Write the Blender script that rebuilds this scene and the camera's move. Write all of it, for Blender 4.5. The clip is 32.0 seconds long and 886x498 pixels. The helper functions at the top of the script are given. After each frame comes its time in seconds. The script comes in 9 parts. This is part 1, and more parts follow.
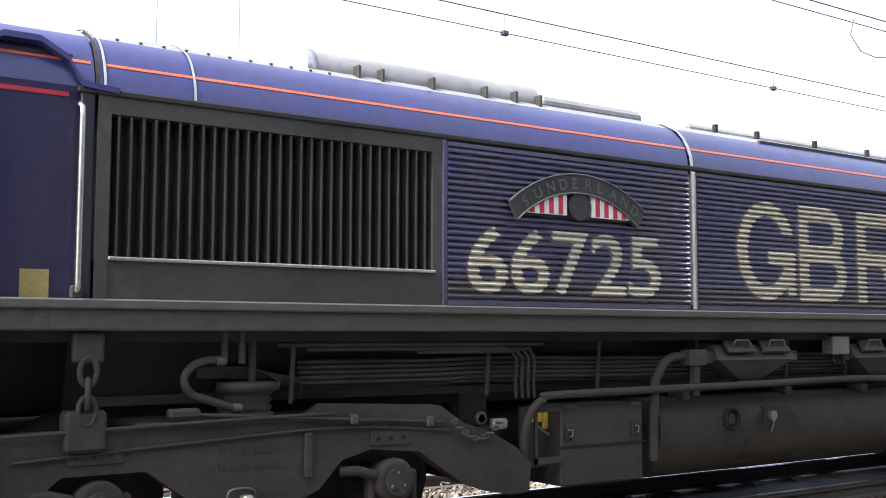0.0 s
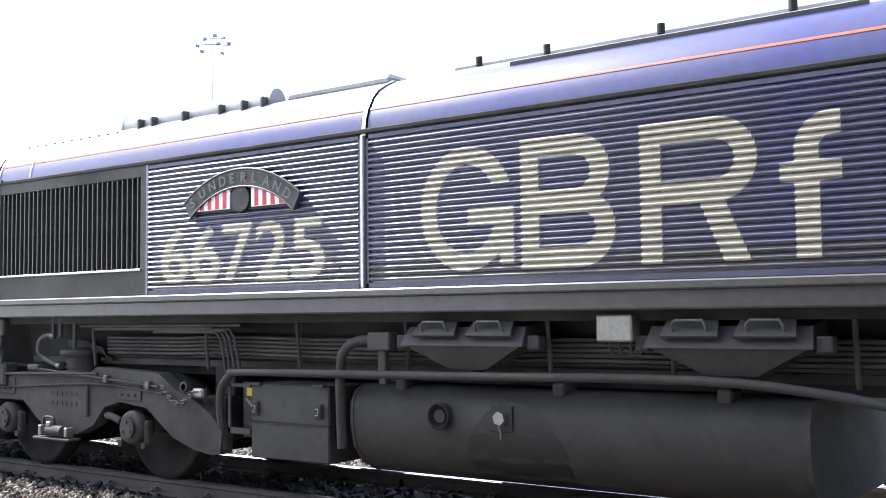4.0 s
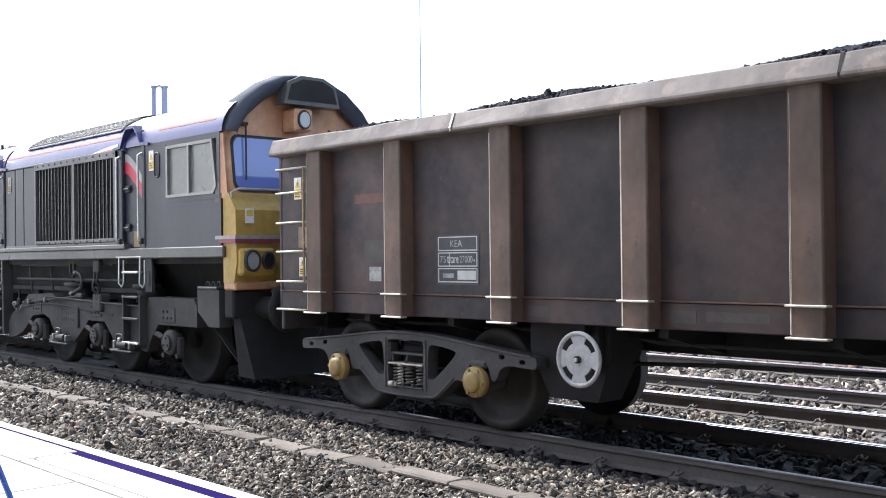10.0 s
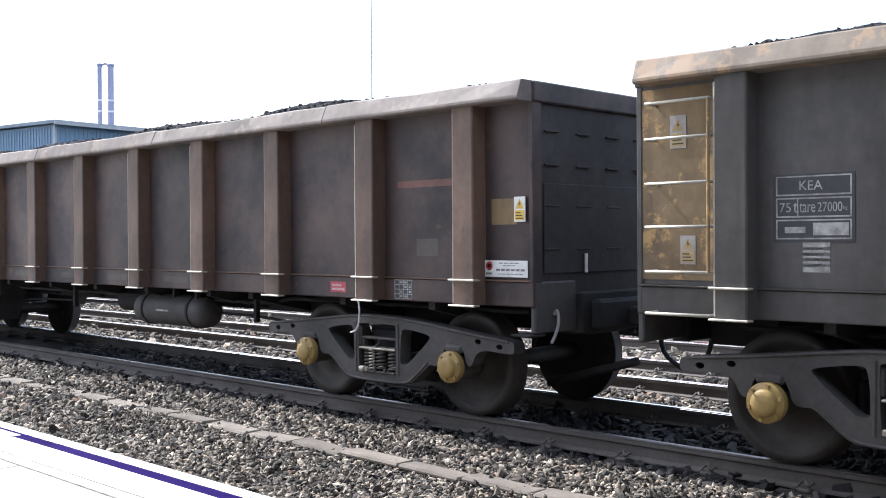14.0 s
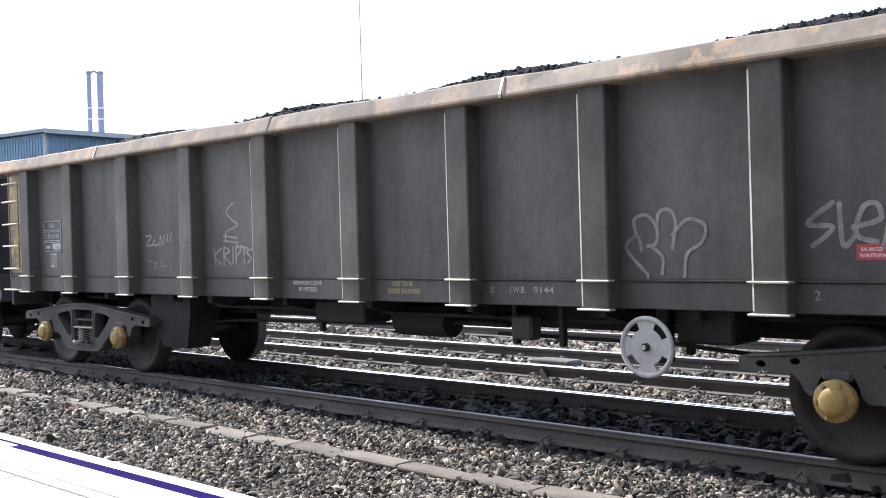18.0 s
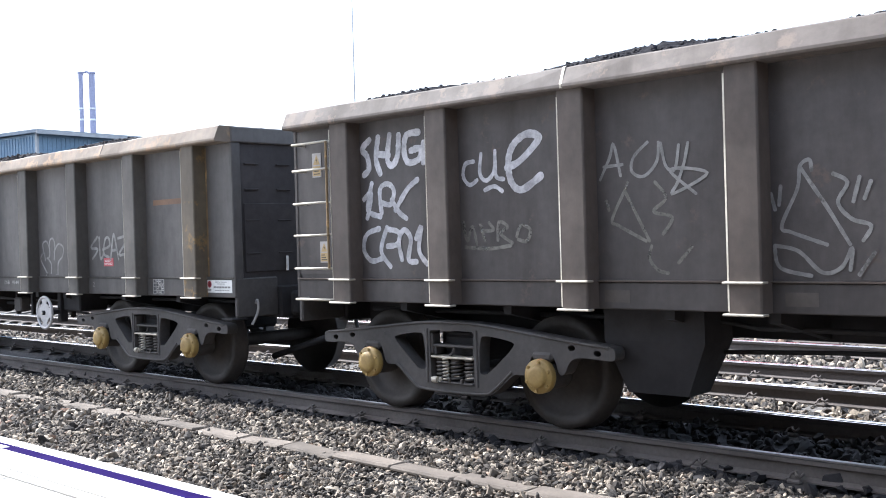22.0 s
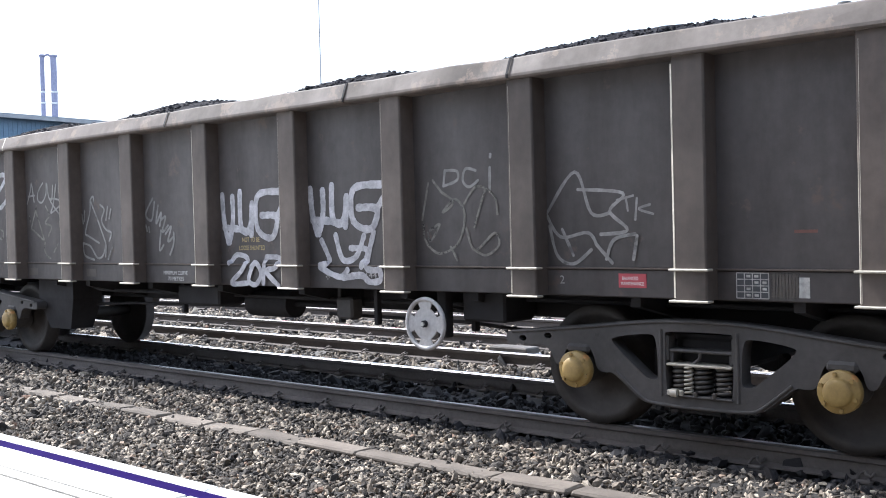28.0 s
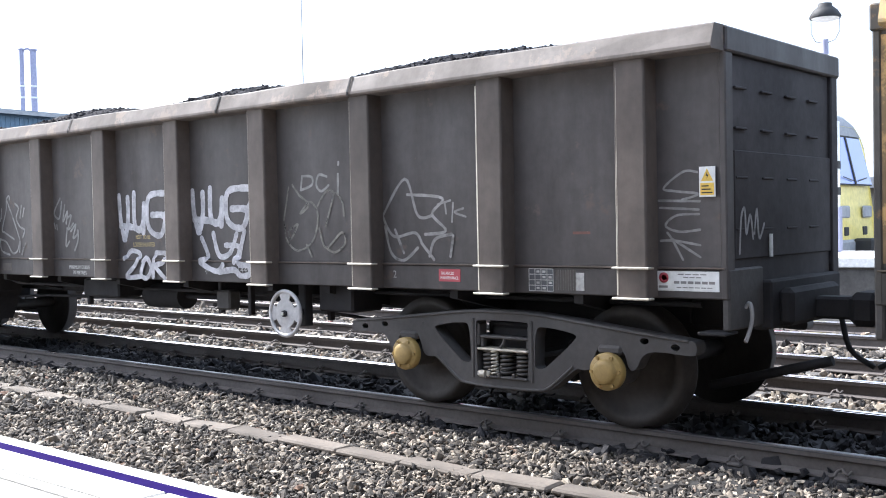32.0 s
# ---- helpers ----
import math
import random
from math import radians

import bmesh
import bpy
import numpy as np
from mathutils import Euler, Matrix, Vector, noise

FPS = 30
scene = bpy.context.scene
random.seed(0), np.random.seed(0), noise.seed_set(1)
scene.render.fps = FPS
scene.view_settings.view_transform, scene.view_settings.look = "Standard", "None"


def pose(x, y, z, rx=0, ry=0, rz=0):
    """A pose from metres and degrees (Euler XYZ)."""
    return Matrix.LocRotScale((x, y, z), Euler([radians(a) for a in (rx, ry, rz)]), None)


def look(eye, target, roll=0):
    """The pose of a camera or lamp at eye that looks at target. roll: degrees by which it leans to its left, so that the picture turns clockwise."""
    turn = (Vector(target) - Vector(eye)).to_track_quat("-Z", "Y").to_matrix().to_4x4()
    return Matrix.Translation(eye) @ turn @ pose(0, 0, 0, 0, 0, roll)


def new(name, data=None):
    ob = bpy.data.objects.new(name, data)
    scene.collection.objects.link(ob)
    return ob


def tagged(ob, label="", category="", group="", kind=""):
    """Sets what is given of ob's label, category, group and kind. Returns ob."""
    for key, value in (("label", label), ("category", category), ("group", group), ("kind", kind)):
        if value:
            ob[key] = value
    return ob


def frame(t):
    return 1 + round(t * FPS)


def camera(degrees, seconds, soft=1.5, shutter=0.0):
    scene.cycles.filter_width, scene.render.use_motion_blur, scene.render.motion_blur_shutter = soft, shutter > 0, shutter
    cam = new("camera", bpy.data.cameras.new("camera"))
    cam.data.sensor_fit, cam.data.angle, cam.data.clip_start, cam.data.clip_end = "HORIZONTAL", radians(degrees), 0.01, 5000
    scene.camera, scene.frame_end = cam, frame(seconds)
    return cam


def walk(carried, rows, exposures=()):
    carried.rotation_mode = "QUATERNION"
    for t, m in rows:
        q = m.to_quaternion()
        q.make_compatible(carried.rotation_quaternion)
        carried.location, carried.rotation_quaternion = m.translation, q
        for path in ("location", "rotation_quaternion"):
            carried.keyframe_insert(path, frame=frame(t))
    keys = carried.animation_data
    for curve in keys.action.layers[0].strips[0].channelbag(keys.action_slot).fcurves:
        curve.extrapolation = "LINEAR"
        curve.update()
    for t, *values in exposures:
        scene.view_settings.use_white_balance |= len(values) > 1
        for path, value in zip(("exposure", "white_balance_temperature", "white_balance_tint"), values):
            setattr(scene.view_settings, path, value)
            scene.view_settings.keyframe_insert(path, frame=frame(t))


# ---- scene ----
# The camera is held by hand on the platform, 1.55 m above the rails, and turns with the train.
EYE = 1.55
cam = camera(46.0, 32.0, soft=1.0)
walk(cam, [
    (0, pose(0, 0, EYE, 94.67, -0.05, -34.25)),
    (0.5, pose(0, 0, EYE, 94.76, 0.59, -25.89)),
    (1, pose(0, 0, EYE, 94.63, 0.45, -13.60)),
    (1.5, pose(0, 0, EYE, 93.51, -0.10, -7.39)),
    (2, pose(0, 0, EYE, 93.46, -0.67, -1.51)),
    (2.5, pose(0, 0, EYE, 93.17, -1.24, 6.47)),
    (4.5, pose(0, 0, EYE, 93.03, 0.51, 42.42)),
    (5, pose(0, 0, EYE, 91.59, -0.28, 45.85)),
    (5.5, pose(0, 0, EYE, 91.29, -0.37, 47.43)),
    (6, pose(0, 0, EYE, 91.12, -0.07, 47.15)),
    (6.5, pose(0, 0, EYE, 90.82, 0.44, 47.06)),
    (7, pose(0, 0, EYE, 90.80, 0.76, 47.31)),
    (7.5, pose(0, 0, EYE, 90.64, 0.92, 47.49)),
    (8, pose(0, 0, EYE, 90.49, 0.77, 47.52)),
    (8.5, pose(0, 0, EYE, 90.36, 0.72, 47.24)),
    (9, pose(0, 0, EYE, 90.34, 0.73, 47.39)),
    (9.5, pose(0, 0, EYE, 90.24, 0.79, 47.40)),
    (10, pose(0, 0, EYE, 90.42, 0.65, 47.06)),
    (10.5, pose(0, 0, EYE, 90.28, 0.78, 47.16)),
    (11, pose(0, 0, EYE, 89.97, 1.06, 46.91)),
    (11.5, pose(0, 0, EYE, 90.14, 1.14, 46.32)),
    (12, pose(0, 0, EYE, 90.02, 1.08, 45.41)),
    (12.5, pose(0, 0, EYE, 89.95, 1.08, 45.30)),
    (13, pose(0, 0, EYE, 89.67, 1.37, 45.17)),
    (13.5, pose(0, 0, EYE, 89.48, 1.02, 45.12)),
    (14, pose(0, 0, EYE, 89.43, 0.38, 44.34)),
    (14.5, pose(0, 0, EYE, 89.94, 0.90, 43.93)),
    (16.5, pose(0, 0, EYE, 89.44, 1.42, 43.65)),
    (17, pose(0, 0, EYE, 89.48, 1.51, 43.84)),
    (17.5, pose(0, 0, EYE, 89.47, 1.52, 43.92)),
    (18, pose(0, 0, EYE, 89.42, 1.70, 43.99)),
    (18.5, pose(0, 0, EYE, 89.37, 1.72, 44.02)),
    (19, pose(0, 0, EYE, 89.30, 1.76, 43.96)),
    (19.5, pose(0, 0, EYE, 89.29, 1.72, 43.90)),
    (20, pose(0, 0, EYE, 89.17, 1.87, 43.90)),
    (20.5, pose(0, 0, EYE, 89.27, 1.91, 43.83)),
    (21, pose(0, 0, EYE, 89.19, 1.88, 43.59)),
    (21.5, pose(0, 0, EYE, 89.25, 1.82, 43.64)),
    (22, pose(0, 0, EYE, 89.45, 1.71, 43.59)),
    (22.5, pose(0, 0, EYE, 89.43, 1.73, 43.82)),
    (23, pose(0, 0, EYE, 89.46, 1.85, 43.88)),
    (23.5, pose(0, 0, EYE, 89.46, 1.81, 43.84)),
    (24, pose(0, 0, EYE, 89.19, 2.07, 43.57)),
    (24.5, pose(0, 0, EYE, 89.09, 2.07, 43.60)),
    (25, pose(0, 0, EYE, 89.02, 1.93, 43.53)),
    (25.5, pose(0, 0, EYE, 88.97, 2.15, 43.63)),
    (26, pose(0, 0, EYE, 89.17, 2.01, 43.31)),
    (26.5, pose(0, 0, EYE, 89.10, 1.92, 43.08)),
    (28.5, pose(0, 0, EYE, 88.49, 1.35, 41.40)),
    (29, pose(0, 0, EYE, 88.32, 1.29, 41.29)),
    (29.5, pose(0, 0, EYE, 88.33, 1.24, 41.24)),
    (30, pose(0, 0, EYE, 88.42, 1.14, 41.11)),
    (30.5, pose(0, 0, EYE, 88.59, 0.91, 40.96)),
    (31, pose(0, 0, EYE, 88.76, 0.80, 40.84)),
    (31.5, pose(0, 0, EYE, 88.69, 0.83, 40.85)),
    (32, pose(0, 0, EYE, 88.51, 1.16, 40.73)),
], exposures=[(0, 1.4, 6250, 11), (0.7, 2.05, 6150, 11), (2, 2.45, 6050, 12), (4.5, 1.5, 5760, 11), (6, 1.25, 5760, 11), (13, 1.27, 5760, 11), (17, 1.42, 5760, 11), (18.2, 1.25, 5760, 11), (20, 1.3, 5760, 11), (23, 1.54, 5760, 11), (26, 1.12, 5760, 11), (29, 1.43, 5760, 11), (32, 1.6, 5760, 11)])

# ================= daylight =================
SUN_DIR = Vector((-0.95, -0.085, 1.0)).normalized()
world = bpy.data.worlds.new("sky")
scene.world = world
world.use_nodes = True
sky = world.node_tree.nodes.new("ShaderNodeTexSky")
sky.sky_type, sky.sun_disc = "NISHITA", False
sky.sun_elevation = math.asin(SUN_DIR.z)
sky.sun_rotation = math.atan2(SUN_DIR.x, SUN_DIR.y)
sky.air_density, sky.dust_density, sky.ozone_density = 1.0, 5.5, 1.0
# a thin bright veil of high cloud over the whole sky
veil = world.node_tree.nodes.new("ShaderNodeMix")
veil.data_type = "RGBA"
veil.inputs[0].default_value = 0.52
veil.inputs[7].default_value = (4.5, 4.9, 5.2, 1)
world.node_tree.links.new(sky.outputs[0], veil.inputs[6])
world.node_tree.links.new(veil.outputs[2], world.node_tree.nodes["Background"].inputs["Color"])
world.node_tree.nodes["Background"].inputs["Strength"].default_value = 0.15
sun_data = bpy.data.lights.new("sun", "SUN")
sun_data.energy, sun_data.angle, sun_data.color = 3.6, radians(0.6), (1.0, 0.95, 0.87)
sun = new("sun", sun_data)
sun.matrix_world = look(SUN_DIR * 50, (0, 0, 0))


# ================= materials =================
def nodes_of(name):
    m = bpy.data.materials.new(name)
    m.use_nodes = True
    nt = m.node_tree
    return m, nt, nt.nodes["Principled BSDF"], nt.links


def ramp(nt, stops):
    r = nt.nodes.new("ShaderNodeValToRGB")
    while len(r.color_ramp.elements) < len(stops):
        r.color_ramp.elements.new(0.5)
    for e, (p, c) in zip(r.color_ramp.elements, stops):
        e.position, e.color = p, (*c, 1) if len(c) == 3 else c
    return r


def noise_node(nt, coord, scale, detail=5.0, rough=0.6, stretch=None):
    n = nt.nodes.new("ShaderNodeTexNoise")
    n.inputs["Scale"].default_value, n.inputs["Detail"].default_value, n.inputs["Roughness"].default_value = scale, detail, rough
    src = coord
    if stretch:
        mp = nt.nodes.new("ShaderNodeMapping")
        mp.inputs["Scale"].default_value = stretch
        nt.links.new(coord, mp.inputs["Vector"])
        src = mp.outputs["Vector"]
    nt.links.new(src, n.inputs["Vector"])
    return n.outputs["Fac"]


def mixer(nt, fac, a, b, blend="MIX"):
    mx = nt.nodes.new("ShaderNodeMix")
    mx.data_type, mx.blend_type = "RGBA", blend
    for sock, val in ((mx.inputs[0], fac), (mx.inputs[6], a), (mx.inputs[7], b)):
        if isinstance(val, (int, float)):
            sock.default_value = val
        elif isinstance(val, tuple):
            sock.default_value = (*val, 1)
        else:
            nt.links.new(val, sock)
    return mx.outputs[2]


def surface(name, base, dirt=None, rough=0.6, metal=0.0, large=0.6, fine=14.0, amount=0.5, bump=0.15, streak=False,
            wear=None, wear_level=0.62, coat=0.0, rnd=0.0, sheen=0.03):
    """Paint, metal or stone: a base colour, broad dirt or rust, fine grain, bump; streak: dirt runs down."""
    m, nt, b, ln = nodes_of(name)
    tc = nt.nodes.new("ShaderNodeTexCoord").outputs["Object"]
    dirt = dirt or tuple(c * 0.6 for c in base)
    big = noise_node(nt, tc, large, 6, 0.65, (1.6, 1.6, 0.35) if streak else None)
    sm = noise_node(nt, tc, fine, 4, 0.6)
    r1 = ramp(nt, [(0.36, (0, 0, 0)), (0.66, (1, 1, 1))])
    ln.new(big, r1.inputs[0])
    f = nt.nodes.new("ShaderNodeMath")
    f.operation = "MULTIPLY"
    f.inputs[1].default_value = amount
    ln.new(r1.outputs[0], f.inputs[0])
    col = mixer(nt, f.outputs[0], base, dirt)
    r2 = ramp(nt, [(0.3, (0.78, 0.78, 0.78)), (0.7, (1.12, 1.12, 1.12))])
    ln.new(sm, r2.inputs[0])
    col = mixer(nt, 0.8, col, r2.outputs[0], "MULTIPLY")
    if wear:
        w = noise_node(nt, tc, 3.3, 8, 0.72)
        r3 = ramp(nt, [(wear_level, (0, 0, 0)), (wear_level + 0.06, (1, 1, 1))])
        ln.new(w, r3.inputs[0])
        col = mixer(nt, r3.outputs[0], col, wear)
    if rnd:
        oi = nt.nodes.new("ShaderNodeObjectInfo").outputs["Random"]
        r4 = ramp(nt, [(0, (1 - rnd,) * 3), (1, (1 + rnd,) * 3)])
        ln.new(oi, r4.inputs[0])
        col = mixer(nt, 1.0, col, r4.outputs[0], "MULTIPLY")
    ln.new(col, b.inputs["Base Color"])
    rr = ramp(nt, [(0.3, (max(0, rough - 0.12),) * 3), (0.75, (min(1, rough + 0.15),) * 3)])
    ln.new(big, rr.inputs[0])
    ln.new(rr.outputs[0], b.inputs["Roughness"])
    b.inputs["Metallic"].default_value = metal
    b.inputs["Coat Weight"].default_value, b.inputs["Coat Roughness"].default_value = coat, sheen
    if bump:
        bp = nt.nodes.new("ShaderNodeBump")
        bp.inputs["Strength"].default_value, bp.inputs["Distance"].default_value = bump, 0.01
        ln.new(sm, bp.inputs["Height"])
        ln.new(bp.outputs[0], b.inputs["Normal"])
    return m


def plain(name, base, rough=0.5, metal=0.0, emit=0.0, fine=30.0):
    m = surface(name, base, rough=rough, metal=metal, large=2.0, fine=fine, amount=0.25, bump=0.04)
    if emit:
        b = m.node_tree.nodes["Principled BSDF"]
        b.inputs["Emission Color"].default_value, b.inputs["Emission Strength"].default_value = (*base, 1), emit
    return m


def faded(m, low):
    """Lets paint thin out in patches, so that the surface behind it shows."""
    nt = m.node_tree
    tc = nt.nodes.new("ShaderNodeTexCoord").outputs["Object"]
    r = ramp(nt, [(0.4, (low,) * 3), (0.6, (1, 1, 1))])
    nt.links.new(noise_node(nt, tc, 7.0, 6, 0.75), r.inputs[0])
    nt.links.new(r.outputs[0], nt.nodes["Principled BSDF"].inputs["Alpha"])
    return m


def stones_material(name, stops, rough=0.85, per_island=True):
    m, nt, b, ln = nodes_of(name)
    tc = nt.nodes.new("ShaderNodeTexCoord").outputs["Object"]
    g = nt.nodes.new("ShaderNodeNewGeometry")
    r = ramp(nt, stops)
    ln.new(g.outputs["Random Per Island"], r.inputs[0])
    n = noise_node(nt, tc, 40, 3, 0.6)
    r2 = ramp(nt, [(0.3, (0.7, 0.7, 0.7)), (0.7, (1.2, 1.2, 1.2))])
    ln.new(n, r2.inputs[0])
    col = mixer(nt, 0.9, r.outputs[0], r2.outputs[0], "MULTIPLY")
    big = noise_node(nt, tc, 0.8, 4, 0.6)
    r3 = ramp(nt, [(0.35, (0.72, 0.7, 0.68)), (0.7, (1.1, 1.1, 1.1))])
    ln.new(big, r3.inputs[0])
    col = mixer(nt, 0.8, col, r3.outputs[0], "MULTIPLY")
    ln.new(col, b.inputs["Base Color"])
    b.inputs["Roughness"].default_value = rough
    return m


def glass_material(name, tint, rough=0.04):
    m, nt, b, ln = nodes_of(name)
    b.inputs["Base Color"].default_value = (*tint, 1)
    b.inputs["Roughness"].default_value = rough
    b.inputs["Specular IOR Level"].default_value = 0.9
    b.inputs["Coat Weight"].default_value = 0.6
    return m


BALLAST = stones_material("ballast_stone", [(0, (0.026, 0.023, 0.021)), (0.35, (0.072, 0.061, 0.052)), (0.58, (0.16, 0.134, 0.107)), (0.8, (0.33, 0.28, 0.222)), (0.96, (0.54, 0.47, 0.375)), (1, (0.26, 0.16, 0.11))])
GROUND = surface("ground_gravel", (0.028, 0.025, 0.023), (0.016, 0.015, 0.014), 0.95, large=0.9, fine=26, amount=0.7, bump=0.9, wear=(0.06, 0.052, 0.045), wear_level=0.62)
# bed below the train, its shade put into this dark colour
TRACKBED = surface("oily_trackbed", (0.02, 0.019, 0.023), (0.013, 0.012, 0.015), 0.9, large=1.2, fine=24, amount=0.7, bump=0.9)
RAIL_SIDE = surface("rail_rust", (0.14, 0.122, 0.112), (0.09, 0.078, 0.072), 0.85, large=1.5, fine=30, amount=0.7, bump=0.3)
RAIL_TOP = surface("rail_polished", (0.88, 0.89, 0.92), (0.78, 0.78, 0.82), 0.12, metal=1.0, large=1.0, fine=50, amount=0.3, bump=0)
CONCRETE = surface("concrete", (0.4, 0.38, 0.34), (0.24, 0.22, 0.19), 0.9, large=1.4, fine=22, amount=0.7, bump=0.35, rnd=0.12)
# near rail's head only: shade under the train put into a darker colour
RAIL_TOP_SHADED = surface("rail_dull", (0.11, 0.11, 0.115), (0.08, 0.078, 0.078), 0.35, metal=0.8, large=1.0, fine=50, amount=0.4, bump=0.05)
SLEEPER = surface("sleeper_concrete", (0.13, 0.12, 0.11), (0.07, 0.064, 0.06), 0.9, large=2.0, fine=20, amount=0.8, bump=0.35, rnd=0.15)
# darker copy of the sleeper concrete, with the train's shade painted in
SLEEPER_SHADED = surface("oily_sleeper", (0.05, 0.046, 0.045), (0.024, 0.022, 0.022), 0.85, large=2.0, fine=20, amount=0.8, bump=0.35, rnd=0.15)
PLATFORM = surface("platform_paving", (0.72, 0.70, 0.65), (0.56, 0.54, 0.5), 0.85, large=1.2, fine=18, amount=0.6, bump=0.25, rnd=0.06)
PLAT_EDGE = surface("platform_edge_paint", (0.82, 0.82, 0.8), (0.66, 0.65, 0.62), 0.7, large=1.8, fine=16, amount=0.5, bump=0.2)
EDGE_BAND = surface("violet_edge_band", (0.016, 0.007, 0.08), (0.01, 0.004, 0.05), 0.95, large=2.5, fine=20, amount=0.6, bump=0.1)
EDGE_BAND.node_tree.nodes["Principled BSDF"].inputs["Specular IOR Level"].default_value = 0.03
DARK_GAP = surface("dark_joint", (0.012, 0.01, 0.03), rough=0.9)


# ================= mesh helpers =================
class Build:
    """Collects faces of one mesh."""

    def __init__(self):
        self.v, self.f, self.s = [], [], []

    def add(self, verts, faces, smooth=False):
        o = len(self.v)
        self.v += [tuple(p) for p in verts]
        self.f += [tuple(i + o for i in f) for f in faces]
        self.s += [smooth] * len(faces)
        return self

    def box(self, a, b, bev=0.0):
        (x0, y0, z0), (x1, y1, z1) = a, b
        x0, x1, y0, y1, z0, z1 = min(x0, x1), max(x0, x1), min(y0, y1), max(y0, y1), min(z0, z1), max(z0, z1)
        if bev <= 0:
            return self.add([(x0, y0, z0), (x1, y0, z0), (x1, y1, z0), (x0, y1, z0), (x0, y0, z1), (x1, y0, z1), (x1, y1, z1), (x0, y1, z1)],
                            [(0, 3, 2, 1), (4, 5, 6, 7), (0, 1, 5, 4), (1, 2, 6, 5), (2, 3, 7, 6), (3, 0, 4, 7)])
        e = min(bev, (x1 - x0) * 0.45, (y1 - y0) * 0.45, (z1 - z0) * 0.45)
        vs, ids = [], {}
        for sx in (0, 1):
            for sy in (0, 1):
                for sz in (0, 1):
                    for ax in (0, 1, 2):
                        p = [(x0, x1)[sx], (y0, y1)[sy], (z0, z1)[sz]]
                        sg = (1 - 2 * sx, 1 - 2 * sy, 1 - 2 * sz)
                        for k in range(3):
                            if k != ax:
                                p[k] += sg[k] * e
                        ids[sx, sy, sz, ax] = len(vs)
                        vs.append(p)
        fs = []
        for sx in (0, 1):
            fs.append([ids[sx, 0, 0, 0], ids[sx, 1, 0, 0], ids[sx, 1, 1, 0], ids[sx, 0, 1, 0]][::(1 if sx else -1)])
        for sy in (0, 1):
            fs.append([ids[0, sy, 0, 1], ids[1, sy, 0, 1], ids[1, sy, 1, 1], ids[0, sy, 1, 1]][::(-1 if sy else 1)])
        for sz in (0, 1):
            fs.append([ids[0, 0, sz, 2], ids[1, 0, sz, 2], ids[1, 1, sz, 2], ids[0, 1, sz, 2]][::(1 if sz else -1)])
        for p in (0, 1):
            for q in (0, 1):
                k = 1 if (p ^ q) else -1
                fs.append([ids[0, p, q, 1], ids[1, p, q, 1], ids[1, p, q, 2], ids[0, p, q, 2]][::-k])
                fs.append([ids[p, 0, q, 0], ids[p, 1, q, 0], ids[p, 1, q, 2], ids[p, 0, q, 2]][::k])
                fs.append([ids[p, q, 0, 0], ids[p, q, 1, 0], ids[p, q, 1, 1], ids[p, q, 0, 1]][::-k])
        for sx in (0, 1):
            for sy in (0, 1):
                for sz in (0, 1):
                    k = 1 if (sx + sy + sz) % 2 else -1
                    fs.append([ids[sx, sy, sz, 0], ids[sx, sy, sz, 1], ids[sx, sy, sz, 2]][::k])
        return self.add(vs, fs)

    def loft(self, rings, close=True, caps=True, smooth=False):
        """Rings of the same number of points joined one after the other."""
        n, vs, fs = len(rings[0]), [p for r in rings for p in r], []
        for k in range(len(rings) - 1):
            for i in range(n if close else n - 1):
                j = (i + 1) % n
                fs.append((k * n + i, k * n + j, (k + 1) * n + j, (k + 1) * n + i))
        self.add(vs, fs, smooth)
        if caps:
            self.add(rings[0], [tuple(range(n))[::-1]])
            self.add(rings[-1], [tuple(range(n))])
        return self

    def cyl(self, p, q, r, r2=None, n=14, caps=True):
        p, q = Vector(p), Vector(q)
        d = (q - p).normalized()
        a = d.orthogonal().normalized()
        b = d.cross(a)
        ring = lambda c, rad: [c + rad * (math.cos(2 * math.pi * i / n) * a + math.sin(2 * math.pi * i / n) * b) for i in range(n)]
        return self.loft([ring(p, r), ring(q, r if r2 is None else r2)], True, caps, True)

    def tube(self, pts, r, n=8, caps=True):
        """A bent pipe through points."""
        pts = [Vector(p) for p in pts]
        rings, a = [], None
        for i, p in enumerate(pts):
            d = (pts[min(i + 1, len(pts) - 1)] - pts[max(i - 1, 0)]).normalized()
            a = d.orthogonal().normalized() if a is None else (a - d * a.dot(d)).normalized()
            b = d.cross(a)
            rings.append([p + r * (math.cos(2 * math.pi * k / n) * a + math.sin(2 * math.pi * k / n) * b) for k in range(n)])
        return self.loft(rings, True, caps, True)

    def hose(self, pts, r, n=8, steps=4):
        """A smoothly bent pipe or cable through points."""
        p = [Vector(q) for q in pts]
        out = []
        for j in range(len(p) - 1):
            a, b, c, d = p[max(j - 1, 0)], p[j], p[j + 1], p[min(j + 2, len(p) - 1)]
            for i in range(steps):
                t = i / steps
                out.append(0.5 * (2 * b + (c - a) * t + (2 * a - 5 * b + 4 * c - d) * t * t + (3 * b - a - 3 * c + d) * t ** 3))
        return self.tube([*out, p[-1]], r, n)

    def prism(self, poly, axis, lo, hi, smooth=False):
        """A polygon pushed along an axis; poly in the two other axes, in order (x, y, z without axis)."""
        def put(u, w, h):
            return {"x": (h, u, w), "y": (u, h, w), "z": (u, w, h)}[axis]
        return self.loft([[put(u, w, lo) for u, w in poly], [put(u, w, hi) for u, w in poly]], True, True, smooth)

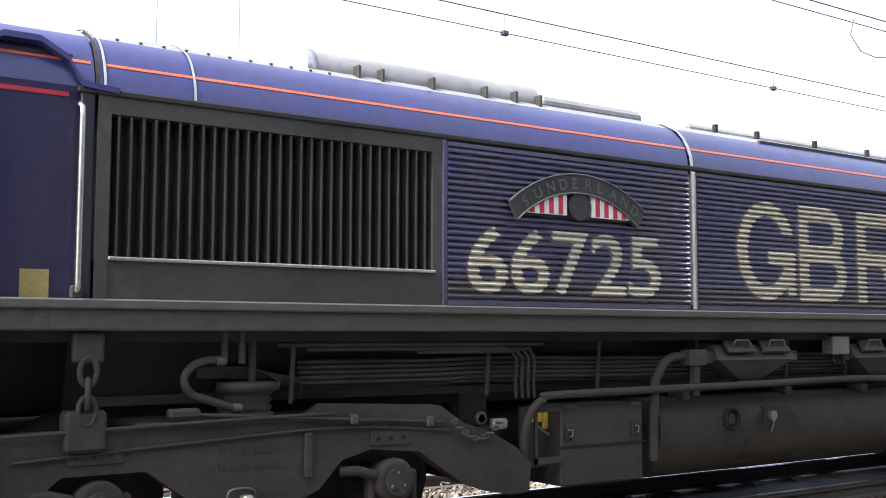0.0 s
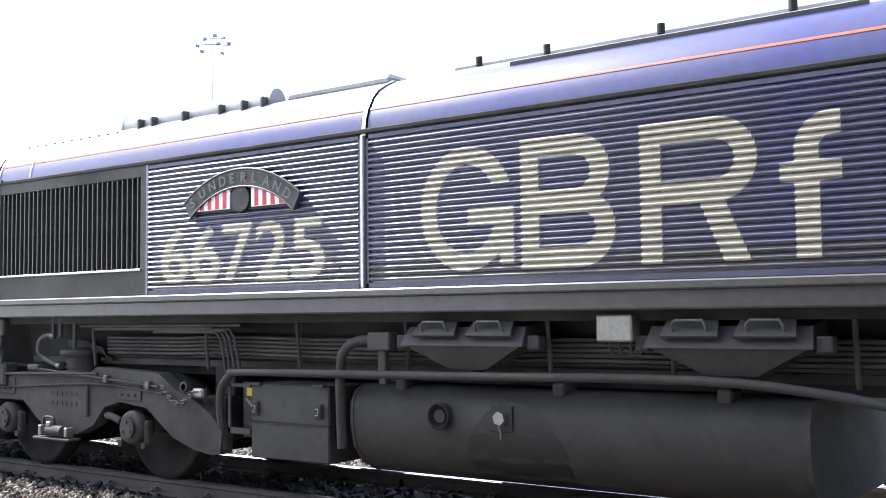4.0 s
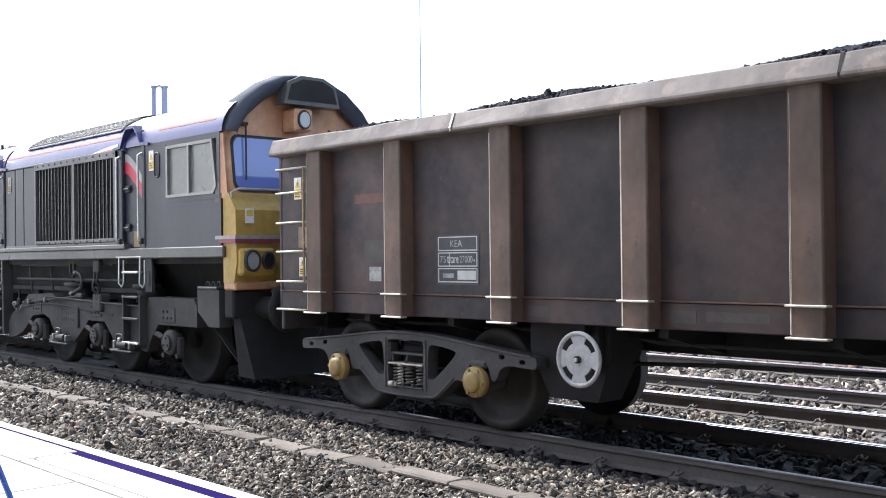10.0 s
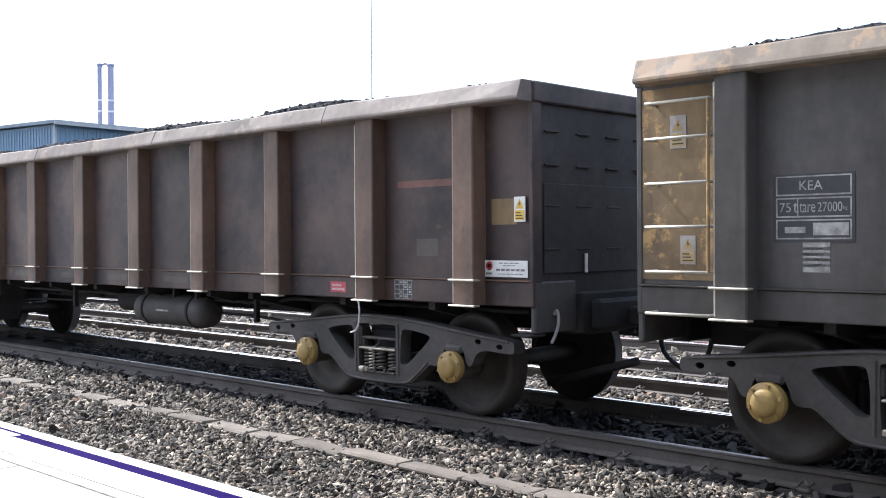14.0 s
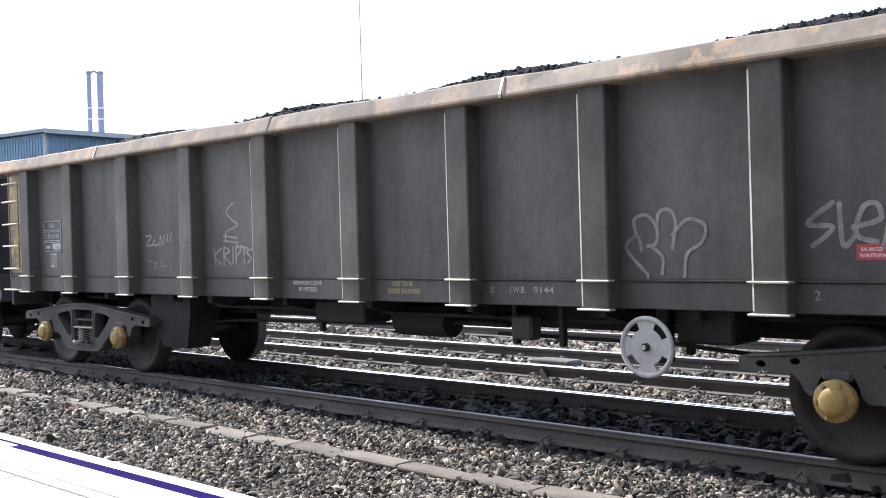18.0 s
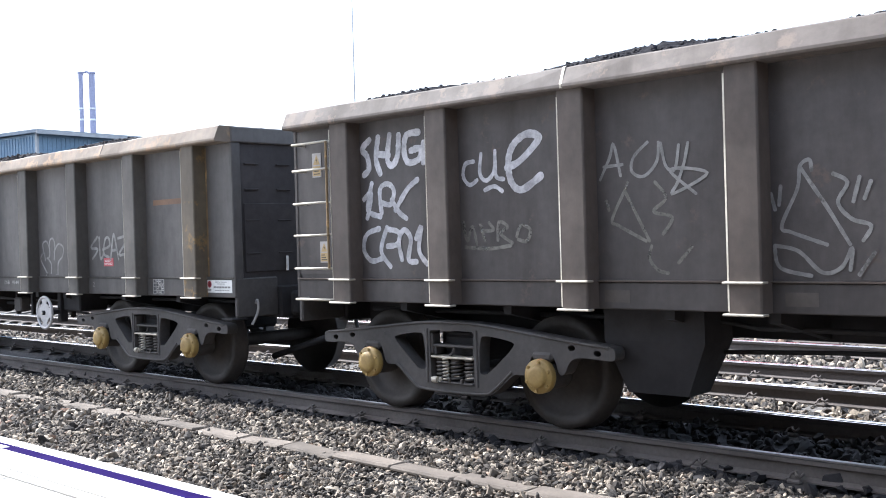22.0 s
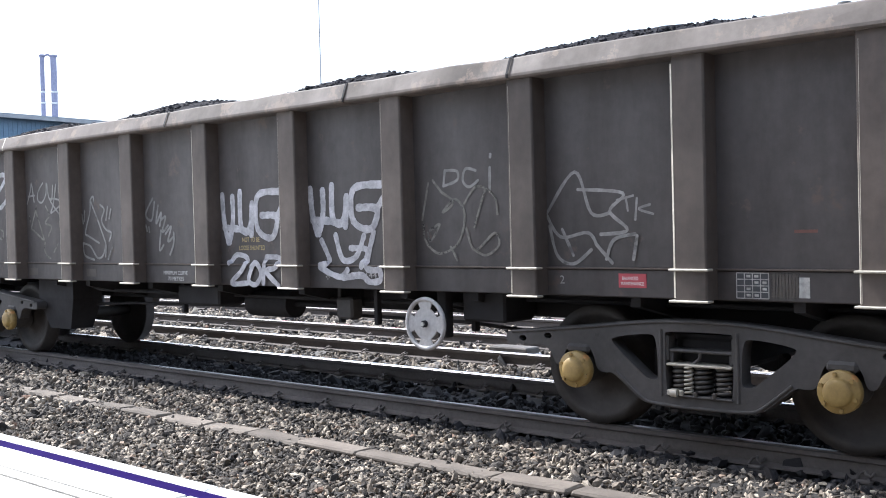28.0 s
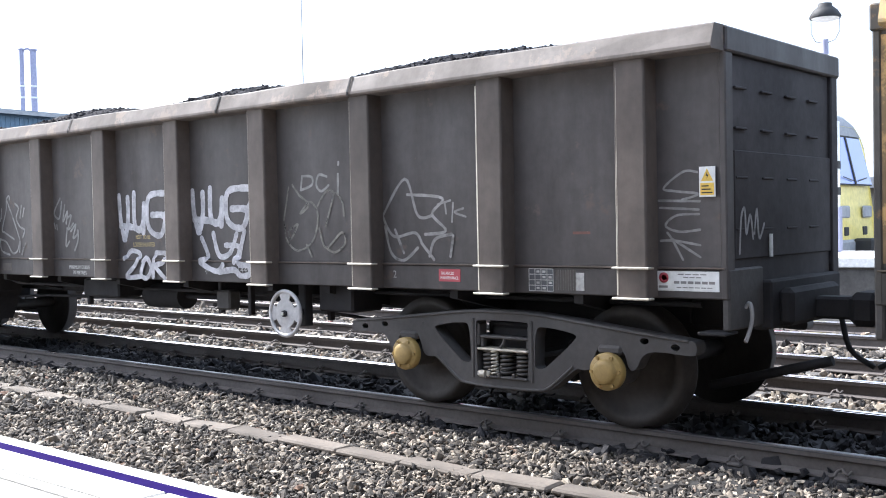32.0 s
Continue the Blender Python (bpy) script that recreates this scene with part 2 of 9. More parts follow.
    def turn(self, prof, centre, axis="y", n=24, smooth=True):
        """A profile (radius, height) turned round an axis through centre."""
        cx, cy, cz = centre
        def put(rad, h, k):
            c, s = rad * math.cos(2 * math.pi * k / n), rad * math.sin(2 * math.pi * k / n)
            return {"y": (cx + c, cy + h, cz + s), "x": (cx + h, cy + c, cz + s), "z": (cx + c, cy + s, cz + h)}[axis]
        return self.loft([[put(r, h, k) for k in range(n)] for r, h in prof], True, True, smooth)

    def mesh(self, name, material):
        me = bpy.data.meshes.new(name)
        me.from_pydata(self.v, [], self.f)
        me.polygons.foreach_set("use_smooth", self.s)
        if material:
            me.materials.append(material)
        me.update()
        bm = bmesh.new()
        bm.from_mesh(me)
        bmesh.ops.recalc_face_normals(bm, faces=bm.faces)
        bm.to_mesh(me)
        bm.free()
        return me


def part(name, b, material, parent, label="", at=(0, 0, 0)):
    """One mesh object under a thing or a part."""
    ob = new(name, b if isinstance(b, bpy.types.Mesh) else b.mesh(name, material))
    ob.location = at
    ob.parent = parent
    if label:
        ob["label"] = label
    return ob


def thing(name, label, category, at=(0, 0, 0), group="", kind="", b=None, material=None):
    ob = new(name, b.mesh(name, material) if b else None)
    ob.location = at
    return tagged(ob, label, category, group, kind)


def arc(cx, cz, r, a0, a1, n):
    return [(cx + r * math.cos(radians(a0 + (a1 - a0) * i / n)), cz + r * math.sin(radians(a0 + (a1 - a0) * i / n))) for i in range(n + 1)]


def text_mesh(body, height, material, name="lettering", width=None, depth=0.002, bold=0.0):
    """Flat letters, lower left at the origin, in the plane of x and z, facing -y."""
    cu = bpy.data.curves.new(name, "FONT")
    cu.body, cu.size, cu.extrude, cu.offset = body, 1.0, 0.0, bold
    tmp = bpy.data.objects.new(name, cu)
    scene.collection.objects.link(tmp)
    dg = bpy.context.evaluated_depsgraph_get()
    me = bpy.data.meshes.new_from_object(tmp.evaluated_get(dg))
    bpy.data.objects.remove(tmp)
    co = np.empty(len(me.vertices) * 3)
    me.vertices.foreach_get("co", co)
    co = co.reshape(-1, 3)
    lo, hi = co.min(0), co.max(0)
    k = height / (hi[1] - lo[1])
    kx = width / (hi[0] - lo[0]) if width else k
    out = np.stack([(co[:, 0] - lo[0]) * kx, np.zeros(len(co)), (co[:, 1] - lo[1]) * k], 1)
    me.vertices.foreach_set("co", out.ravel())
    me.materials.clear()
    me.materials.append(material)
    me.update()
    return me

# ================= ground, track, platform =================
RAILY = 7.52          # middle of the train's track
TRACKS = (7.52, 10.56, 14.25)
SLEEPER_STEP, SLEEPER_X = 0.73, -6.07
rng = np.random.default_rng(7)


BED = ([-20, 2.6, 4.0, 5.2, 5.9, 6.2, 6.46, 6.58, 8.8, 9.15, 9.4, 15.6, 18.0], [-0.34, -0.33, -0.27, -0.22, -0.2, -0.172, -0.168, -0.205, -0.205, -0.22, -0.205, -0.22, -0.34])


def bed_height(y):
    """The ballast's surface across the tracks."""
    return float(np.interp(y, *BED))


def make_ground():
    b = Build()
    ys = [-900, *BED[0], 60, 900]
    xs = [-900, -60, -30, 0, 30, 60, 900]
    vs = [(x, y, bed_height(y)) for y in ys for x in xs]
    n = len(xs)
    b.add(vs, [(j * n + i, j * n + i + 1, (j + 1) * n + i + 1, (j + 1) * n + i) for j in range(len(ys) - 1) for i in range(n - 1)])
    thing("ground", "grey stone ballast and bare ground of the station yard", "ground", b=b, material=GROUND, kind="structure")
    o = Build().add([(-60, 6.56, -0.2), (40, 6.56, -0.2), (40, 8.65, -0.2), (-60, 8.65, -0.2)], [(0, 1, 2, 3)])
    thing("trackbed", "ballast bed between the running rails with shade put into its colour", "trackbed", b=o, material=TRACKBED, kind="structure")


def stones(name, label, regions, material):
    """Loose crushed stones, each a turned lump with a few broken flat faces, as one mesh. Regions: x0, x1, y0, y1, stones a square metre, half size."""
    t = (1 + 5 ** 0.5) / 2
    base = np.array([(-1, t, 0), (1, t, 0), (-1, -t, 0), (1, -t, 0), (0, -1, t), (0, 1, t), (0, -1, -t), (0, 1, -t), (t, 0, -1), (t, 0, 1), (-t, 0, -1), (-t, 0, 1)]) / 1.9
    tri = np.array([(0, 11, 5), (0, 5, 1), (0, 1, 7), (0, 7, 10), (0, 10, 11), (1, 5, 9), (5, 11, 4), (11, 10, 2), (10, 7, 6), (7, 1, 8),
                    (3, 9, 4), (3, 4, 2), (3, 2, 6), (3, 6, 8), (3, 8, 9), (4, 9, 5), (2, 4, 11), (6, 2, 10), (8, 6, 7), (9, 8, 1)])
    allv = []
    for x0, x1, y0, y1, dens, half in regions:
        n = int((x1 - x0) * (y1 - y0) * dens)
        px, py = rng.uniform(x0, x1, n), rng.uniform(y0, y1, n)
        keep = (np.abs(py - 5.52) > 0.09) | (rng.uniform(0, 1, n) < np.where(px > -6.2, 0.18, 0.6))     # few lie on the trough's lids
        px, py = px[keep], py[keep]
        n = len(px)
        pz = np.interp(py, *BED)
        pz = pz + 0.02 * np.sin(px * 1.7 + py * 2.1) * np.sin(py * 3.3 - px)
        sc = half * rng.lognormal(0, 0.3, (n, 1)) * np.stack([rng.uniform(1.1, 1.8, n), rng.uniform(0.65, 1.0, n), rng.uniform(0.5, 0.8, n)], 1)
        q = rng.normal(size=(n, 4)) * (0.6, 0.6, 1, 1)
        q /= np.linalg.norm(q, axis=1, keepdims=True)
        x, y, z, w = q.T
        rot = np.stack([1 - 2 * (y * y + z * z), 2 * (x * y - z * w), 2 * (x * z + y * w), 2 * (x * y + z * w), 1 - 2 * (x * x + z * z), 2 * (y * z - x * w),
                        2 * (x * z - y * w), 2 * (y * z + x * w), 1 - 2 * (x * x + y * y)], 1).reshape(n, 3, 3)
        lump = base[None] * rng.uniform(0.85, 1.3, (n, 12, 1))
        for _ in range(3):
            cut = rng.normal(size=(n, 1, 3))
            cut /= np.linalg.norm(cut, axis=2, keepdims=True)
            lump = lump - np.maximum((lump * cut).sum(2, keepdims=True) - rng.uniform(0.4, 0.75, (n, 1, 1)), 0) * cut
        lump = lump * sc[:, None, :]
        v = np.einsum("nij,nkj->nki", rot, lump) + np.stack([px, py, pz + rng.uniform(-0.1, 1.2, n) * half], 1)[:, None, :]
        allv.append(v)
    v = np.concatenate(allv)
    n = len(v)
    f = (tri[None] + 12 * np.arange(n)[:, None, None]).reshape(-1)
    me = bpy.data.meshes.new(name)
    me.vertices.add(n * 12)
    me.vertices.foreach_set("co", v.reshape(-1))
    me.loops.add(len(f))
    me.loops.foreach_set("vertex_index", f.astype(np.int32))
    me.polygons.add(n * 20)
    me.polygons.foreach_set("loop_start", np.arange(0, n * 60, 3, dtype=np.int32))
    me.update(calc_edges=True)
    me.shade_flat()
    me.materials.append(material)
    return tagged(new(name, me), label, "ballast", kind="stuff")


def make_ballast():
    stones("ballast", "loose grey and buff stone ballast beside the rails",
           [(-9.5, -0.5, 3.04, 6.5, 1250, 0.0195), (-17, -9.5, 3.3, 6.5, 620, 0.027), (-32, -17, 4.5, 6.5, 200, 0.05), (-0.5, 12, 3.04, 6.5, 260, 0.034)], BALLAST)
    stones("ballast", "loose grey and buff stone ballast between the tracks",
           [(-13, 16, 8.6, 9.74, 480, 0.03), (-30, -13, 8.6, 9.74, 220, 0.045), (-22, 16, 9.88, 11.22, 150, 0.038), (-26, 16, 11.4, 13.3, 230, 0.042),
            (-26, 14, 13.4, 16.5, 90, 0.05)], BALLAST)
    # stones below the train, coloured near black to stand for shade
    stones("ballast", "ballast stones between the running rails, coloured dark for shade", [(-16, 8, 6.4, 8.6, 150, 0.034)],
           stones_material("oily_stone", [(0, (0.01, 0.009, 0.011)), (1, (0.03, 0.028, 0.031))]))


def rail_profile(y):
    h = [(-0.036, -0.012), (-0.03, -0.001), (-0.012, 0.0), (0.012, 0.0), (0.03, -0.001), (0.036, -0.012), (0.034, -0.042), (0.01, -0.055), (0.009, -0.13), (0.07, -0.148),
         (0.07, -0.159), (-0.07, -0.159), (-0.07, -0.148), (-0.009, -0.13), (-0.01, -0.055), (-0.034, -0.042)]
    return [(y + u, z) for u, z in h]


def make_track(number, yc, x0, x1, label):
    tr = thing("track_%d" % number, label, "track", kind="structure")
    for s in (-1, 1):
        y = yc + s * 0.7535
        part("rail", Build().prism(rail_profile(y), "x", -160, 90), RAIL_SIDE, tr)
        part("rail_head", Build().prism([(y - 0.0365, -0.009), (y - 0.02, 0.0015), (y + 0.012, 0.003), (y + 0.034, 0.0005), (y + 0.034, -0.004), (y - 0.036, -0.013)], "x", -160, 90), RAIL_TOP_SHADED if number == 1 and s < 0 else RAIL_TOP, tr, "polished steel running surface")
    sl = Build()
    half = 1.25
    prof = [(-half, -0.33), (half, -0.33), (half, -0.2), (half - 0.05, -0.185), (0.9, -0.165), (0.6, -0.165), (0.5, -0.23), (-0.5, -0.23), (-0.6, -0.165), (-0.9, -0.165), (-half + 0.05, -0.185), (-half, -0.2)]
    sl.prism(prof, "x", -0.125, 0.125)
    me = sl.mesh("sleeper", SLEEPER_SHADED if number == 1 else SLEEPER)
    cl = Build().box((-0.05, -0.03, -0.168), (0.05, 0.03, -0.135), 0.01)
    cl.tube([(-0.045, -0.02, -0.14), (-0.045, 0.035, -0.11), (-0.01, 0.045, -0.095), (0.01, 0.0, -0.1), (0.045, -0.025, -0.115), (0.05, 0.03, -0.1)], 0.011, 6)
    cm = cl.mesh("rail_clip", RAIL_SIDE)
    k0, k1 = math.floor((x0 - SLEEPER_X) / SLEEPER_STEP), math.ceil((x1 - SLEEPER_X) / SLEEPER_STEP)
    for k in range(k0, k1):
        x = SLEEPER_X + k * SLEEPER_STEP + (0.31 if number == 2 else 0.17 * (number - 1))
        ob = part("sleeper", me, None, tr, at=(x, yc, 0.0))
        ob.rotation_euler.z = rng.uniform(-0.012, 0.012)
        for s in (-1, 1):
            for e in (-1, 1):
                if number < 3 and -20 < x < 8:
                    c = part("rail_clip", cm, None, tr, at=(x, yc + s * 0.7535 + e * 0.095, 0))
                    c.rotation_euler.z = 0 if e < 0 else math.pi
    return tr


def make_trough():
    tr = thing("cable_trough", "weathered concrete cable trough sunk in the ballast", "cable trough", kind="structure")
    part("channel", Build().box((-40, 5.42, -0.42), (12, 5.62, -0.215)), CONCRETE, tr)
    worn = surface("trough_lid_concrete", (0.185, 0.155, 0.127), (0.1, 0.086, 0.073), 0.9, large=2.2, fine=20, amount=0.8, bump=0.4, rnd=0.22)
    lid = Build().box((-0.325, -0.1, -0.045), (0.325, 0.1, 0.0), 0.016).mesh("lid", worn)
    x = -26.0
    while x < 12.0:
        ob = part("lid", lid, None, tr, at=(x, 5.52 + rng.uniform(-0.012, 0.012), -0.158 + rng.uniform(-0.016, 0.006)))
        ob.rotation_euler = (rng.uniform(-0.06, 0.06), rng.uniform(-0.03, 0.03), rng.uniform(-0.04, 0.04))
        x += 0.662


def make_platform():
    z = 0.30
    pl = thing("platform", "pale paved station platform with a worn edge", "platform", kind="structure")
    part("platform_body", Build().box((-70, -14, -0.6), (40, 2.93, z - 0.05)), DARK_GAP, pl)
    part("riser", Build().box((-70, 2.932, -0.6), (40, 3.02, z - 0.125)), CONCRETE, pl, "stained concrete riser")
    xs = [-70, -58, -46, -34, -22.2, -19.2, -16.2, -13.2, -10.2, -6.65, -4.2, -1.2, 1.8, 4.8, 20, 40]
    for a, c in zip(xs, xs[1:]):
        g = 0.011
        part("coping_slab", Build().box((a + g, 2.62, z - 0.08), (c - g, 2.85 if c > -6 else 2.91, z), 0.008), PLATFORM, pl)
        part("nosing", Build().box((a + g * 0.4, 2.942, z - 0.07), (c - g * 0.4, 3.035, z + 0.002), 0.012), PLAT_EDGE, pl, "white painted edge strip")
        part("border_slab", Build().box((a + g, 2.525, z - 0.08), (c - g, 2.598, z - 0.001), 0.006), PLATFORM, pl)
        part("paving_slab", Build().box((a + g + 0.9, -2.0, z - 0.08), (c - g + 0.9, 2.496, z), 0.006), PLATFORM, pl)
        part("paving_slab", Build().box((a + g, -14.0, z - 0.08), (c - g, -2.01, z), 0.006), PLATFORM, pl)
    part("edge_band", Build().box((-70, 2.84, z - 0.12), (40, 2.941, z - 0.004)), EDGE_BAND, pl, "dark violet band behind the white edge")


# ================= background =================
CORRUGATED = surface("corrugated_cladding", (0.19, 0.29, 0.4), (0.13, 0.22, 0.33), 0.5, large=0.1, fine=3, amount=0.5, bump=0.05)
ROOFGREY = surface("roof_sheeting", (0.25, 0.3, 0.36), (0.18, 0.21, 0.26), 0.6, large=0.1, fine=2, bump=0.05)
STEEL = surface("galvanised_steel", (0.42, 0.43, 0.45), (0.3, 0.31, 0.33), 0.45, metal=0.7, large=1.0, fine=20, bump=0.05)
STACK = surface("stack_steel", (0.34, 0.34, 0.46), (0.26, 0.26, 0.38), 0.45, metal=0.2, large=0.3, fine=4, bump=0.03)
WIRE = surface("catenary_wire", (0.12, 0.11, 0.11), rough=0.6, metal=0.5, bump=0)
BLACK = surface("black_rubber", (0.02, 0.02, 0.021), (0.035, 0.034, 0.033), 0.7, large=3, fine=40, bump=0.1)


def polar(az, dist):
    """A place on the ground seen at so many degrees to the left of straight across the track."""
    return -dist * math.sin(radians(az)), dist * math.cos(radians(az))


def make_works():
    x, y = polar(64.5, 130)
    ang = radians(97)
    w = thing("works_building", "blue-green corrugated steel works building with a low roof", "building", at=(x, y, -0.3))
    w.rotation_euler.z = ang
    h = 15.5
    # the near corner is the origin; one wall runs to the right, the other away to the left
    part("wall", Build().box((-0.5, 0.0, 0), (26, 34, h)), CORRUGATED, w)
    fold = Build().box((-0.06, -0.06, 0), (0.06, 0.12, h - 0.4), 0.02).mesh("rib", CORRUGATED)
    for i in range(44):
        part("cladding_rib", fold, None, w, at=(0.3 + i * 0.6, -0.02, 0.1))
    for i in range(56):
        part("cladding_rib", fold, None, w, at=(-0.52, 0.3 + i * 0.6, 0.1))
    part("corner_trim", Build().box((-0.62, -0.12, 0), (-0.3, 0.2, h), 0.03), STEEL, w, "pale corner flashing")
    r = Build()
    r.prism([(-1.0, h), (17, h + 0.2), (35, h), (35, h + 0.35), (17, h + 0.55), (-1.0, h + 0.4)], "x", -1.2, 26.6)
    part("roof", r, ROOFGREY, w)
    part("gutter", Build().box((-1.2, -1.15, h - 0.15), (26.6, -0.95, h + 0.3)), STEEL, w)


def make_stacks():
    x, y = polar(62.2, 150)
    s = thing("chimney_pair", "pair of slim grey steel chimneys joined at the top", "chimney", at=(x, y, -0.3))
    s.rotation_euler.z = radians(62.5)
    for u, r in ((-0.72, 0.3), (0.72, 0.42)):
        part("flue", Build().cyl((u, 0, 0), (u, 0, 25.8), r, n=20), STACK, s)
        for z in (17.4, 19.5, 21.0):
            part("band", Build().turn([(r + 0.02, -0.12), (r + 0.07, -0.1), (r + 0.07, 0.1), (r + 0.02, 0.12)], (u, 0, z), "z", 18), PLAT_EDGE, s, "white band")
        part("cap", Build().turn([(r, 0), (r + 0.1, 0.05), (r + 0.1, 0.3), (r * 0.6, 0.34)], (u, 0, 25.7), "z", 18), STACK, s)
    part("link", Build().tube([(-0.62, 0, 25.4), (-0.4, 0, 25.9), (0, 0, 26.05), (0.4, 0, 25.9), (0.62, 0, 25.4)], 0.16, 8), STACK, s)


def make_mast():
    x, y = polar(48.18, 100)
    m = thing("floodlight_mast", "tall slender steel floodlight mast in the yard", "mast", at=(x, y, -0.3))
    m.rotation_euler.z = radians(48.7)
    part("pole", Build().cyl((0, 0, 0), (0, 0, 28.5), 0.09, 0.04, 12), STEEL, m)
    part("headframe", Build().cyl((-1.3, 0, 27.7), (1.6, 0, 27.7), 0.06, n=8).cyl((-0.8, 0, 28.3), (1.2, 0, 28.3), 0.05, n=8), STEEL, m)
    for u, z, t in ((-1.4, 28.4, 20), (-0.75, 29.1, -15), (-1.0, 27.9, 10), (0.5, 28.7, -20), (1.0, 29.3, 15), (1.5, 28.8, -10), (0.9, 27.8, 25), (0.2, 29.5, 0)):
        f = part("floodlight", Build().box((-0.2, -0.14, -0.15), (0.2, 0.14, 0.14), 0.05), STACK, m, at=(u, 0, z - 0.9))
        f.rotation_euler = (radians(t), radians(t * 0.6), 0)


def make_wires():
    w = thing("overhead_line", "thin overhead catenary wires with droppers", "overhead line")
    for y, zc, zm in ((7.52, 5.36, 5.5), (10.56, 5.46, 5.72)):
        # left stretch thinner and paler: washing-out by glare put into size and colour
        for x0, x1, k, mat in ((-2, 90, 1.0, WIRE), (-150, -2, 0.4, STEEL)):
            part("contact_wire", Build().cyl((x0, y, zc), (x1, y, zc), 0.0065 * k, n=6), mat, w)
            part("catenary_wire", Build().cyl((x0, y + 0.02, zm), (x1, y + 0.02, zm), 0.008 * k, n=6), mat, w)
        for i in range(9):
            x = -22 + i * 5.4 + y * 0.3
            if x > -1:
                part("dropper", Build().cyl((x, y + 0.01, zc), (x, y + 0.01, zm), 0.004, n=5), WIRE, w)
            if x > 4:
                part("clamp", Build().box((x - 0.05, y - 0.02, zc - 0.03), (x + 0.05, y + 0.05, zc + 0.035), 0.01), WIRE, w)
    mast = part("line_mast", Build().box((61.8, 9.05, -0.4), (62.0, 9.25, 6.4), 0.02), STEEL, w)
    part("cantilever", Build().cyl((61.9, 7.4, 5.5), (61.9, 10.6, 5.72), 0.03, n=8), STEEL, mast)
    part("registration_arm", Build().cyl((61.9, 7.4, 5.36), (61.9, 10.6, 5.46), 0.02, n=8), STEEL, mast)
    # support between the tracks: a post, an insulator stack and a braced tube frame
    post = part("support_post", Build().cyl((0.25, 9.2, -0.3), (0.25, 9.2, 6.2), 0.035, n=10), STEEL, w)
    rings = [(0.02, 4.28)]
    for i in range(6):
        rings += [(0.085, 4.3 + i * 0.075), (0.085, 4.33 + i * 0.075), (0.045, 4.345 + i * 0.075), (0.045, 4.37 + i * 0.075)]
    part("insulator", Build().turn(rings, (0.38, 9.2, 0), "z", 16), STACK, post, "ribbed dark insulator stack")
    part("frame_tube", Build().cyl((-0.32, 9.2, 4.47), (0.22, 9.2, 4.45), 0.028, n=8).cyl((0.5, 9.2, 4.45), (0.99, 9.2, 4.4), 0.028, n=8)
         .cyl((-0.3, 9.2, 4.45), (-0.28, 9.2, 5.1), 0.028, n=8).cyl((0.97, 9.2, 4.38), (0.96, 9.2, 5.1), 0.028, n=8), STACK, post)
    part("brace", Build().cyl((0.42, 9.2, 4.78), (0.85, 9.2, 4.44), 0.018, n=8).cyl((-0.3, 9.2, 5.05), (0.25, 9.2, 5.1), 0.02, n=8).cyl((0.25, 9.2, 5.1), (0.96, 9.2, 5.05), 0.02, n=8), STACK, post)
    part("lead", Build().tube([(0.1, 9.2, 4.75), (0.15, 9.2, 4.5), (0.18, 9.2, 4.3), (0.22, 9.2, 4.28)], 0.012, 6), WIRE, post)
    for x, y in ((11.5, 7.43),):
        part("jumper", Build().tube([(x - 0.42, y, 5.38), (x - 0.5, y, 5.15), (x - 0.3, y, 4.98), (x, y, 4.95), (x + 0.3, y, 5.0), (x + 0.42, y, 5.2), (x + 0.4, y, 5.5)], 0.006, 6), WIRE, w)
    for az, d in ((-18.57, 34), (-22.95, 34)):
        x, y = polar(az, d)
        st = thing("slender_pole", "thin steel pole far behind the tracks", "pole", at=(x, y, -0.3), group="poles behind the tracks")
        part("pole", Build().cyl((0, 0, 0), (0, 0, 18), 0.03, 0.022, 8), STEEL, st)


# ---- the far platform and its train
EMU_RED = surface("train_red", (0.42, 0.035, 0.06), (0.34, 0.03, 0.05), 0.35, large=0.5, fine=8, amount=0.4, bump=0.02, coat=0.3)
EMU_BLUE = surface("train_blue", (0.06, 0.05, 0.24), (0.05, 0.04, 0.18), 0.35, large=0.5, fine=8, amount=0.4, bump=0.02, coat=0.3)
PALE_YELLOW = surface("pale_yellow_paint", (0.75, 0.63, 0.2), (0.6, 0.5, 0.16), 0.4, large=0.9, fine=9, amount=0.4, bump=0.03)
OFFWHITE = surface("white_paint", (0.75, 0.75, 0.74), (0.6, 0.59, 0.56), 0.45, large=1.0, fine=12, amount=0.5, bump=0.05)
GREYROOF = surface("train_roof_grey", (0.3, 0.31, 0.33), (0.2, 0.2, 0.21), 0.6, large=0.8, fine=8, amount=0.5, bump=0.05)
# the blue of reflected sky is put into the glass colour
GLASS_SKY_BLUE = glass_material("windscreen_glass", (0.15, 0.2, 0.5))
GLASS_DARK = glass_material("dark_glass", (0.025, 0.028, 0.03), 0.08)


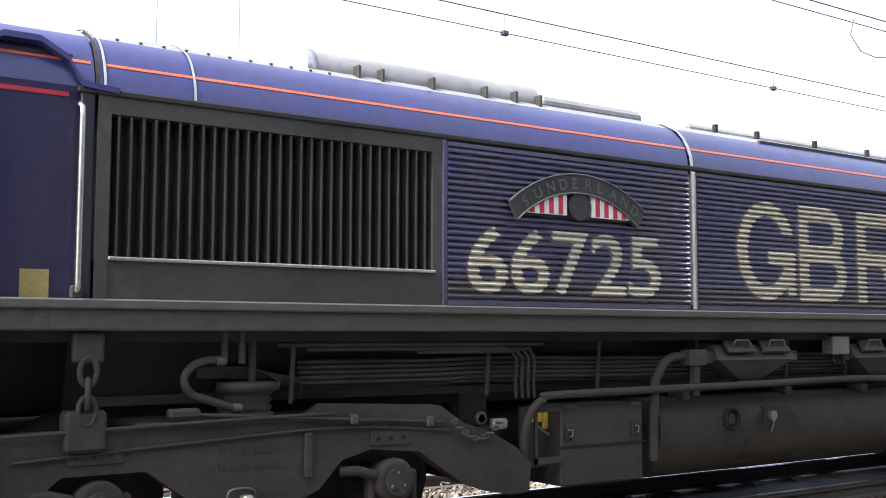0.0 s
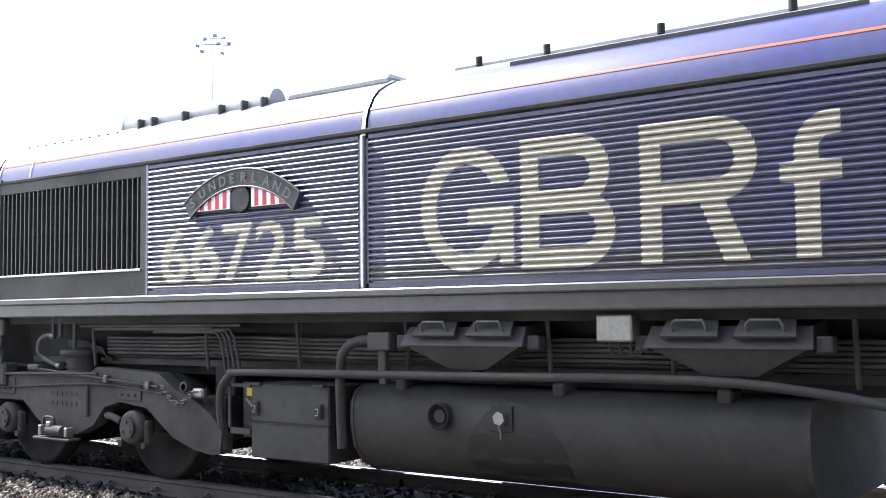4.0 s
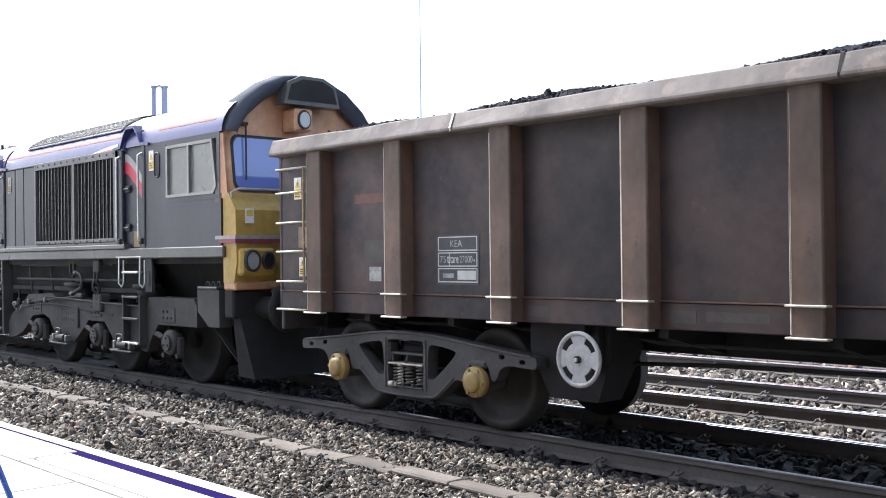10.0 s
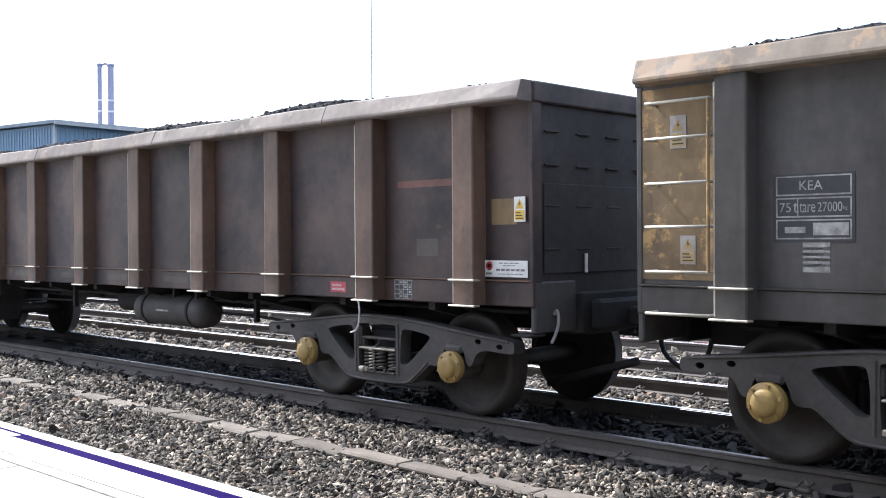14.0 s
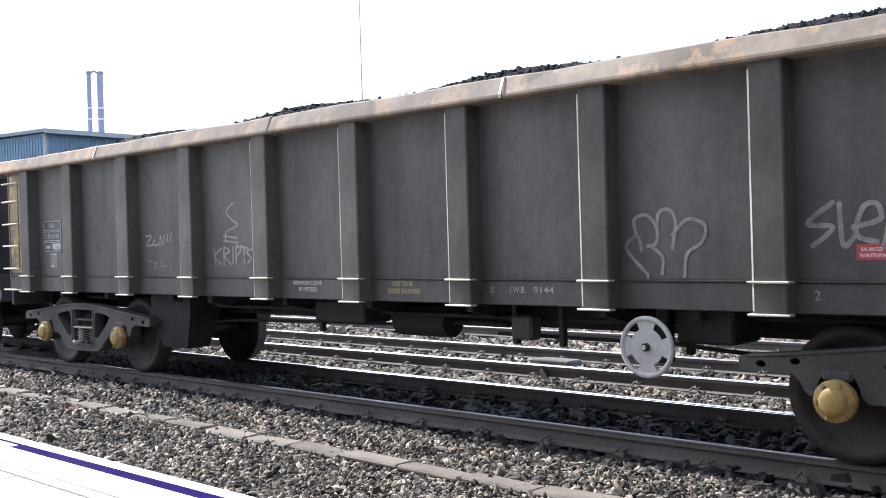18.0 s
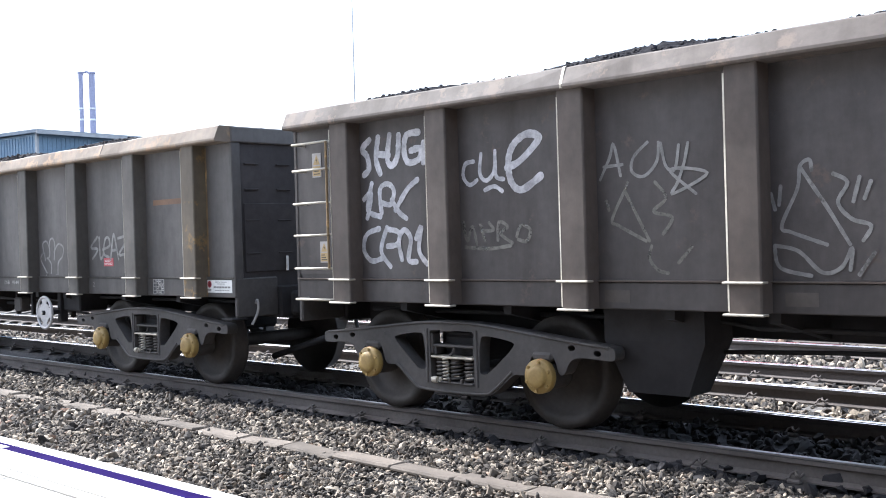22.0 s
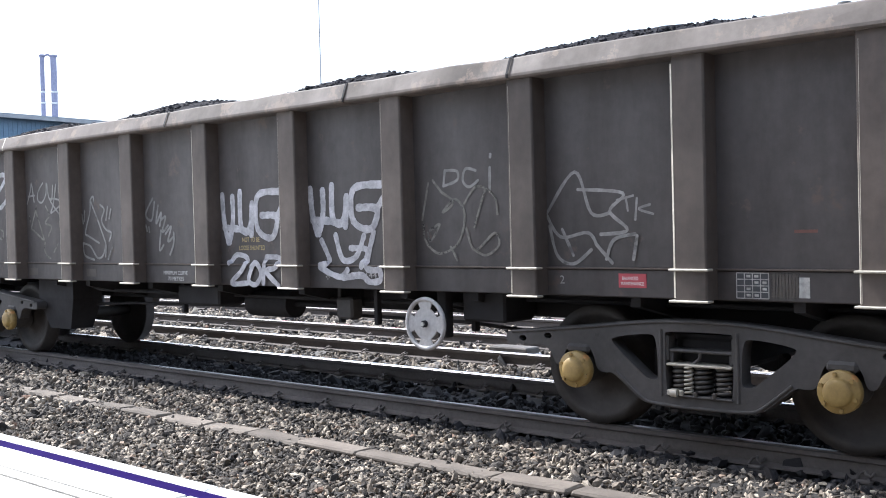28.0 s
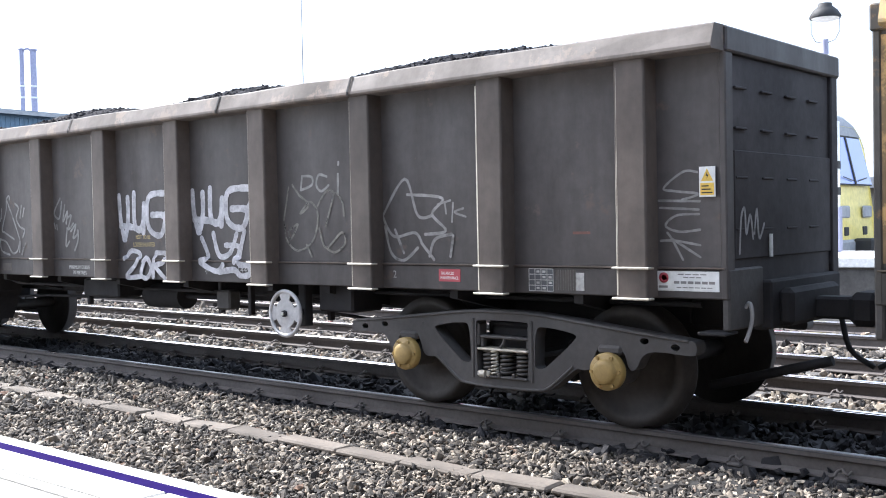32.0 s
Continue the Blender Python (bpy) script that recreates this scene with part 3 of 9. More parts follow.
def make_far_station():
    p = thing("far_platform", "pale far platform with a white edge line", "platform", kind="structure")
    part("platform_body", Build().box((-90, 19.6, -0.4), (30, 22.7, 0.67)), CONCRETE, p)
    part("riser_panel", Build().box((-90, 19.55, -0.4), (30, 19.6, 0.51)), SLEEPER, p, "grey block riser")
    part("edge", Build().box((-90, 19.45, 0.55), (30, 22.75, 0.75), 0.02), PLAT_EDGE, p)
    for i in range(30):
        part("block_joint", Build().box((-40 + i * 1.2, 19.53, -0.3), (-39.97 + i * 1.2, 19.56, 0.5)), DARK_GAP, p)
    e = thing("passenger_train", "red and blue passenger train with a yellow cab front", "train", at=(-8.48, 24.4, 0.03))
    part("track_bed", Build().box((-90, 22.9, -0.4), (30, 26.2, 0.01)), CONCRETE, p)
    side = [(-1.38, 0.9), (-1.4, 1.5), (-1.38, 3.0), (-1.28, 3.3), (-1.0, 3.6), (-0.5, 3.8), (0.0, 3.86)]
    full = side + [(-a, b) for a, b in side[-2::-1]]
    def band(z0, z1, out, x0, x1, nm, mat, lab=""):
        part(nm, Build().box((x0, -1.4 - out, z0), (x1, -1.36, z1)), mat, e, lab)
    part("bodyshell", Build().prism(full, "x", -20, -0.65), EMU_RED, e)
    cap = [(-1.31, 3.27), (-1.015, 3.61), (-0.5, 3.815), (0.0, 3.875)]
    part("roof", Build().prism(cap + [(-a, b) for a, b in cap[-2::-1]], "x", -20, -0.66), OFFWHITE, e, "ribbed silver roof")
    nose = Build()

    def ring(x, kx, top, lean, grow=1.0, low=0.0):
        return [(x - lean * 0.22 * max(0.0, min(z, 3.86 + top) - 2.1), u * kx * grow, (min(z, 3.86 + top) if z > 2.2 else z) + (grow - 1.0)) for u, z in full if z > low]
    steps = ((-0.65, 1.0, 0, 0), (-0.4, 0.99, -0.04, 0.2), (-0.15, 0.96, -0.14, 0.7), (0.0, 0.88, -0.32, 1.0))
    nose.loft([ring(*q) for q in steps], True, True, False)
    part("cab_front", nose, PALE_YELLOW, e, "pale yellow cab front")
    part("cab_roof", Build().loft([ring(*q, 1.012, 2.95) for q in steps], False, False, True), GREYROOF, e, "grey domed cab roof")
    part("screen_surround", Build().add([(-0.005, -1.15, 2.16), (-0.005, 1.15, 2.16), (-0.262, 1.0, 3.33), (-0.262, -1.0, 3.33)], [(0, 1, 2, 3)]), BLACK, e)
    part("screen_header", Build().add([(-0.256, -1.06, 3.325), (-0.256, 1.06, 3.325), (-0.3, 0.78, 3.54), (-0.3, -0.78, 3.54)], [(0, 1, 2, 3)]), GREYROOF, e)
    part("windscreen", Build().add([(0.006, -1.1, 2.2), (0.006, 1.1, 2.2), (-0.235, 0.96, 3.28), (-0.235, -0.96, 3.28)], [(0, 1, 2, 3)]), GLASS_SKY_BLUE, e, "windscreen with sky reflection put into its blue colour")
    part("screen_pillar", Build().loft([[(0.03, -0.04, 2.2), (0.03, 0.04, 2.2), (-0.01, 0.04, 2.2), (-0.01, -0.04, 2.2)], [(-0.215, -0.04, 3.28), (-0.215, 0.04, 3.28), (-0.255, 0.04, 3.28), (-0.255, -0.04, 3.28)]]), BLACK, e)
    for s in (-1, 1):
        part("headlight", Build().box((-0.02, s * 0.72 - 0.28, 1.42), (0.04, s * 0.72 + 0.28, 1.7), 0.05), GREYROOF, e, "grey headlight cluster")
        part("headlight_recess", Build().box((-0.02, s * 0.6 - 0.14, 1.02), (0.02, s * 0.6 + 0.14, 1.22), 0.02), BLACK, e)
        part("wiper", Build().cyl((0.02, s * 0.15, 2.27), (0.005, s * 0.75, 2.35), 0.012, n=6), BLACK, e)
    part("bumper", Build().box((-0.6, -1.2, 0.6), (0.06, 1.2, 0.95), 0.08), GREYROOF, e)
    part("coupler", Build().box((0.0, -0.2, 0.55), (0.45, 0.2, 0.95), 0.05), BLACK, e)
    band(3.0, 3.04, 0.004, -20, -0.66, "roof_edge", OFFWHITE)
    band(0.92, 1.40, 0.005, -20, -0.66, "blue_band", EMU_BLUE)
    band(1.41, 1.54, 0.006, -20, -0.66, "white_band", OFFWHITE)
    part("skirt", Build().box((-20, -1.3, 0.3), (-1.2, 1.3, 0.9)), BLACK, e)
    for x in (-3.2, -5.8, -16.0, -18.6):
        part("wheelset", Build().cyl((x, -0.8, 0.4), (x, 0.8, 0.4), 0.42, n=20), BLACK, e)
    part("window_frame", Build().box((-1.21, -1.415, 1.72), (-0.73, -1.385, 2.83), 0.06), OFFWHITE, e)
    part("window_pane", Build().box((-1.17, -1.42, 1.76), (-0.77, -1.39, 2.79), 0.05), GLASS_DARK, e)
    for i in range(5):
        x = -6.2 - i * 3.1
        part("window_frame", Build().box((x - 0.85, -1.415, 1.75), (x + 0.85, -1.385, 2.72), 0.05), OFFWHITE, e)
        part("window_pane", Build().box((x - 0.77, -1.42, 1.82), (x + 0.77, -1.39, 2.44), 0.04), GLASS_DARK, e)
        part("vent_pane", Build().box((x - 0.77, -1.42, 2.47), (x + 0.77, -1.39, 2.65), 0.03), GLASS_DARK, e)
    for i in range(4):
        part("roof_rib", Build().cyl((-20, -1.2 + i * 0.12, 3.36 + i * 0.085), (-2, -1.2 + i * 0.12, 3.36 + i * 0.085), 0.015, n=6), GREYROOF, e)
    lp = thing("platform_lamp", "dome platform lamp on a thin post with a looped bracket", "street lamp", at=(-7.86, 21.0, 0.75))
    part("post", Build().cyl((0, 0, 0), (0, 0, 4.05), 0.055, 0.04, 12), STEEL, lp)
    part("finial", Build().cyl((0, 0, 4.0), (0, 0, 4.3), 0.06, n=10), STACK, lp)
    part("bracket", Build().tube([(-0.29, 0, 4.75), (-0.29, 0, 4.45), (-0.2, 0, 4.28), (0, 0, 4.22), (0.2, 0, 4.28), (0.29, 0, 4.45), (0.29, 0, 4.75)], 0.012, 6), STEEL, lp)
    part("dome", Build().turn([(0.3, 4.72), (0.31, 4.76), (0.24, 4.88), (0.14, 4.96), (0.13, 5.02), (0.0, 5.03)], (0, 0, 0), "z", 20), BLACK, lp, "dark domed shade")
    part("diffuser", Build().turn([(0.27, 4.72), (0.2, 4.68), (0.0, 4.66)], (0, 0, 0), "z", 20), OFFWHITE, lp)
    cp = thing("platform_post", "white post with dark bands on the far platform", "post", at=(-8.07, 22.1, 0.75))
    part("shaft", Build().box((-0.06, -0.06, 0), (0.06, 0.06, 2.75), 0.015), OFFWHITE, cp)
    part("base", Build().box((-0.09, -0.09, 0), (0.09, 0.09, 0.95), 0.02), STACK, cp, "dark painted base")
    for z in (1.2, 1.75):
        part("band", Build().box((-0.068, -0.068, z), (0.068, 0.068, z + 0.16)), BLACK, cp)
    sh = thing("canopy_building", "low grey station building beyond the far train", "building", at=(-12, 52, -0.34))
    part("wall", Build().box((-10, 0, 0), (26, 8, 3.1)), CONCRETE, sh)
    part("roof", Build().box((-10.5, -1.2, 3.1), (26.5, 8.5, 3.6)), GREYROOF, sh)


def make_track_box():
    b = thing("track_magnet", "pale box with two straps between the rails", "track magnet", at=(-8.18, 10.47, 0))
    part("case", Build().box((-0.3, -0.14, -0.12), (0.3, 0.14, -0.02), 0.015), SLEEPER, b)
    for s in (-1, 1):
        part("bracket", Build().box((s * 0.26 - 0.05, -0.17, -0.19), (s * 0.26 + 0.05, 0.17, -0.1), 0.01), OFFWHITE, b)
    part("base", Build().box((-0.34, -0.1, -0.2), (0.34, 0.1, -0.12)), SLEEPER, b)


def make_tripod():
    BLUE = surface("blue_enamel", (0.06, 0.12, 0.36), (0.05, 0.1, 0.28), 0.35, metal=0.3, large=2, fine=20, bump=0.03)
    t = thing("tripod", "blue tubular tripod with a black head on the platform", "tripod", at=(-5.58, 1.8, 0.30))
    for a, b in (((0.0, 0.0), (0.36, 0.16)), ((0.0, 0.0), (-0.4, 0.2)), ((0.0, 0.0), (-0.1, -0.42))):
        part("leg", Build().cyl((a[0], a[1], 0.74), (b[0], b[1], 0.02), 0.019, 0.014, 10), BLUE, t)
        part("foot", Build().cyl((b[0], b[1], 0.0), (b[0], b[1], 0.04), 0.02, n=8), BLACK, t)
    part("head", Build().cyl((0, 0, 0.7), (0, 0, 0.87), 0.045, n=12), BLACK, t, "black pan head")
    part("plate", Build().box((-0.06, -0.05, 0.87), (0.06, 0.05, 0.89), 0.005), STEEL, t)


make_ground()
make_ballast()
make_platform()
make_far_station()
make_works()
make_stacks()
make_mast()
make_wires()
make_track_box()
make_tripod()


def make_sky_block():
    """Unseen brick wall, flat roof and canopy added behind the camera to block skylight."""
    st = thing("station_building", "unseen dark brick building added behind the camera to block skylight", "building", kind="structure", at=(0, 0, 0))
    brick = surface("dark_brick", (0.12, 0.075, 0.055), (0.08, 0.055, 0.045), 0.9, large=0.7, fine=12, amount=0.6, bump=0.3)
    part("wall", Build().box((-10, -9, 0.3), (40, -5.2, 6.4)), brick, st)
    part("roof", Build().box((-10.3, -9.2, 6.4), (40.3, -4.9, 6.6), 0.02), GREYROOF, st)
    part("canopy", Build().box((-7.6, -5.2, 4.5), (40, 1.6, 4.7), 0.02), GREYROOF, st, "unseen flat canopy added to block skylight")
    for i in range(8):
        part("canopy_post", Build().box((-6.2 + i * 6, -2.9, 0.3), (-6.0 + i * 6, -2.7, 4.5), 0.02), STEEL, st)


make_sky_block()

# ================= the locomotive =================
LOCO_BLUE = surface("loco_blue", (0.032, 0.032, 0.156), (0.044, 0.042, 0.097), 0.42, large=0.7, fine=12, amount=0.55, bump=0.015, coat=0.85, streak=True, sheen=0.27)
LOCO_BLUE.node_tree.nodes["Principled BSDF"].inputs["Specular IOR Level"].default_value = 0.25
ROOF_PALE = surface("dusty_roof_top", (0.3, 0.3, 0.31), (0.17, 0.17, 0.18), 0.5, large=0.8, fine=10, amount=0.7, bump=0.05)
GRIMY_BLUE = surface("grimy_blue_panel", (0.032, 0.032, 0.116), (0.051, 0.047, 0.061), 0.45, large=0.8, fine=12, amount=0.8, bump=0.02, coat=1.0, streak=True, sheen=0.3)
GRIMY_BLUE.node_tree.nodes["Principled BSDF"].inputs["Coat IOR"].default_value = 1.85
CAB_GREY = surface("grimy_cab_side", (0.018, 0.0165, 0.03), (0.024, 0.0215, 0.024), 0.45, large=0.7, fine=14, amount=0.7, bump=0.03, coat=0.2, streak=True, sheen=0.2)
DOOR_BLUE = surface("cab_door_blue", (0.017, 0.015, 0.07), (0.026, 0.023, 0.045), 0.4, large=0.9, fine=14, amount=0.6, bump=0.02, coat=0.6, streak=True, sheen=0.12)
PANEL_EDGE = surface("worn_panel_edge", (0.10, 0.10, 0.15), (0.045, 0.044, 0.085), 0.5, large=0.7, fine=16, amount=0.8, bump=0.03)
FRAME_GREY = surface("dusty_frame_grey", (0.048, 0.046, 0.043), (0.029, 0.027, 0.026), 0.75, large=0.9, fine=14, amount=0.7, bump=0.12)
SOLE_GREY = surface("solebar_grey", (0.090, 0.087, 0.084), (0.060, 0.055, 0.053), 0.36, large=0.8, fine=12, amount=0.7, bump=0.06)
BOGIE = surface("bogie_grey", (0.058, 0.053, 0.049), (0.030, 0.027, 0.026), 0.8, large=1.3, fine=16, amount=0.8, bump=0.2)
OILY = surface("oily_grime", (0.02, 0.0185, 0.018), (0.013, 0.012, 0.012), 0.55, large=1.6, fine=14, amount=0.7, bump=0.05)
DUSTY_PANEL = surface("dusty_panel_foot", (0.06, 0.055, 0.068), (0.05, 0.045, 0.046), 0.5, large=1.2, fine=14, amount=0.7, bump=0.03, coat=0.6, sheen=0.3)
UNDER = surface("underframe_black", (0.018, 0.017, 0.016), (0.010, 0.009, 0.009), 0.85, large=1.5, fine=14, amount=0.7, bump=0.15)
FIN = surface("louvre_fin", (0.1, 0.098, 0.092), (0.05, 0.048, 0.045), 0.4, metal=0.55, large=1.5, fine=20, amount=0.6, bump=0.05)
BRIGHT = surface("worn_bright_steel", (0.6, 0.6, 0.58), (0.42, 0.41, 0.39), 0.35, metal=0.8, large=2.5, fine=30, amount=0.5, bump=0.05)
ALU = surface("window_frame_alloy", (0.300, 0.294, 0.276), (0.204, 0.198, 0.180), 0.45, metal=0.7, large=2.5, fine=30, amount=0.5, bump=0.05)
DIRTY_WHITE = surface("dirty_white_paint", (0.36, 0.34, 0.33), (0.25, 0.235, 0.225), 0.5, large=1.5, fine=14, amount=0.7, bump=0.03)
DULL_CRIMSON = surface("dull_crimson", (0.24, 0.04, 0.07), (0.17, 0.035, 0.055), 0.5, large=1.5, fine=14, amount=0.6, bump=0.02)
DULL_SIGN = surface("dull_yellow_plate", (0.28, 0.22, 0.08), (0.2, 0.16, 0.07), 0.6, large=4, fine=30, bump=0.02)
ORANGE = surface("orange_stripe", (0.65, 0.15, 0.07), (0.5, 0.12, 0.06), 0.4, large=1.5, fine=16, amount=0.5, bump=0.02)
GOLD = surface("pale_gold_lettering", (0.446, 0.410, 0.317), (0.346, 0.317, 0.245), 0.45, large=1.2, fine=14, amount=0.5, bump=0.02, coat=1.0, sheen=0.3)
GOLD.node_tree.nodes["Principled BSDF"].inputs["Coat IOR"].default_value = 1.85
CAB_ORANGE = surface("cab_front_orange", (0.56, 0.31, 0.18), (0.5, 0.24, 0.1), 0.5, large=1.0, fine=10, amount=0.5, bump=0.04, streak=True)
CAB_YELLOW = surface("cab_front_yellow", (0.45, 0.29, 0.06), (0.3, 0.19, 0.05), 0.5, large=1.0, fine=10, amount=0.6, bump=0.04, streak=True, wear=(0.16, 0.09, 0.05), wear_level=0.68)
RED = surface("signal_red", (0.5, 0.03, 0.06), (0.4, 0.03, 0.05), 0.45, large=1.5, fine=14, amount=0.5, bump=0.02)
PLATE = surface("cast_plate", (0.05, 0.05, 0.05), (0.03, 0.03, 0.03), 0.6, metal=0.3, large=3, fine=30, bump=0.1)
RAISED = surface("cast_letter", (0.12, 0.12, 0.12), (0.08, 0.08, 0.08), 0.5, metal=0.5, large=3, fine=30, bump=0.05)
SIGN_YELLOW = surface("label_yellow", (0.75, 0.5, 0.08), (0.6, 0.4, 0.07), 0.6, large=4, fine=30, bump=0.02)
BLIND = surface("window_blind", (0.17, 0.165, 0.145), (0.13, 0.125, 0.11), 0.35, large=1.5, fine=10, amount=0.4, bump=0.02, coat=0.5)
LENS = glass_material("lamp_lens", (0.35, 0.36, 0.36), 0.1)

LX = 8.42              # the locomotive's middle when the clip starts
NEAR = -1.325          # its near side
loco = thing("locomotive", "dusty dark blue diesel locomotive with louvred sides", "locomotive", at=(LX, RAILY, 0))


def lx(x):
    return x - LX


ROOF = [(-1.325, 3.0), (-1.3125, 3.08), (-1.275, 3.165), (-1.2125, 3.25), (-1.131, 3.32), (-1.031, 3.37), (-0.856, 3.44), (-0.55, 3.49), (-0.25, 3.515), (0, 3.52)]
EDGE = 5               # where the painted shoulder ends and the grey roof top begins
ROOF_ALL = ROOF + [(-u, z) for u, z in ROOF[-2::-1]]


def on_roof(z):
    """How far out the curved roof side is at a height."""
    return float(np.interp(z, [p[1] for p in ROOF], [p[0] for p in ROOF]))


def hazard(parent, x, y, z, w, h, mat_tri=SIGN_YELLOW, sheet=OFFWHITE):
    """A white warning label with a yellow triangle and a yellow panel; its lower left corner on the side."""
    s = part("warning_label", Build().box((0, -0.004, 0), (w, 0.0, h)), sheet, parent, "white and yellow overhead line warning label", at=(x, y, z))
    part("triangle", Build().add([(w * 0.12, -0.0055, h * 0.52), (w * 0.88, -0.0055, h * 0.52), (w * 0.5, -0.0055, h * 0.94)], [(0, 1, 2)]), mat_tri, s)
    part("bolt_mark", Build().add([(w * 0.52, -0.007, h * 0.86), (w * 0.42, -0.007, h * 0.68), (w * 0.52, -0.007, h * 0.7), (w * 0.47, -0.007, h * 0.56), (w * 0.6, -0.007, h * 0.74), (w * 0.5, -0.007, h * 0.73)], [(0, 1, 2, 3, 4, 5)]), BLACK, s)
    part("text_panel", Build().box((w * 0.08, -0.0065, h * 0.06), (w * 0.92, -0.003, h * 0.46)), mat_tri, s)
    for i in range(3):
        part("text_bar", Build().box((w * 0.16, -0.0075, h * (0.12 + i * 0.11)), (w * (0.84 - 0.12 * i), -0.005, h * (0.16 + i * 0.11))), BLACK, s)
    return s


def shell_roof(x0, x1, name, mat, label=""):
    """Painted shoulders and the grey roof top between them, 5 cm thick, above the side panels."""
    n = len(ROOF_ALL)
    inner = [(u * 0.955, z - 0.05) for u, z in ROOF_ALL]
    def sheet(i, j, bm):
        for ring in (ROOF_ALL, inner):
            bm.loft([[(x0 + (x1 - x0) * q / 6, u, z) for u, z in ring[i:j]] for q in range(7)], False, False, True)
        for x in (x0, x1):
            bm.loft([[(x, u, z) for u, z in ring[i:j]] for ring in (ROOF_ALL, inner)], False, False, False)
        return bm
    lo = sheet(0, EDGE + 1, Build())
    sheet(n - 1 - EDGE, n, lo)
    for k in (0, n - 1):
        lo.loft([[(x, *ring[k]) for ring in (ROOF_ALL, inner)] for x in (x0, x1)], False, False, False)
    ob = part(name, lo, mat, loco, label)
    part("roof_top", sheet(EDGE, n - EDGE, Build()), ROOF_PALE, ob, "pale grey roof top")
    return ob


def side_wall(x0, x1, z0, z1, name, mat, label="", out=0.0, thick=0.05):
    ob = None
    for s in (1, -1):
        y0, y1 = s * (NEAR - out), s * (NEAR + thick)
        ob = part(name, Build().box((x0, y0, z0), (x1, y1, z1), 0.006), mat, loco, label)
    return ob


def handrail(parent, x, z0, z1, y=NEAR - 0.07, mat=BRIGHT):
    part("handrail", Build().tube([(x, NEAR + 0.01, z0), (x, y, z0 + 0.03), (x, y, z0 + 0.08), (x, y, z1 - 0.08), (x, y, z1 - 0.03), (x, NEAR + 0.01, z1)], 0.016, 8), mat, parent, "bright vertical handrail")


def curved_strip(x0, x1, z0, z1, mat, name, out=0.004, n=8):
    """A painted band on the curved shoulder."""
    b = Build()
    zs = [z0 + (z1 - z0) * i / 4 for i in range(5)]
    rings = [[(x, on_roof(z) - out, z + out * 0.4) for z in zs] for x in (x0, x1)]
    b.loft(rings, False, False, True)
    return part(name, b, mat, loco)


def make_loco_body():
    # roof and shoulders between the cabs, in three lengths with gaps
    for a, c, nm in ((0.8, 1.8, "door_roof"), (1.83, 6.86, "radiator_roof"), (6.93, 11.78, "engine_roof"), (11.86, 15.98, "rear_roof")):
        shell_roof(lx(a), lx(c), nm, LOCO_BLUE)
    for a in (1.815, 6.895, 11.82):
        b = Build()
        for s in (1, -1):
            rings = []
            for k, x in enumerate((lx(a) - (0.02 if a > 2 else 0.012), lx(a) + (0.02 if a > 2 else 0.012))):
                rings.append([(x, s * (u - 0.012), z + 0.008) for u, z in [*([(NEAR, 1.76)] if a > 2 else []), *ROOF]])
            b.loft(rings, False, False, False)
        part("joint_strip", b, BLACK if a > 10 or a < 2 else BRIGHT, loco, "joint strip over the body")
    part("rain_gutter", Build().box((lx(1.7), NEAR - 0.03, 2.965), (lx(11.8), NEAR + 0.02, 3.0), 0.006), UNDER, loco)
    part("rain_gutter", Build().box((lx(11.86), NEAR - 0.012, 2.975), (lx(15.98), NEAR + 0.02, 3.0), 0.004), SOLE_GREY, loco)
    for a, c in ((0.4, 1.78), (1.86, 6.86), (6.93, 11.78), (11.86, 15.8), (16.85, 18.2)):
        curved_strip(lx(a), lx(c), 3.15, 3.168, ORANGE, "orange_stripe")
    # solebar: the deep grey sill along the whole body, with a lit top flange
    for s in (1, -1):
        y = s * NEAR
        part("solebar", Build().box((-10.0, y - 0.03 * s, 1.57), (10.0, y + 0.12 * s, 1.70), 0.012), SOLE_GREY, loco)
        part("sill_flange", Build().box((-8.3, y - 0.075 * s, 1.695), (7.65, y + 0.1 * s, 1.755), 0.01), SOLE_GREY, loco, "worn top flange of the sill")
    part("floor", Build().box((-9.95, -1.2, 1.5), (9.95, 1.2, 1.62)), UNDER, loco)
    part("centre_sill", Build().box((-9.6, -0.55, 1.05), (9.6, 0.55, 1.5)), UNDER, loco)
    # inner bulkhead that closes the sides behind the grilles
    part("machinery_casing", Build().box((lx(4.2), -1.05, 1.7), (lx(11.9), 1.05, 3.3)), UNDER, loco)

    # radiator grille, tall upright fins in a dark frame
    g = part("radiator_grille", Build().box((lx(1.82), NEAR - 0.01, 2.86), (lx(4.199), NEAR + 0.12, 2.965)).box((lx(1.82), NEAR - 0.01, 1.755), (lx(4.199), NEAR + 0.06, 1.985))
             .box((lx(1.82), NEAR - 0.015, 1.755), (lx(1.9), NEAR + 0.12, 2.965)).box((lx(4.2), NEAR - 0.01, 1.755), (lx(4.3), NEAR + 0.12, 2.965)), FRAME_GREY, loco, "dark grey grille frame")
    part("grille_back", Build().box((lx(1.85), NEAR + 0.16, 1.98), (lx(4.25), NEAR + 0.18, 2.9)), BLACK, g)
    fin = Build().box((-0.007, 0.0, 0), (0.007, 0.105, 0.86)).mesh("fin", FIN)
    for i in range(30):
        part("fin", fin, None, g, at=(lx(1.95) + i * 0.0757, NEAR + 0.0, 1.995))
    part("grille_sill", Build().box((lx(1.9), NEAR - 0.035, 1.985), (lx(4.22), NEAR + 0.03, 2.005), 0.004), BRIGHT, g, "bright sill under the fins")
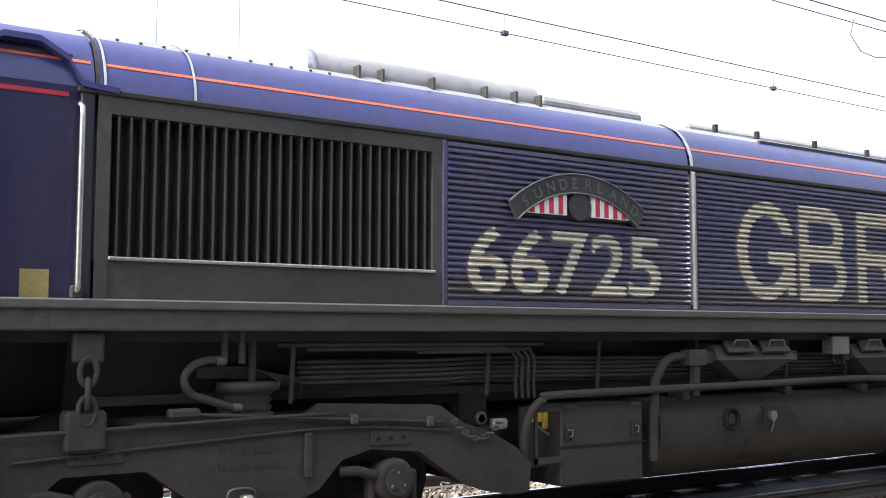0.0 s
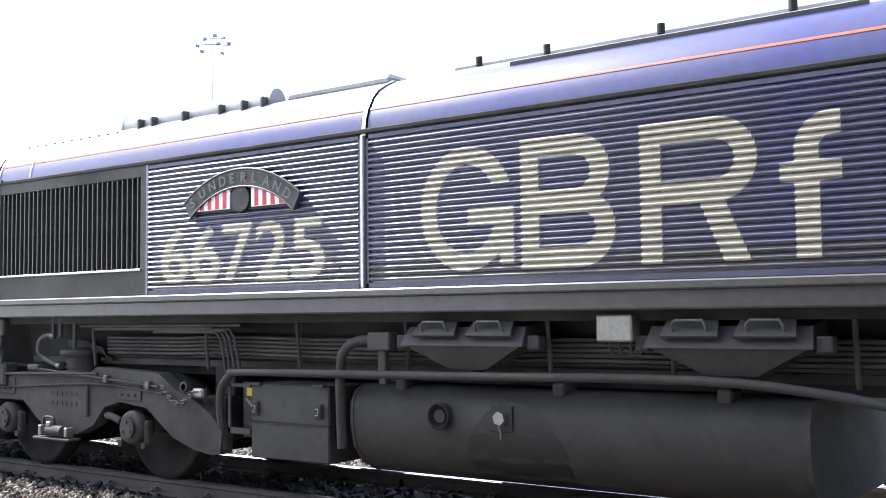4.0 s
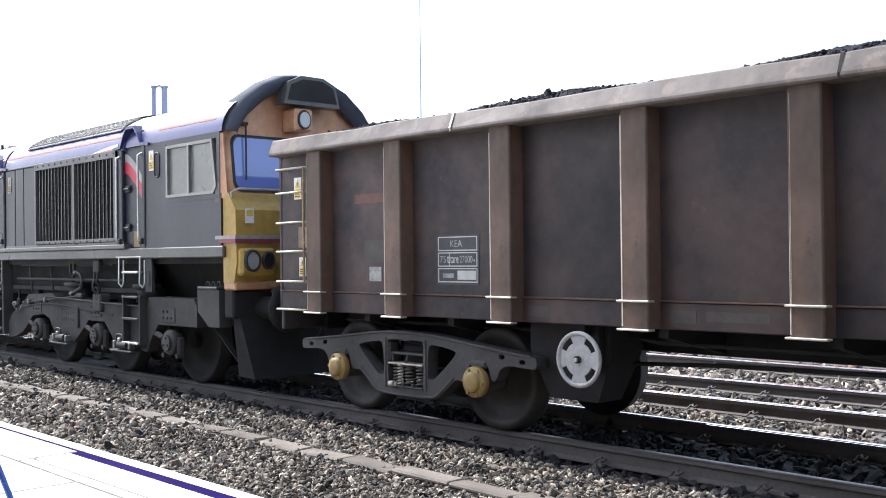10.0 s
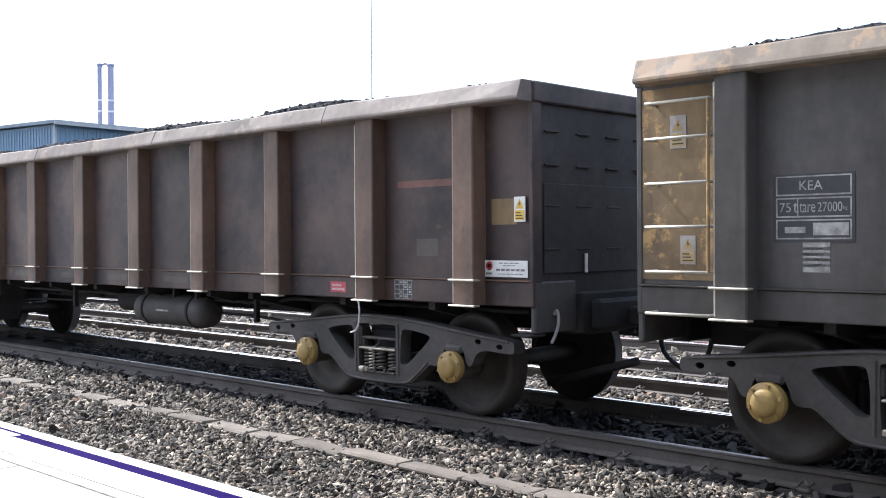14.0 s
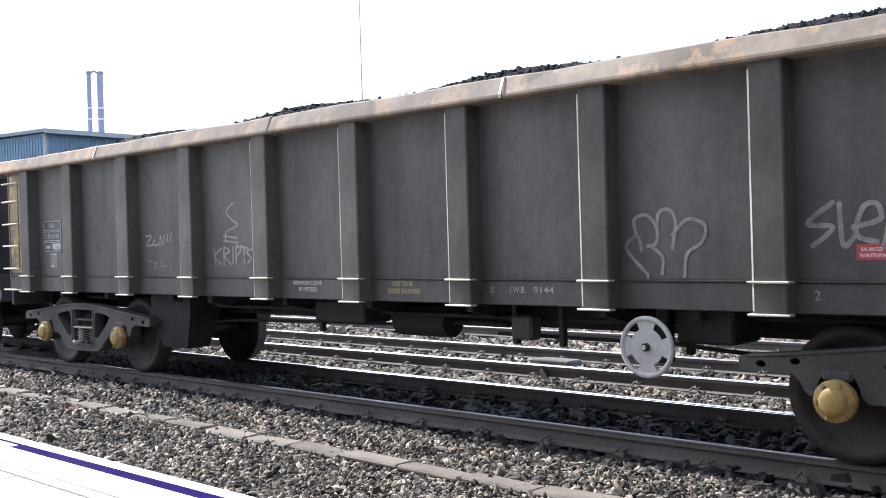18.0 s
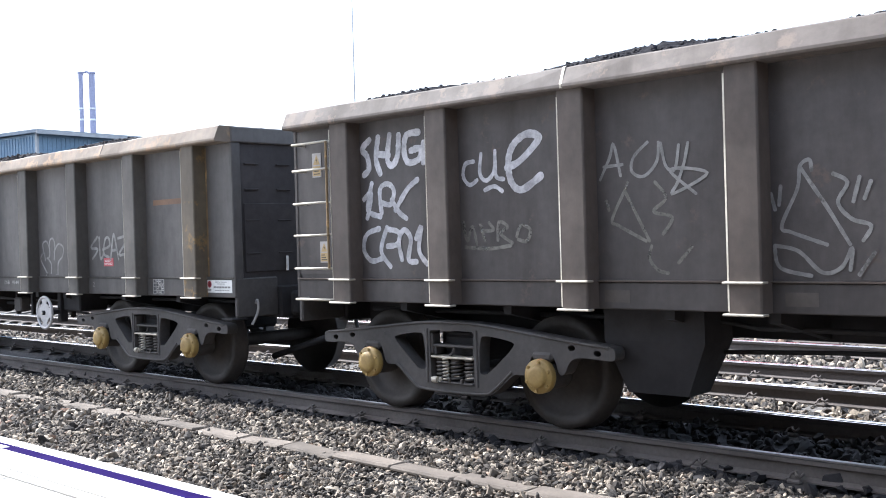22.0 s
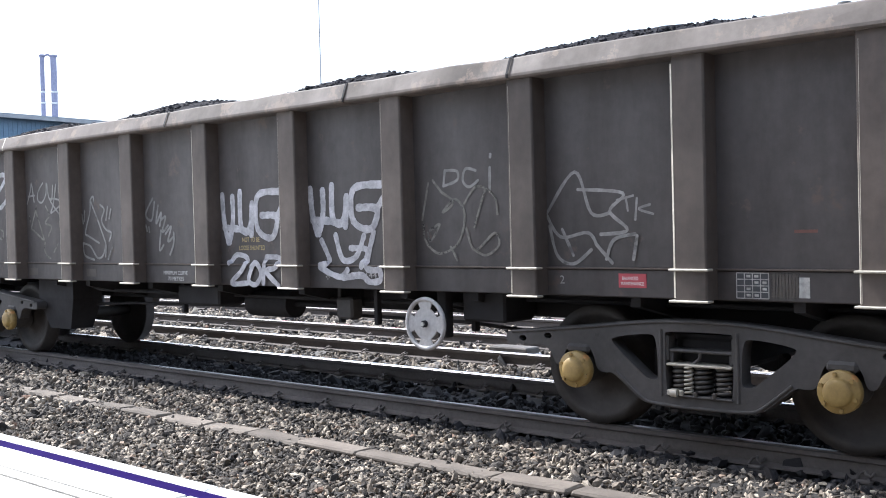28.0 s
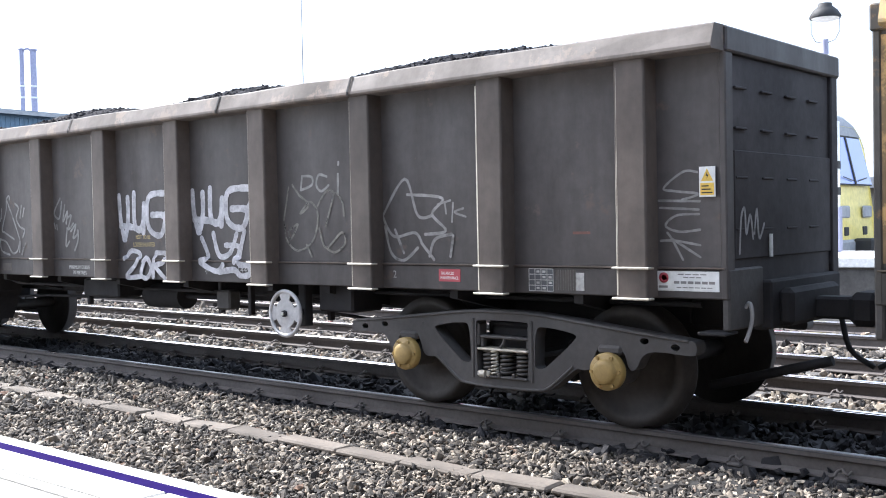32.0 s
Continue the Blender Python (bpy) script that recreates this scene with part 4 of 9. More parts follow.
    part("panel_pillar", Build().box((lx(4.285), NEAR - 0.022, 1.757), (lx(4.318), NEAR + 0.04, 2.962), 0.004), GRIMY_BLUE, loco)
    part("far_side_panel", Build().box((lx(1.74), -NEAR - 0.05, 1.755), (lx(11.9), -NEAR, 3.0)), GRIMY_BLUE, loco)

    # two ribbed door panels, horizontal battens proud of a flat sheet
    for x0, x1, zt in ((4.305, 6.868, 2.95), (6.924, 10.98, 2.95)):
        p = part("louvred_panel", Build().box((lx(x0), NEAR + 0.012, 1.76), (lx(x1), NEAR + 0.05, zt)), GRIMY_BLUE, loco, "ribbed dark blue side panel")
        part("panel_frame", Build().box((lx(x0), NEAR - 0.018, 1.76), (lx(x0) + 0.022, NEAR + 0.02, zt)).box((lx(x1) - 0.022, NEAR - 0.018, 1.76), (lx(x1), NEAR + 0.02, zt))
             .box((lx(x0), NEAR - 0.018, zt - 0.03), (lx(x1), NEAR + 0.02, zt)).box((lx(x0), NEAR - 0.018, 1.76), (lx(x1), NEAR + 0.02, 1.80)), PANEL_EDGE, p, "panel edge worn pale")
        n = 24
        step = (zt - 0.06 - 1.83) / (n - 1)
        slat = Build().prism([(0.016, -0.014), (-0.016, -0.014), (-0.022, -0.006), (-0.022, 0.0), (0.002, 0.026), (0.016, 0.026)], "x", lx(x0) + 0.024, lx(x1) - 0.024).mesh("slat", GRIMY_BLUE)
        low = slat.copy()
        low.materials[0] = DUSTY_PANEL
        for i in range(n):
            part("slat", low if i < 3 else slat, None, p, at=(0, NEAR, 1.83 + i * step))
        part("panel_shadow_gap", Build().box((lx(x0), NEAR - 0.004, zt + 0.004), (lx(x1), NEAR + 0.05, 2.968)), UNDER, loco)
    part("drain_pipe", Build().box((lx(6.878), NEAR - 0.05, 1.76), (lx(6.914), NEAR + 0.0, 2.95), 0.008), BRIGHT, loco, "bright upright joint cover")
    # lettering painted over the ribs
    slat_step = (2.95 - 0.06 - 1.83) / 23
    for i, ch in enumerate("66725"):
        part("lettering", over_slats(text_mesh(ch, 0.5, GOLD, "lettering", 0.375, bold=0.018), 1.85, 1.83, slat_step), None, loco, "pale gold painted numeral", at=(lx(4.5 + i * 0.404), NEAR, 0))
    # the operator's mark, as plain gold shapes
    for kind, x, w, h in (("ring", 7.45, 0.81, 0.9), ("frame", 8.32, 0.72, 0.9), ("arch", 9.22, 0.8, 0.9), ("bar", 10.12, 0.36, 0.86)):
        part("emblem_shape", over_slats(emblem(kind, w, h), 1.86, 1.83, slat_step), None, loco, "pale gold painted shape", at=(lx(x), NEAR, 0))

    # name plate: an arched casting over two striped panels and a round badge
    cx, cz, R = lx(5.565), 1.72, 1.085
    pl = Build()
    a0, a1 = 50, 130
    outer = arc(cx, cz, R, a1, a0, 24)
    inner = arc(cx, cz, R - 0.15, a0 - 2, a1 + 2, 24)
    pl.prism(outer + inner, "y", NEAR - 0.075, NEAR - 0.03)
    plate = part("name_plate", pl, PLATE, loco, "cast arched nameplate above striped panels")
    part("plate_rim", Build().tube([(u, NEAR - 0.078, z) for u, z in outer], 0.008, 6).tube([(u, NEAR - 0.078, z) for u, z in inner], 0.008, 6), RAISED, plate)
    word = "SUNDERLAND"
    for i, ch in enumerate(word):
        a = 124 - i * (68 / 9)
        me = text_mesh(ch, 0.085, RAISED, "letter", bold=0.01)
        ob = part("letter", me, None, plate, "raised cast letter")
        rr = R - 0.118
        ob.location = (cx + rr * math.cos(radians(a)) - 0.03 * math.sin(radians(a)), NEAR - 0.079, cz + rr * math.sin(radians(a)) + 0.03 * math.cos(radians(a)))
        ob.rotation_euler.y = radians(90 - a)
    part("badge", Build().cyl((cx, NEAR - 0.07, 2.55), (cx, NEAR - 0.02, 2.55), 0.11, n=24), PLATE, plate, "round badge")
    for s in (-1, 1):
        q = [(cx + s * 0.13, 2.475), (cx + s * 0.55, 2.475), (cx + s * 0.53, 2.51), (cx + s * 0.38, 2.585), (cx + s * 0.24, 2.63), (cx + s * 0.13, 2.645)]
        part("flag_panel", Build().prism(q, "y", NEAR - 0.06, NEAR - 0.025), OFFWHITE, plate, "white panel with red stripes")
        for k in range(4):
            u = 0.17 + k * 0.095
            zt = float(np.interp(u + 0.024, [0.13, 0.24, 0.38, 0.53], [2.645, 2.63, 2.585, 2.51])) - 0.008
            part("red_stripe", Build().box((cx + s * u, NEAR - 0.063, 2.48), (cx + s * (u + 0.045), NEAR - 0.05, zt)), RED, plate)
    part("plate_base", Build().prism([(cx - 0.62, 2.455), (cx + 0.62, 2.455), (cx + 0.55, 2.55), (cx + 0.3, 2.66), (cx - 0.3, 2.66), (cx - 0.55, 2.55)], "y", NEAR - 0.028, NEAR - 0.012), PLATE, plate)

    # service door bay behind the engine panel, with its arched hood
    door_bay(11.0, 11.8, 1.78, 2.98)
    # plain access doors
    for a, c in ((11.88, 12.26), (12.28, 12.6), (12.62, 13.04)):
        side_wall(lx(a), lx(c) - 0.008, 1.76, 2.97, "access_door", CAB_GREY, "plain dusty access door", thick=0.04)
    hazard(loco, lx(11.98), NEAR - 0.002, 2.62, 0.13, 0.25, DULL_SIGN, DIRTY_WHITE)

    # rear radiator intake: two bays of upright fins in a bolted frame
    g = part("intake_grille", Build().box((lx(13.08), NEAR - 0.03, 2.9), (lx(15.77), NEAR + 0.03, 2.985)).box((lx(13.08), NEAR - 0.03, 1.8), (lx(15.77), NEAR + 0.03, 1.845))
             .box((lx(13.08), NEAR - 0.032, 1.79), (lx(13.13), NEAR + 0.03, 2.985)).box((lx(14.42), NEAR - 0.032, 1.79), (lx(14.49), NEAR + 0.03, 2.985)).box((lx(15.71), NEAR - 0.032, 1.79), (lx(15.77), NEAR + 0.03, 2.985)), SOLE_GREY, loco, "bolted grey grille frame")
    # fin sides coloured black for shade, every second edge pale for sun glint
    fin2 = Build().box((-0.005, 0.0, 0), (0.005, 0.09, 1.08)).mesh("fin", UNDER)
    lit = Build().box((-0.006, -0.005, 0), (0.004, 0.002, 1.07), 0.001).mesh("fin_edge", ALU)
    for i in range(46):
        x = 13.15 + i * 0.0562
        if not 14.41 < x < 14.5:
            part("fin", fin2, None, g, at=(lx(x), NEAR + 0.01, 1.842))
            if i % 2:
                part("fin_edge", lit, None, g, "fin edge painted bright as a sun glint", at=(lx(x), NEAR + 0.008, 1.846))
    for i in range(13):
        for z in (1.81, 2.955):
            part("bolt", Build().cyl((lx(13.2) + i * 0.21, NEAR - 0.04, z), (lx(13.2) + i * 0.21, NEAR - 0.03, z), 0.014, n=8), FIN, g)
    part("grille_back", Build().box((lx(13.1), NEAR + 0.3, 1.8), (lx(14.9), NEAR + 0.32, 3.0)), BLACK, g)
    part("sill_panel", Build().box((lx(11.88), NEAR - 0.004, 1.757), (lx(15.95), NEAR + 0.04, 1.79)), SOLE_GREY, loco)
    side_wall(lx(15.78), lx(15.84), 1.757, 3.0, "door_pillar", CAB_GREY, thick=0.05)
    for low, high, mat, out in ((0.0, 0.085, OFFWHITE, 0.005), (-0.01, 0.028, RED, 0.008)):
        rings = []
        for q in range(9):
            w = (q / 8) ** 0.7
            zs = [2.992 + max(low * w, 0) + (high * w - max(low * w, 0)) * e / 3 for e in range(4)]
            rings.append([(lx(15.0 + 0.8 * q / 8), on_roof(max(z, 3.0)) - out, z) for z in zs])
        part("livery_flash", Build().loft(rings, False, False, True), mat, loco, "tapering painted flash")

    # cooling fan mesh on the rear roof
    bow = [(u - 0.012 * (1 if u < 0 else -1), z + 0.012) for u, z in ROOF_ALL[3:-3]]
    m = part("roof_mesh", Build().loft([[(x, u, z) for u, z in bow] for x in (lx(12.6), lx(15.75))], False, False, True), BLACK, loco, "black wire mesh over the cooling fans")
    half = bow[:8]
    for k in range(len(half) - 1):
        (u, z), (u2, z2) = half[k], half[k + 1]
        for w in (0.0, 0.5):
            part("mesh_wire", Build().cyl((lx(12.6), u + (u2 - u) * w, z + (z2 - z) * w + 0.012), (lx(15.75), u + (u2 - u) * w, z + (z2 - z) * w + 0.012), 0.006, n=5), FIN, m)
    for i in range(25):
        x = lx(12.62) + i * 0.13
        part("mesh_wire", Build().tube([(x, u, z + 0.012) for u, z in half], 0.006, 5), FIN, m)
    part("mesh_border", Build().tube([(lx(15.75), *half[0]), (lx(12.6), *half[0]), *[(lx(12.6), u, z + 0.005) for u, z in half[1:]]], 0.014, 6), LOCO_BLUE, m, "blue border strip of the mesh")
    for i in range(9):
        part("mesh_bolt", Build().cyl((lx(12.7) + i * 0.37, half[0][0] - 0.03, half[0][1] - 0.004), (lx(12.7) + i * 0.37, half[0][0], half[0][1] - 0.004), 0.011, n=6), ALU, m)
    # silencer and hatches along the roof
    s = part("silencer", Build().cyl((lx(3.45), -0.74, 3.46), (lx(5.5), -0.74, 3.46), 0.135, n=20), ROOF_PALE, loco, "sooty grey silencer drum")
    part("end_cap", Build().turn([(0.137, -0.02), (0.142, 0.0), (0.142, 0.05), (0.05, 0.06)], (lx(3.4), -0.74, 3.46), "x", 20), BRIGHT, s)
    for x in (3.75, 3.95, 4.4, 4.9, 5.2, 5.45):
        part("bracket", Build().box((lx(x), -0.96, 3.38), (lx(x) + 0.03, -0.84, 3.5), 0.006), FIN, s)
    part("exhaust_housing", Build().box((lx(5.6), -0.75, 3.44), (lx(6.8), -0.2, 3.55), 0.04), ROOF_PALE, loco)
    part("roof_hatch", Build().box((lx(7.4), -0.72, 3.42), (lx(10.7), 0.72, 3.525), 0.03), ROOF_PALE, loco)
    part("hatch_gap", Build().box((lx(8.1), -1.05, 3.362), (lx(10.6), -1.0, 3.392)), BLACK, loco)
    for x in (7.7, 8.3, 9.2, 10.1, 10.6):
        part("lifting_eye", Build().cyl((lx(x), -0.8, 3.46), (lx(x), -0.8, 3.53), 0.03, n=8), UNDER, loco)
    for i in range(11):
        part("roof_bolt", Build().cyl((lx(2.0) + i * 0.15, -1.0, 3.375), (lx(2.0) + i * 0.15, -1.005, 3.395), 0.012, n=6), FIN, loco)
    for x in (1.86, 2.42):
        part("roof_seam", Build().loft([[(lx(x) + e, u - 0.01, z + 0.006) for u, z in ROOF] for e in (-0.008, 0.008)], False, False, False), BRIGHT, loco)


def over_slats(me, z0, first, step):
    """Lays flat painted shapes over the battens: cut along their edges and pressed to their profile."""
    bm = bmesh.new()
    bm.from_mesh(me)
    bmesh.ops.remove_doubles(bm, verts=bm.verts, dist=0.0005)
    bmesh.ops.translate(bm, vec=(0, 0, z0), verts=bm.verts)
    for i in range(24):
        for e in (-0.0141, -0.0139, -0.006, 0.0, 0.0255):
            bmesh.ops.bisect_plane(bm, geom=[*bm.verts, *bm.edges, *bm.faces], plane_co=(0, 0, first + i * step + e), plane_no=(0, 0, 1))
    for v in bm.verts:
        d = (v.co.z - first + 0.014001) % step - 0.014001
        v.co.y = float(np.interp(d, [-0.01405, -0.01395, -0.006, 0.0, 0.0255, 0.0256], [0.012, -0.016, -0.022, -0.022, 0.002, 0.012])) - 0.0025
    bm.to_mesh(me)
    bm.free()
    return me


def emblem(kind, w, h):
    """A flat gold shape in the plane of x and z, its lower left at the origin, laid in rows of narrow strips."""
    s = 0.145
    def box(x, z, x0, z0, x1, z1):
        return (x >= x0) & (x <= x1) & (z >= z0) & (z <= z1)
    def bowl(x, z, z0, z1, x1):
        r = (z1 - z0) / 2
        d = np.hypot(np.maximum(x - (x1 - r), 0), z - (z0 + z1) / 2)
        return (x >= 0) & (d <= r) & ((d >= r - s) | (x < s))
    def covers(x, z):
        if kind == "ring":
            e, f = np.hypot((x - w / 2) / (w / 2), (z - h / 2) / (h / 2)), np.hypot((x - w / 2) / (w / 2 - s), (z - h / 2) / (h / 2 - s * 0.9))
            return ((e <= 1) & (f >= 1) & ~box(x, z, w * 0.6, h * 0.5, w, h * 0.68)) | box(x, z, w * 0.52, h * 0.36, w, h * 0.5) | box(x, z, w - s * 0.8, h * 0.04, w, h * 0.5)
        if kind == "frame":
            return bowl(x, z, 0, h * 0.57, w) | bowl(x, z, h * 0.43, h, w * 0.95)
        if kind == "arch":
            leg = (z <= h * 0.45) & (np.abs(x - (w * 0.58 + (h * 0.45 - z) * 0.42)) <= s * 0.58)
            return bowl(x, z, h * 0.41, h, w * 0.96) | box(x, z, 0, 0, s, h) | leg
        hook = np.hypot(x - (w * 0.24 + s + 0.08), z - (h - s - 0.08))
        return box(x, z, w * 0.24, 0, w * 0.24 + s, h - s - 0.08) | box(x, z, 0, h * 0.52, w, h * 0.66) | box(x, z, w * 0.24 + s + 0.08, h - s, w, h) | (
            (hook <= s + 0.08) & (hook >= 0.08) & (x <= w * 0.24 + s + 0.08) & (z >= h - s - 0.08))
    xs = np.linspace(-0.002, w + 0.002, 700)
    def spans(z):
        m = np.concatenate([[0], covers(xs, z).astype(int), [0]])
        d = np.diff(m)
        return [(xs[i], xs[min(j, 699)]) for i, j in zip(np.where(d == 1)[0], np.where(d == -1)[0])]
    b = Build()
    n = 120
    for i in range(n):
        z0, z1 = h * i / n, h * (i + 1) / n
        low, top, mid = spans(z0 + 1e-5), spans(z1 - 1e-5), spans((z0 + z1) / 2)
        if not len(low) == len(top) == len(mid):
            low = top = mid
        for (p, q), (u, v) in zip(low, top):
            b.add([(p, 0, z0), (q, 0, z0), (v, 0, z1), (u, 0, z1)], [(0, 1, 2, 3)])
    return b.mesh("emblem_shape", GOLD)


def door_bay(x0, x1, z0, z1, flash=False, paint=None):
    """A recessed side door under an arched hood, between two handrails."""
    d = part("side_door", Build().box((lx(x0) + 0.12, NEAR + 0.05, z0 - 0.02), (lx(x1) - 0.06, NEAR + 0.09, z1 + 0.16)), paint or CAB_GREY, loco, "recessed side door between handrails")
    for x in (x0 + 0.02, x1 - 0.06):
        part("door_post", Build().box((lx(x), NEAR - 0.012, z0 - 0.03), (lx(x) + 0.085, NEAR + 0.1, z1 + 0.05), 0.01), CAB_GREY, d)
    # arched hood over the door, thickest at the top
    mid, half = (lx(x0) + lx(x1)) / 2 + 0.02, (x1 - x0) / 2 - 0.08
    pts = [(mid - half - 0.22, z1 - 0.0), (mid - half, z1 + 0.02), (mid - half + 0.08, z1 + 0.16), (mid - 0.1, z1 + 0.25), (mid + 0.1, z1 + 0.25), (mid + half - 0.08, z1 + 0.16), (mid + half, z1 + 0.02), (mid + half + 0.22, z1 - 0.0)]
    b = Build()
    rings = []
    for u, z in pts:
        depth = max(-0.02, -on_roof(min(z, 3.3)) + NEAR) if z > 3.0 else 0
        rings.append([(u, NEAR - 0.04, z), (u, NEAR - 0.04, z + 0.035), (u, NEAR + 0.28, z + 0.035), (u, NEAR + 0.28, z)])
    b.loft(rings, True, True, False)
    part("door_hood", b, LOCO_BLUE, d, "arched hood over the door")
    part("hood_lining", Build().box((mid - half + 0.04, NEAR + 0.06, z1), (mid + half - 0.04, NEAR + 0.1, z1 + 0.22)), CAB_GREY, d)
    for x in (x0 + 0.02, x1 - 0.08):
        handrail(d, lx(x) + 0.02, z0 + 0.08, z1 - 0.08)
        part("rail_foot", Build().box((lx(x) - 0.015, NEAR - 0.05, z0 + 0.05), (lx(x) + 0.055, NEAR, z0 + 0.13), 0.01), BLACK, d)
    for z in (z0 + 0.22, z0 + 0.72):
        part("door_latch", Build().box((lx(x0) + 0.14, NEAR + 0.01, z), (lx(x0) + 0.27, NEAR + 0.05, z + 0.1), 0.012), BLACK, d)
        part("latch_bar", Build().cyl((lx(x0) + 0.14, NEAR - 0.0, z + 0.05), (lx(x0) + 0.27, NEAR - 0.0, z + 0.05), 0.012, n=8), FIN, d)
    part("data_plate", Build().box((lx(x1) - 0.36, NEAR + 0.044, z0 + 0.02), (lx(x1) - 0.2, NEAR + 0.05, z0 + 0.22)), DULL_SIGN if flash else SOLE_GREY, d)
    return d


def cab(sign):
    """A cab with its side window, sloped nose and dark roof hood; sign 1: the rear end."""
    c, k = loco, sign
    def X(x):
        return k * (lx(x) - (0.08 if x > 18.3 else 0.0))
    # side sheets round the window opening: below, above, before, behind
    xa, xb = 16.56, 18.43
    wl, wr, wb, wt = 17.1, 18.26, 2.3, 2.93
    for s in (1, -1):
        y0, y1 = s * NEAR, s * (NEAR + 0.05)
        part("cab_side", Build().box((X(xa), y0, 1.57), (X(xb), y1, wb)), CAB_GREY, c)
        part("cab_side", Build().box((X(xa), y0, wb), (X(wl), y1, 3.0)), CAB_GREY, c)
        part("cab_side", Build().box((X(wr), y0, wb), (X(xb) - k * 0.02, y1, 3.0)), CAB_GREY, c)
        part("cab_side", Build().box((X(wl), y0, wt), (X(wr), y1, 3.0)), CAB_GREY, c)
        # window: alloy frame with a cut lower corner, two panes behind
        f = Build()
        q = [(17.1, 2.3), (18.2, 2.3), (18.27, 2.38), (18.18, 2.93), (17.1, 2.93)]
        inn = [(17.14, 2.335), (18.17, 2.335), (18.225, 2.40), (18.145, 2.895), (17.14, 2.895)]
        yo = s * (NEAR - 0.018)
        n = 5
        vs = [(X(u), yy, z) for yy in (yo, s * (NEAR + 0.03)) for ring in (q, inn) for u, z in ring]
        fs = []
        for i in range(n):
            j = (i + 1) % n
            fs += [(i, j, n + j, n + i), (2 * n + i, 3 * n + i, 3 * n + j, 2 * n + j), (i, 2 * n + i, 2 * n + j, j), (n + i, n + j, 3 * n + j, 3 * n + i)]
        f.add(vs, fs)
        part("window_corner", Build().box((X(18.08), s * (NEAR + 0.034), 2.29), (X(18.425), s * (NEAR + 0.05), 2.94)), CAB_GREY, c)
        w = part("side_window", f, ALU, c, "alloy framed cab side window")
        part("mullion", Build().box((X(17.62), yo - s * 0.004, 2.32), (X(17.66), s * (NEAR + 0.03), 2.91), 0.004), ALU, w)
        part("window_pane", Build().prism([(X(u), z) for u, z in inn], "y", s * (NEAR + 0.025), s * (NEAR + 0.032)), BLIND if sign > 0 else GLASS_SKY_BLUE, w, "pane with a drawn grey blind")
        part("window_surround", Build().box((X(17.03), s * (NEAR - 0.006), 2.24), (X(18.3), s * NEAR, 2.29)).box((X(17.03), s * (NEAR - 0.006), 2.2901), (X(17.085), s * NEAR, 2.95)), CAB_GREY, w)
    lab = part("warning_label", Build().box((X(18.72), -1.16, 1.95), (X(18.728), -1.02, 2.12)), OFFWHITE, c, "white and yellow warning label")
    part("triangle", Build().box((X(18.722), -1.14, 2.03), (X(18.731), -1.04, 2.1)), SIGN_YELLOW, lab)
    part("number_patch", Build().box((X(18.31), NEAR - 0.005, 2.2), (X(18.41), NEAR, 2.42)), SOLE_GREY, c, "small grey fitting plate")
    part("grab_pocket", Build().box((X(16.8), NEAR - 0.004, 2.58), (X(16.92), NEAR, 2.86), 0.003), BLACK, c, "dark recessed grab pocket")
    part("pocket_rim", Build().tube([(X(16.8), NEAR - 0.008, 2.6), (X(16.8), NEAR - 0.008, 2.84), (X(16.83), NEAR - 0.008, 2.87), (X(16.89), NEAR - 0.008, 2.87), (X(16.92), NEAR - 0.008, 2.84), (X(16.92), NEAR - 0.008, 2.6), (X(16.89), NEAR - 0.008, 2.57), (X(16.83), NEAR - 0.008, 2.57), (X(16.8), NEAR - 0.008, 2.6)], 0.009, 6), CAB_GREY, c)
    if sign > 0:
        hazard(c, X(16.66), NEAR - 0.002, 2.66, 0.12, 0.25)
    # cab roof
    b = Build()
    rings = [[(X(x), u, z) for u, z in ROOF_ALL] for x in (16.02, 18.2)]
    rings.append([(X(18.45), u * 0.995, z - 0.0) for u, z in ROOF_ALL])
    b.loft(rings, False, False, True)
    part("cab_roof", b, LOCO_BLUE, c)
    # dark hood over the windscreen, sloping forward, with its marker light housing
    h = Build()
    arch = [(-1.27, 3.03), (-1.2, 3.2), (-1.02, 3.4), (-0.7, 3.6), (-0.35, 3.72), (0, 3.755), (0.35, 3.72), (0.7, 3.6), (1.02, 3.4), (1.2, 3.22), (1.27, 3.03)]
    back = [(X(18.05), u * 0.98, min(z, on_z(u))) for u, z in arch]
    mid = [(X(18.3), u * 1.01, z) for u, z in arch]
    front = [(X(18.68), u * 0.97, z - 0.06) for u, z in arch]
    lower = [(X(18.52), u * 0.93, z - 0.2) for u, z in arch]
    h.loft([back, mid, front, lower], False, False, True)
    part("windscreen_hood", h, UNDER_BLUE, c, "dark hood over the windscreens")
    part("headcode_frame", Build().prism([(-0.5, 3.34), (0.5, 3.34), (0.42, 3.6), (0.2, 3.68), (-0.2, 3.68), (-0.42, 3.6)], "x", X(18.55), X(18.74)), SOLE_GREY, c, "grey marker panel frame")
    part("headcode_panel", Build().prism([(-0.44, 3.39), (0.44, 3.39), (0.37, 3.57), (0.17, 3.64), (-0.17, 3.64), (-0.37, 3.57)], "x", X(18.735), X(18.75)), UNDER, c)
    # front: orange upper face with two screens, yellow nose
    def fx(z, e):
        return X(18.44 + (2.98 - min(z, 2.98)) * 0.13 + e)
    rows = ((2.24, 1.3), (2.6, 1.29), (2.98, 1.27), (3.2, 1.13), (3.36, 1.0), (3.56, 0.5))
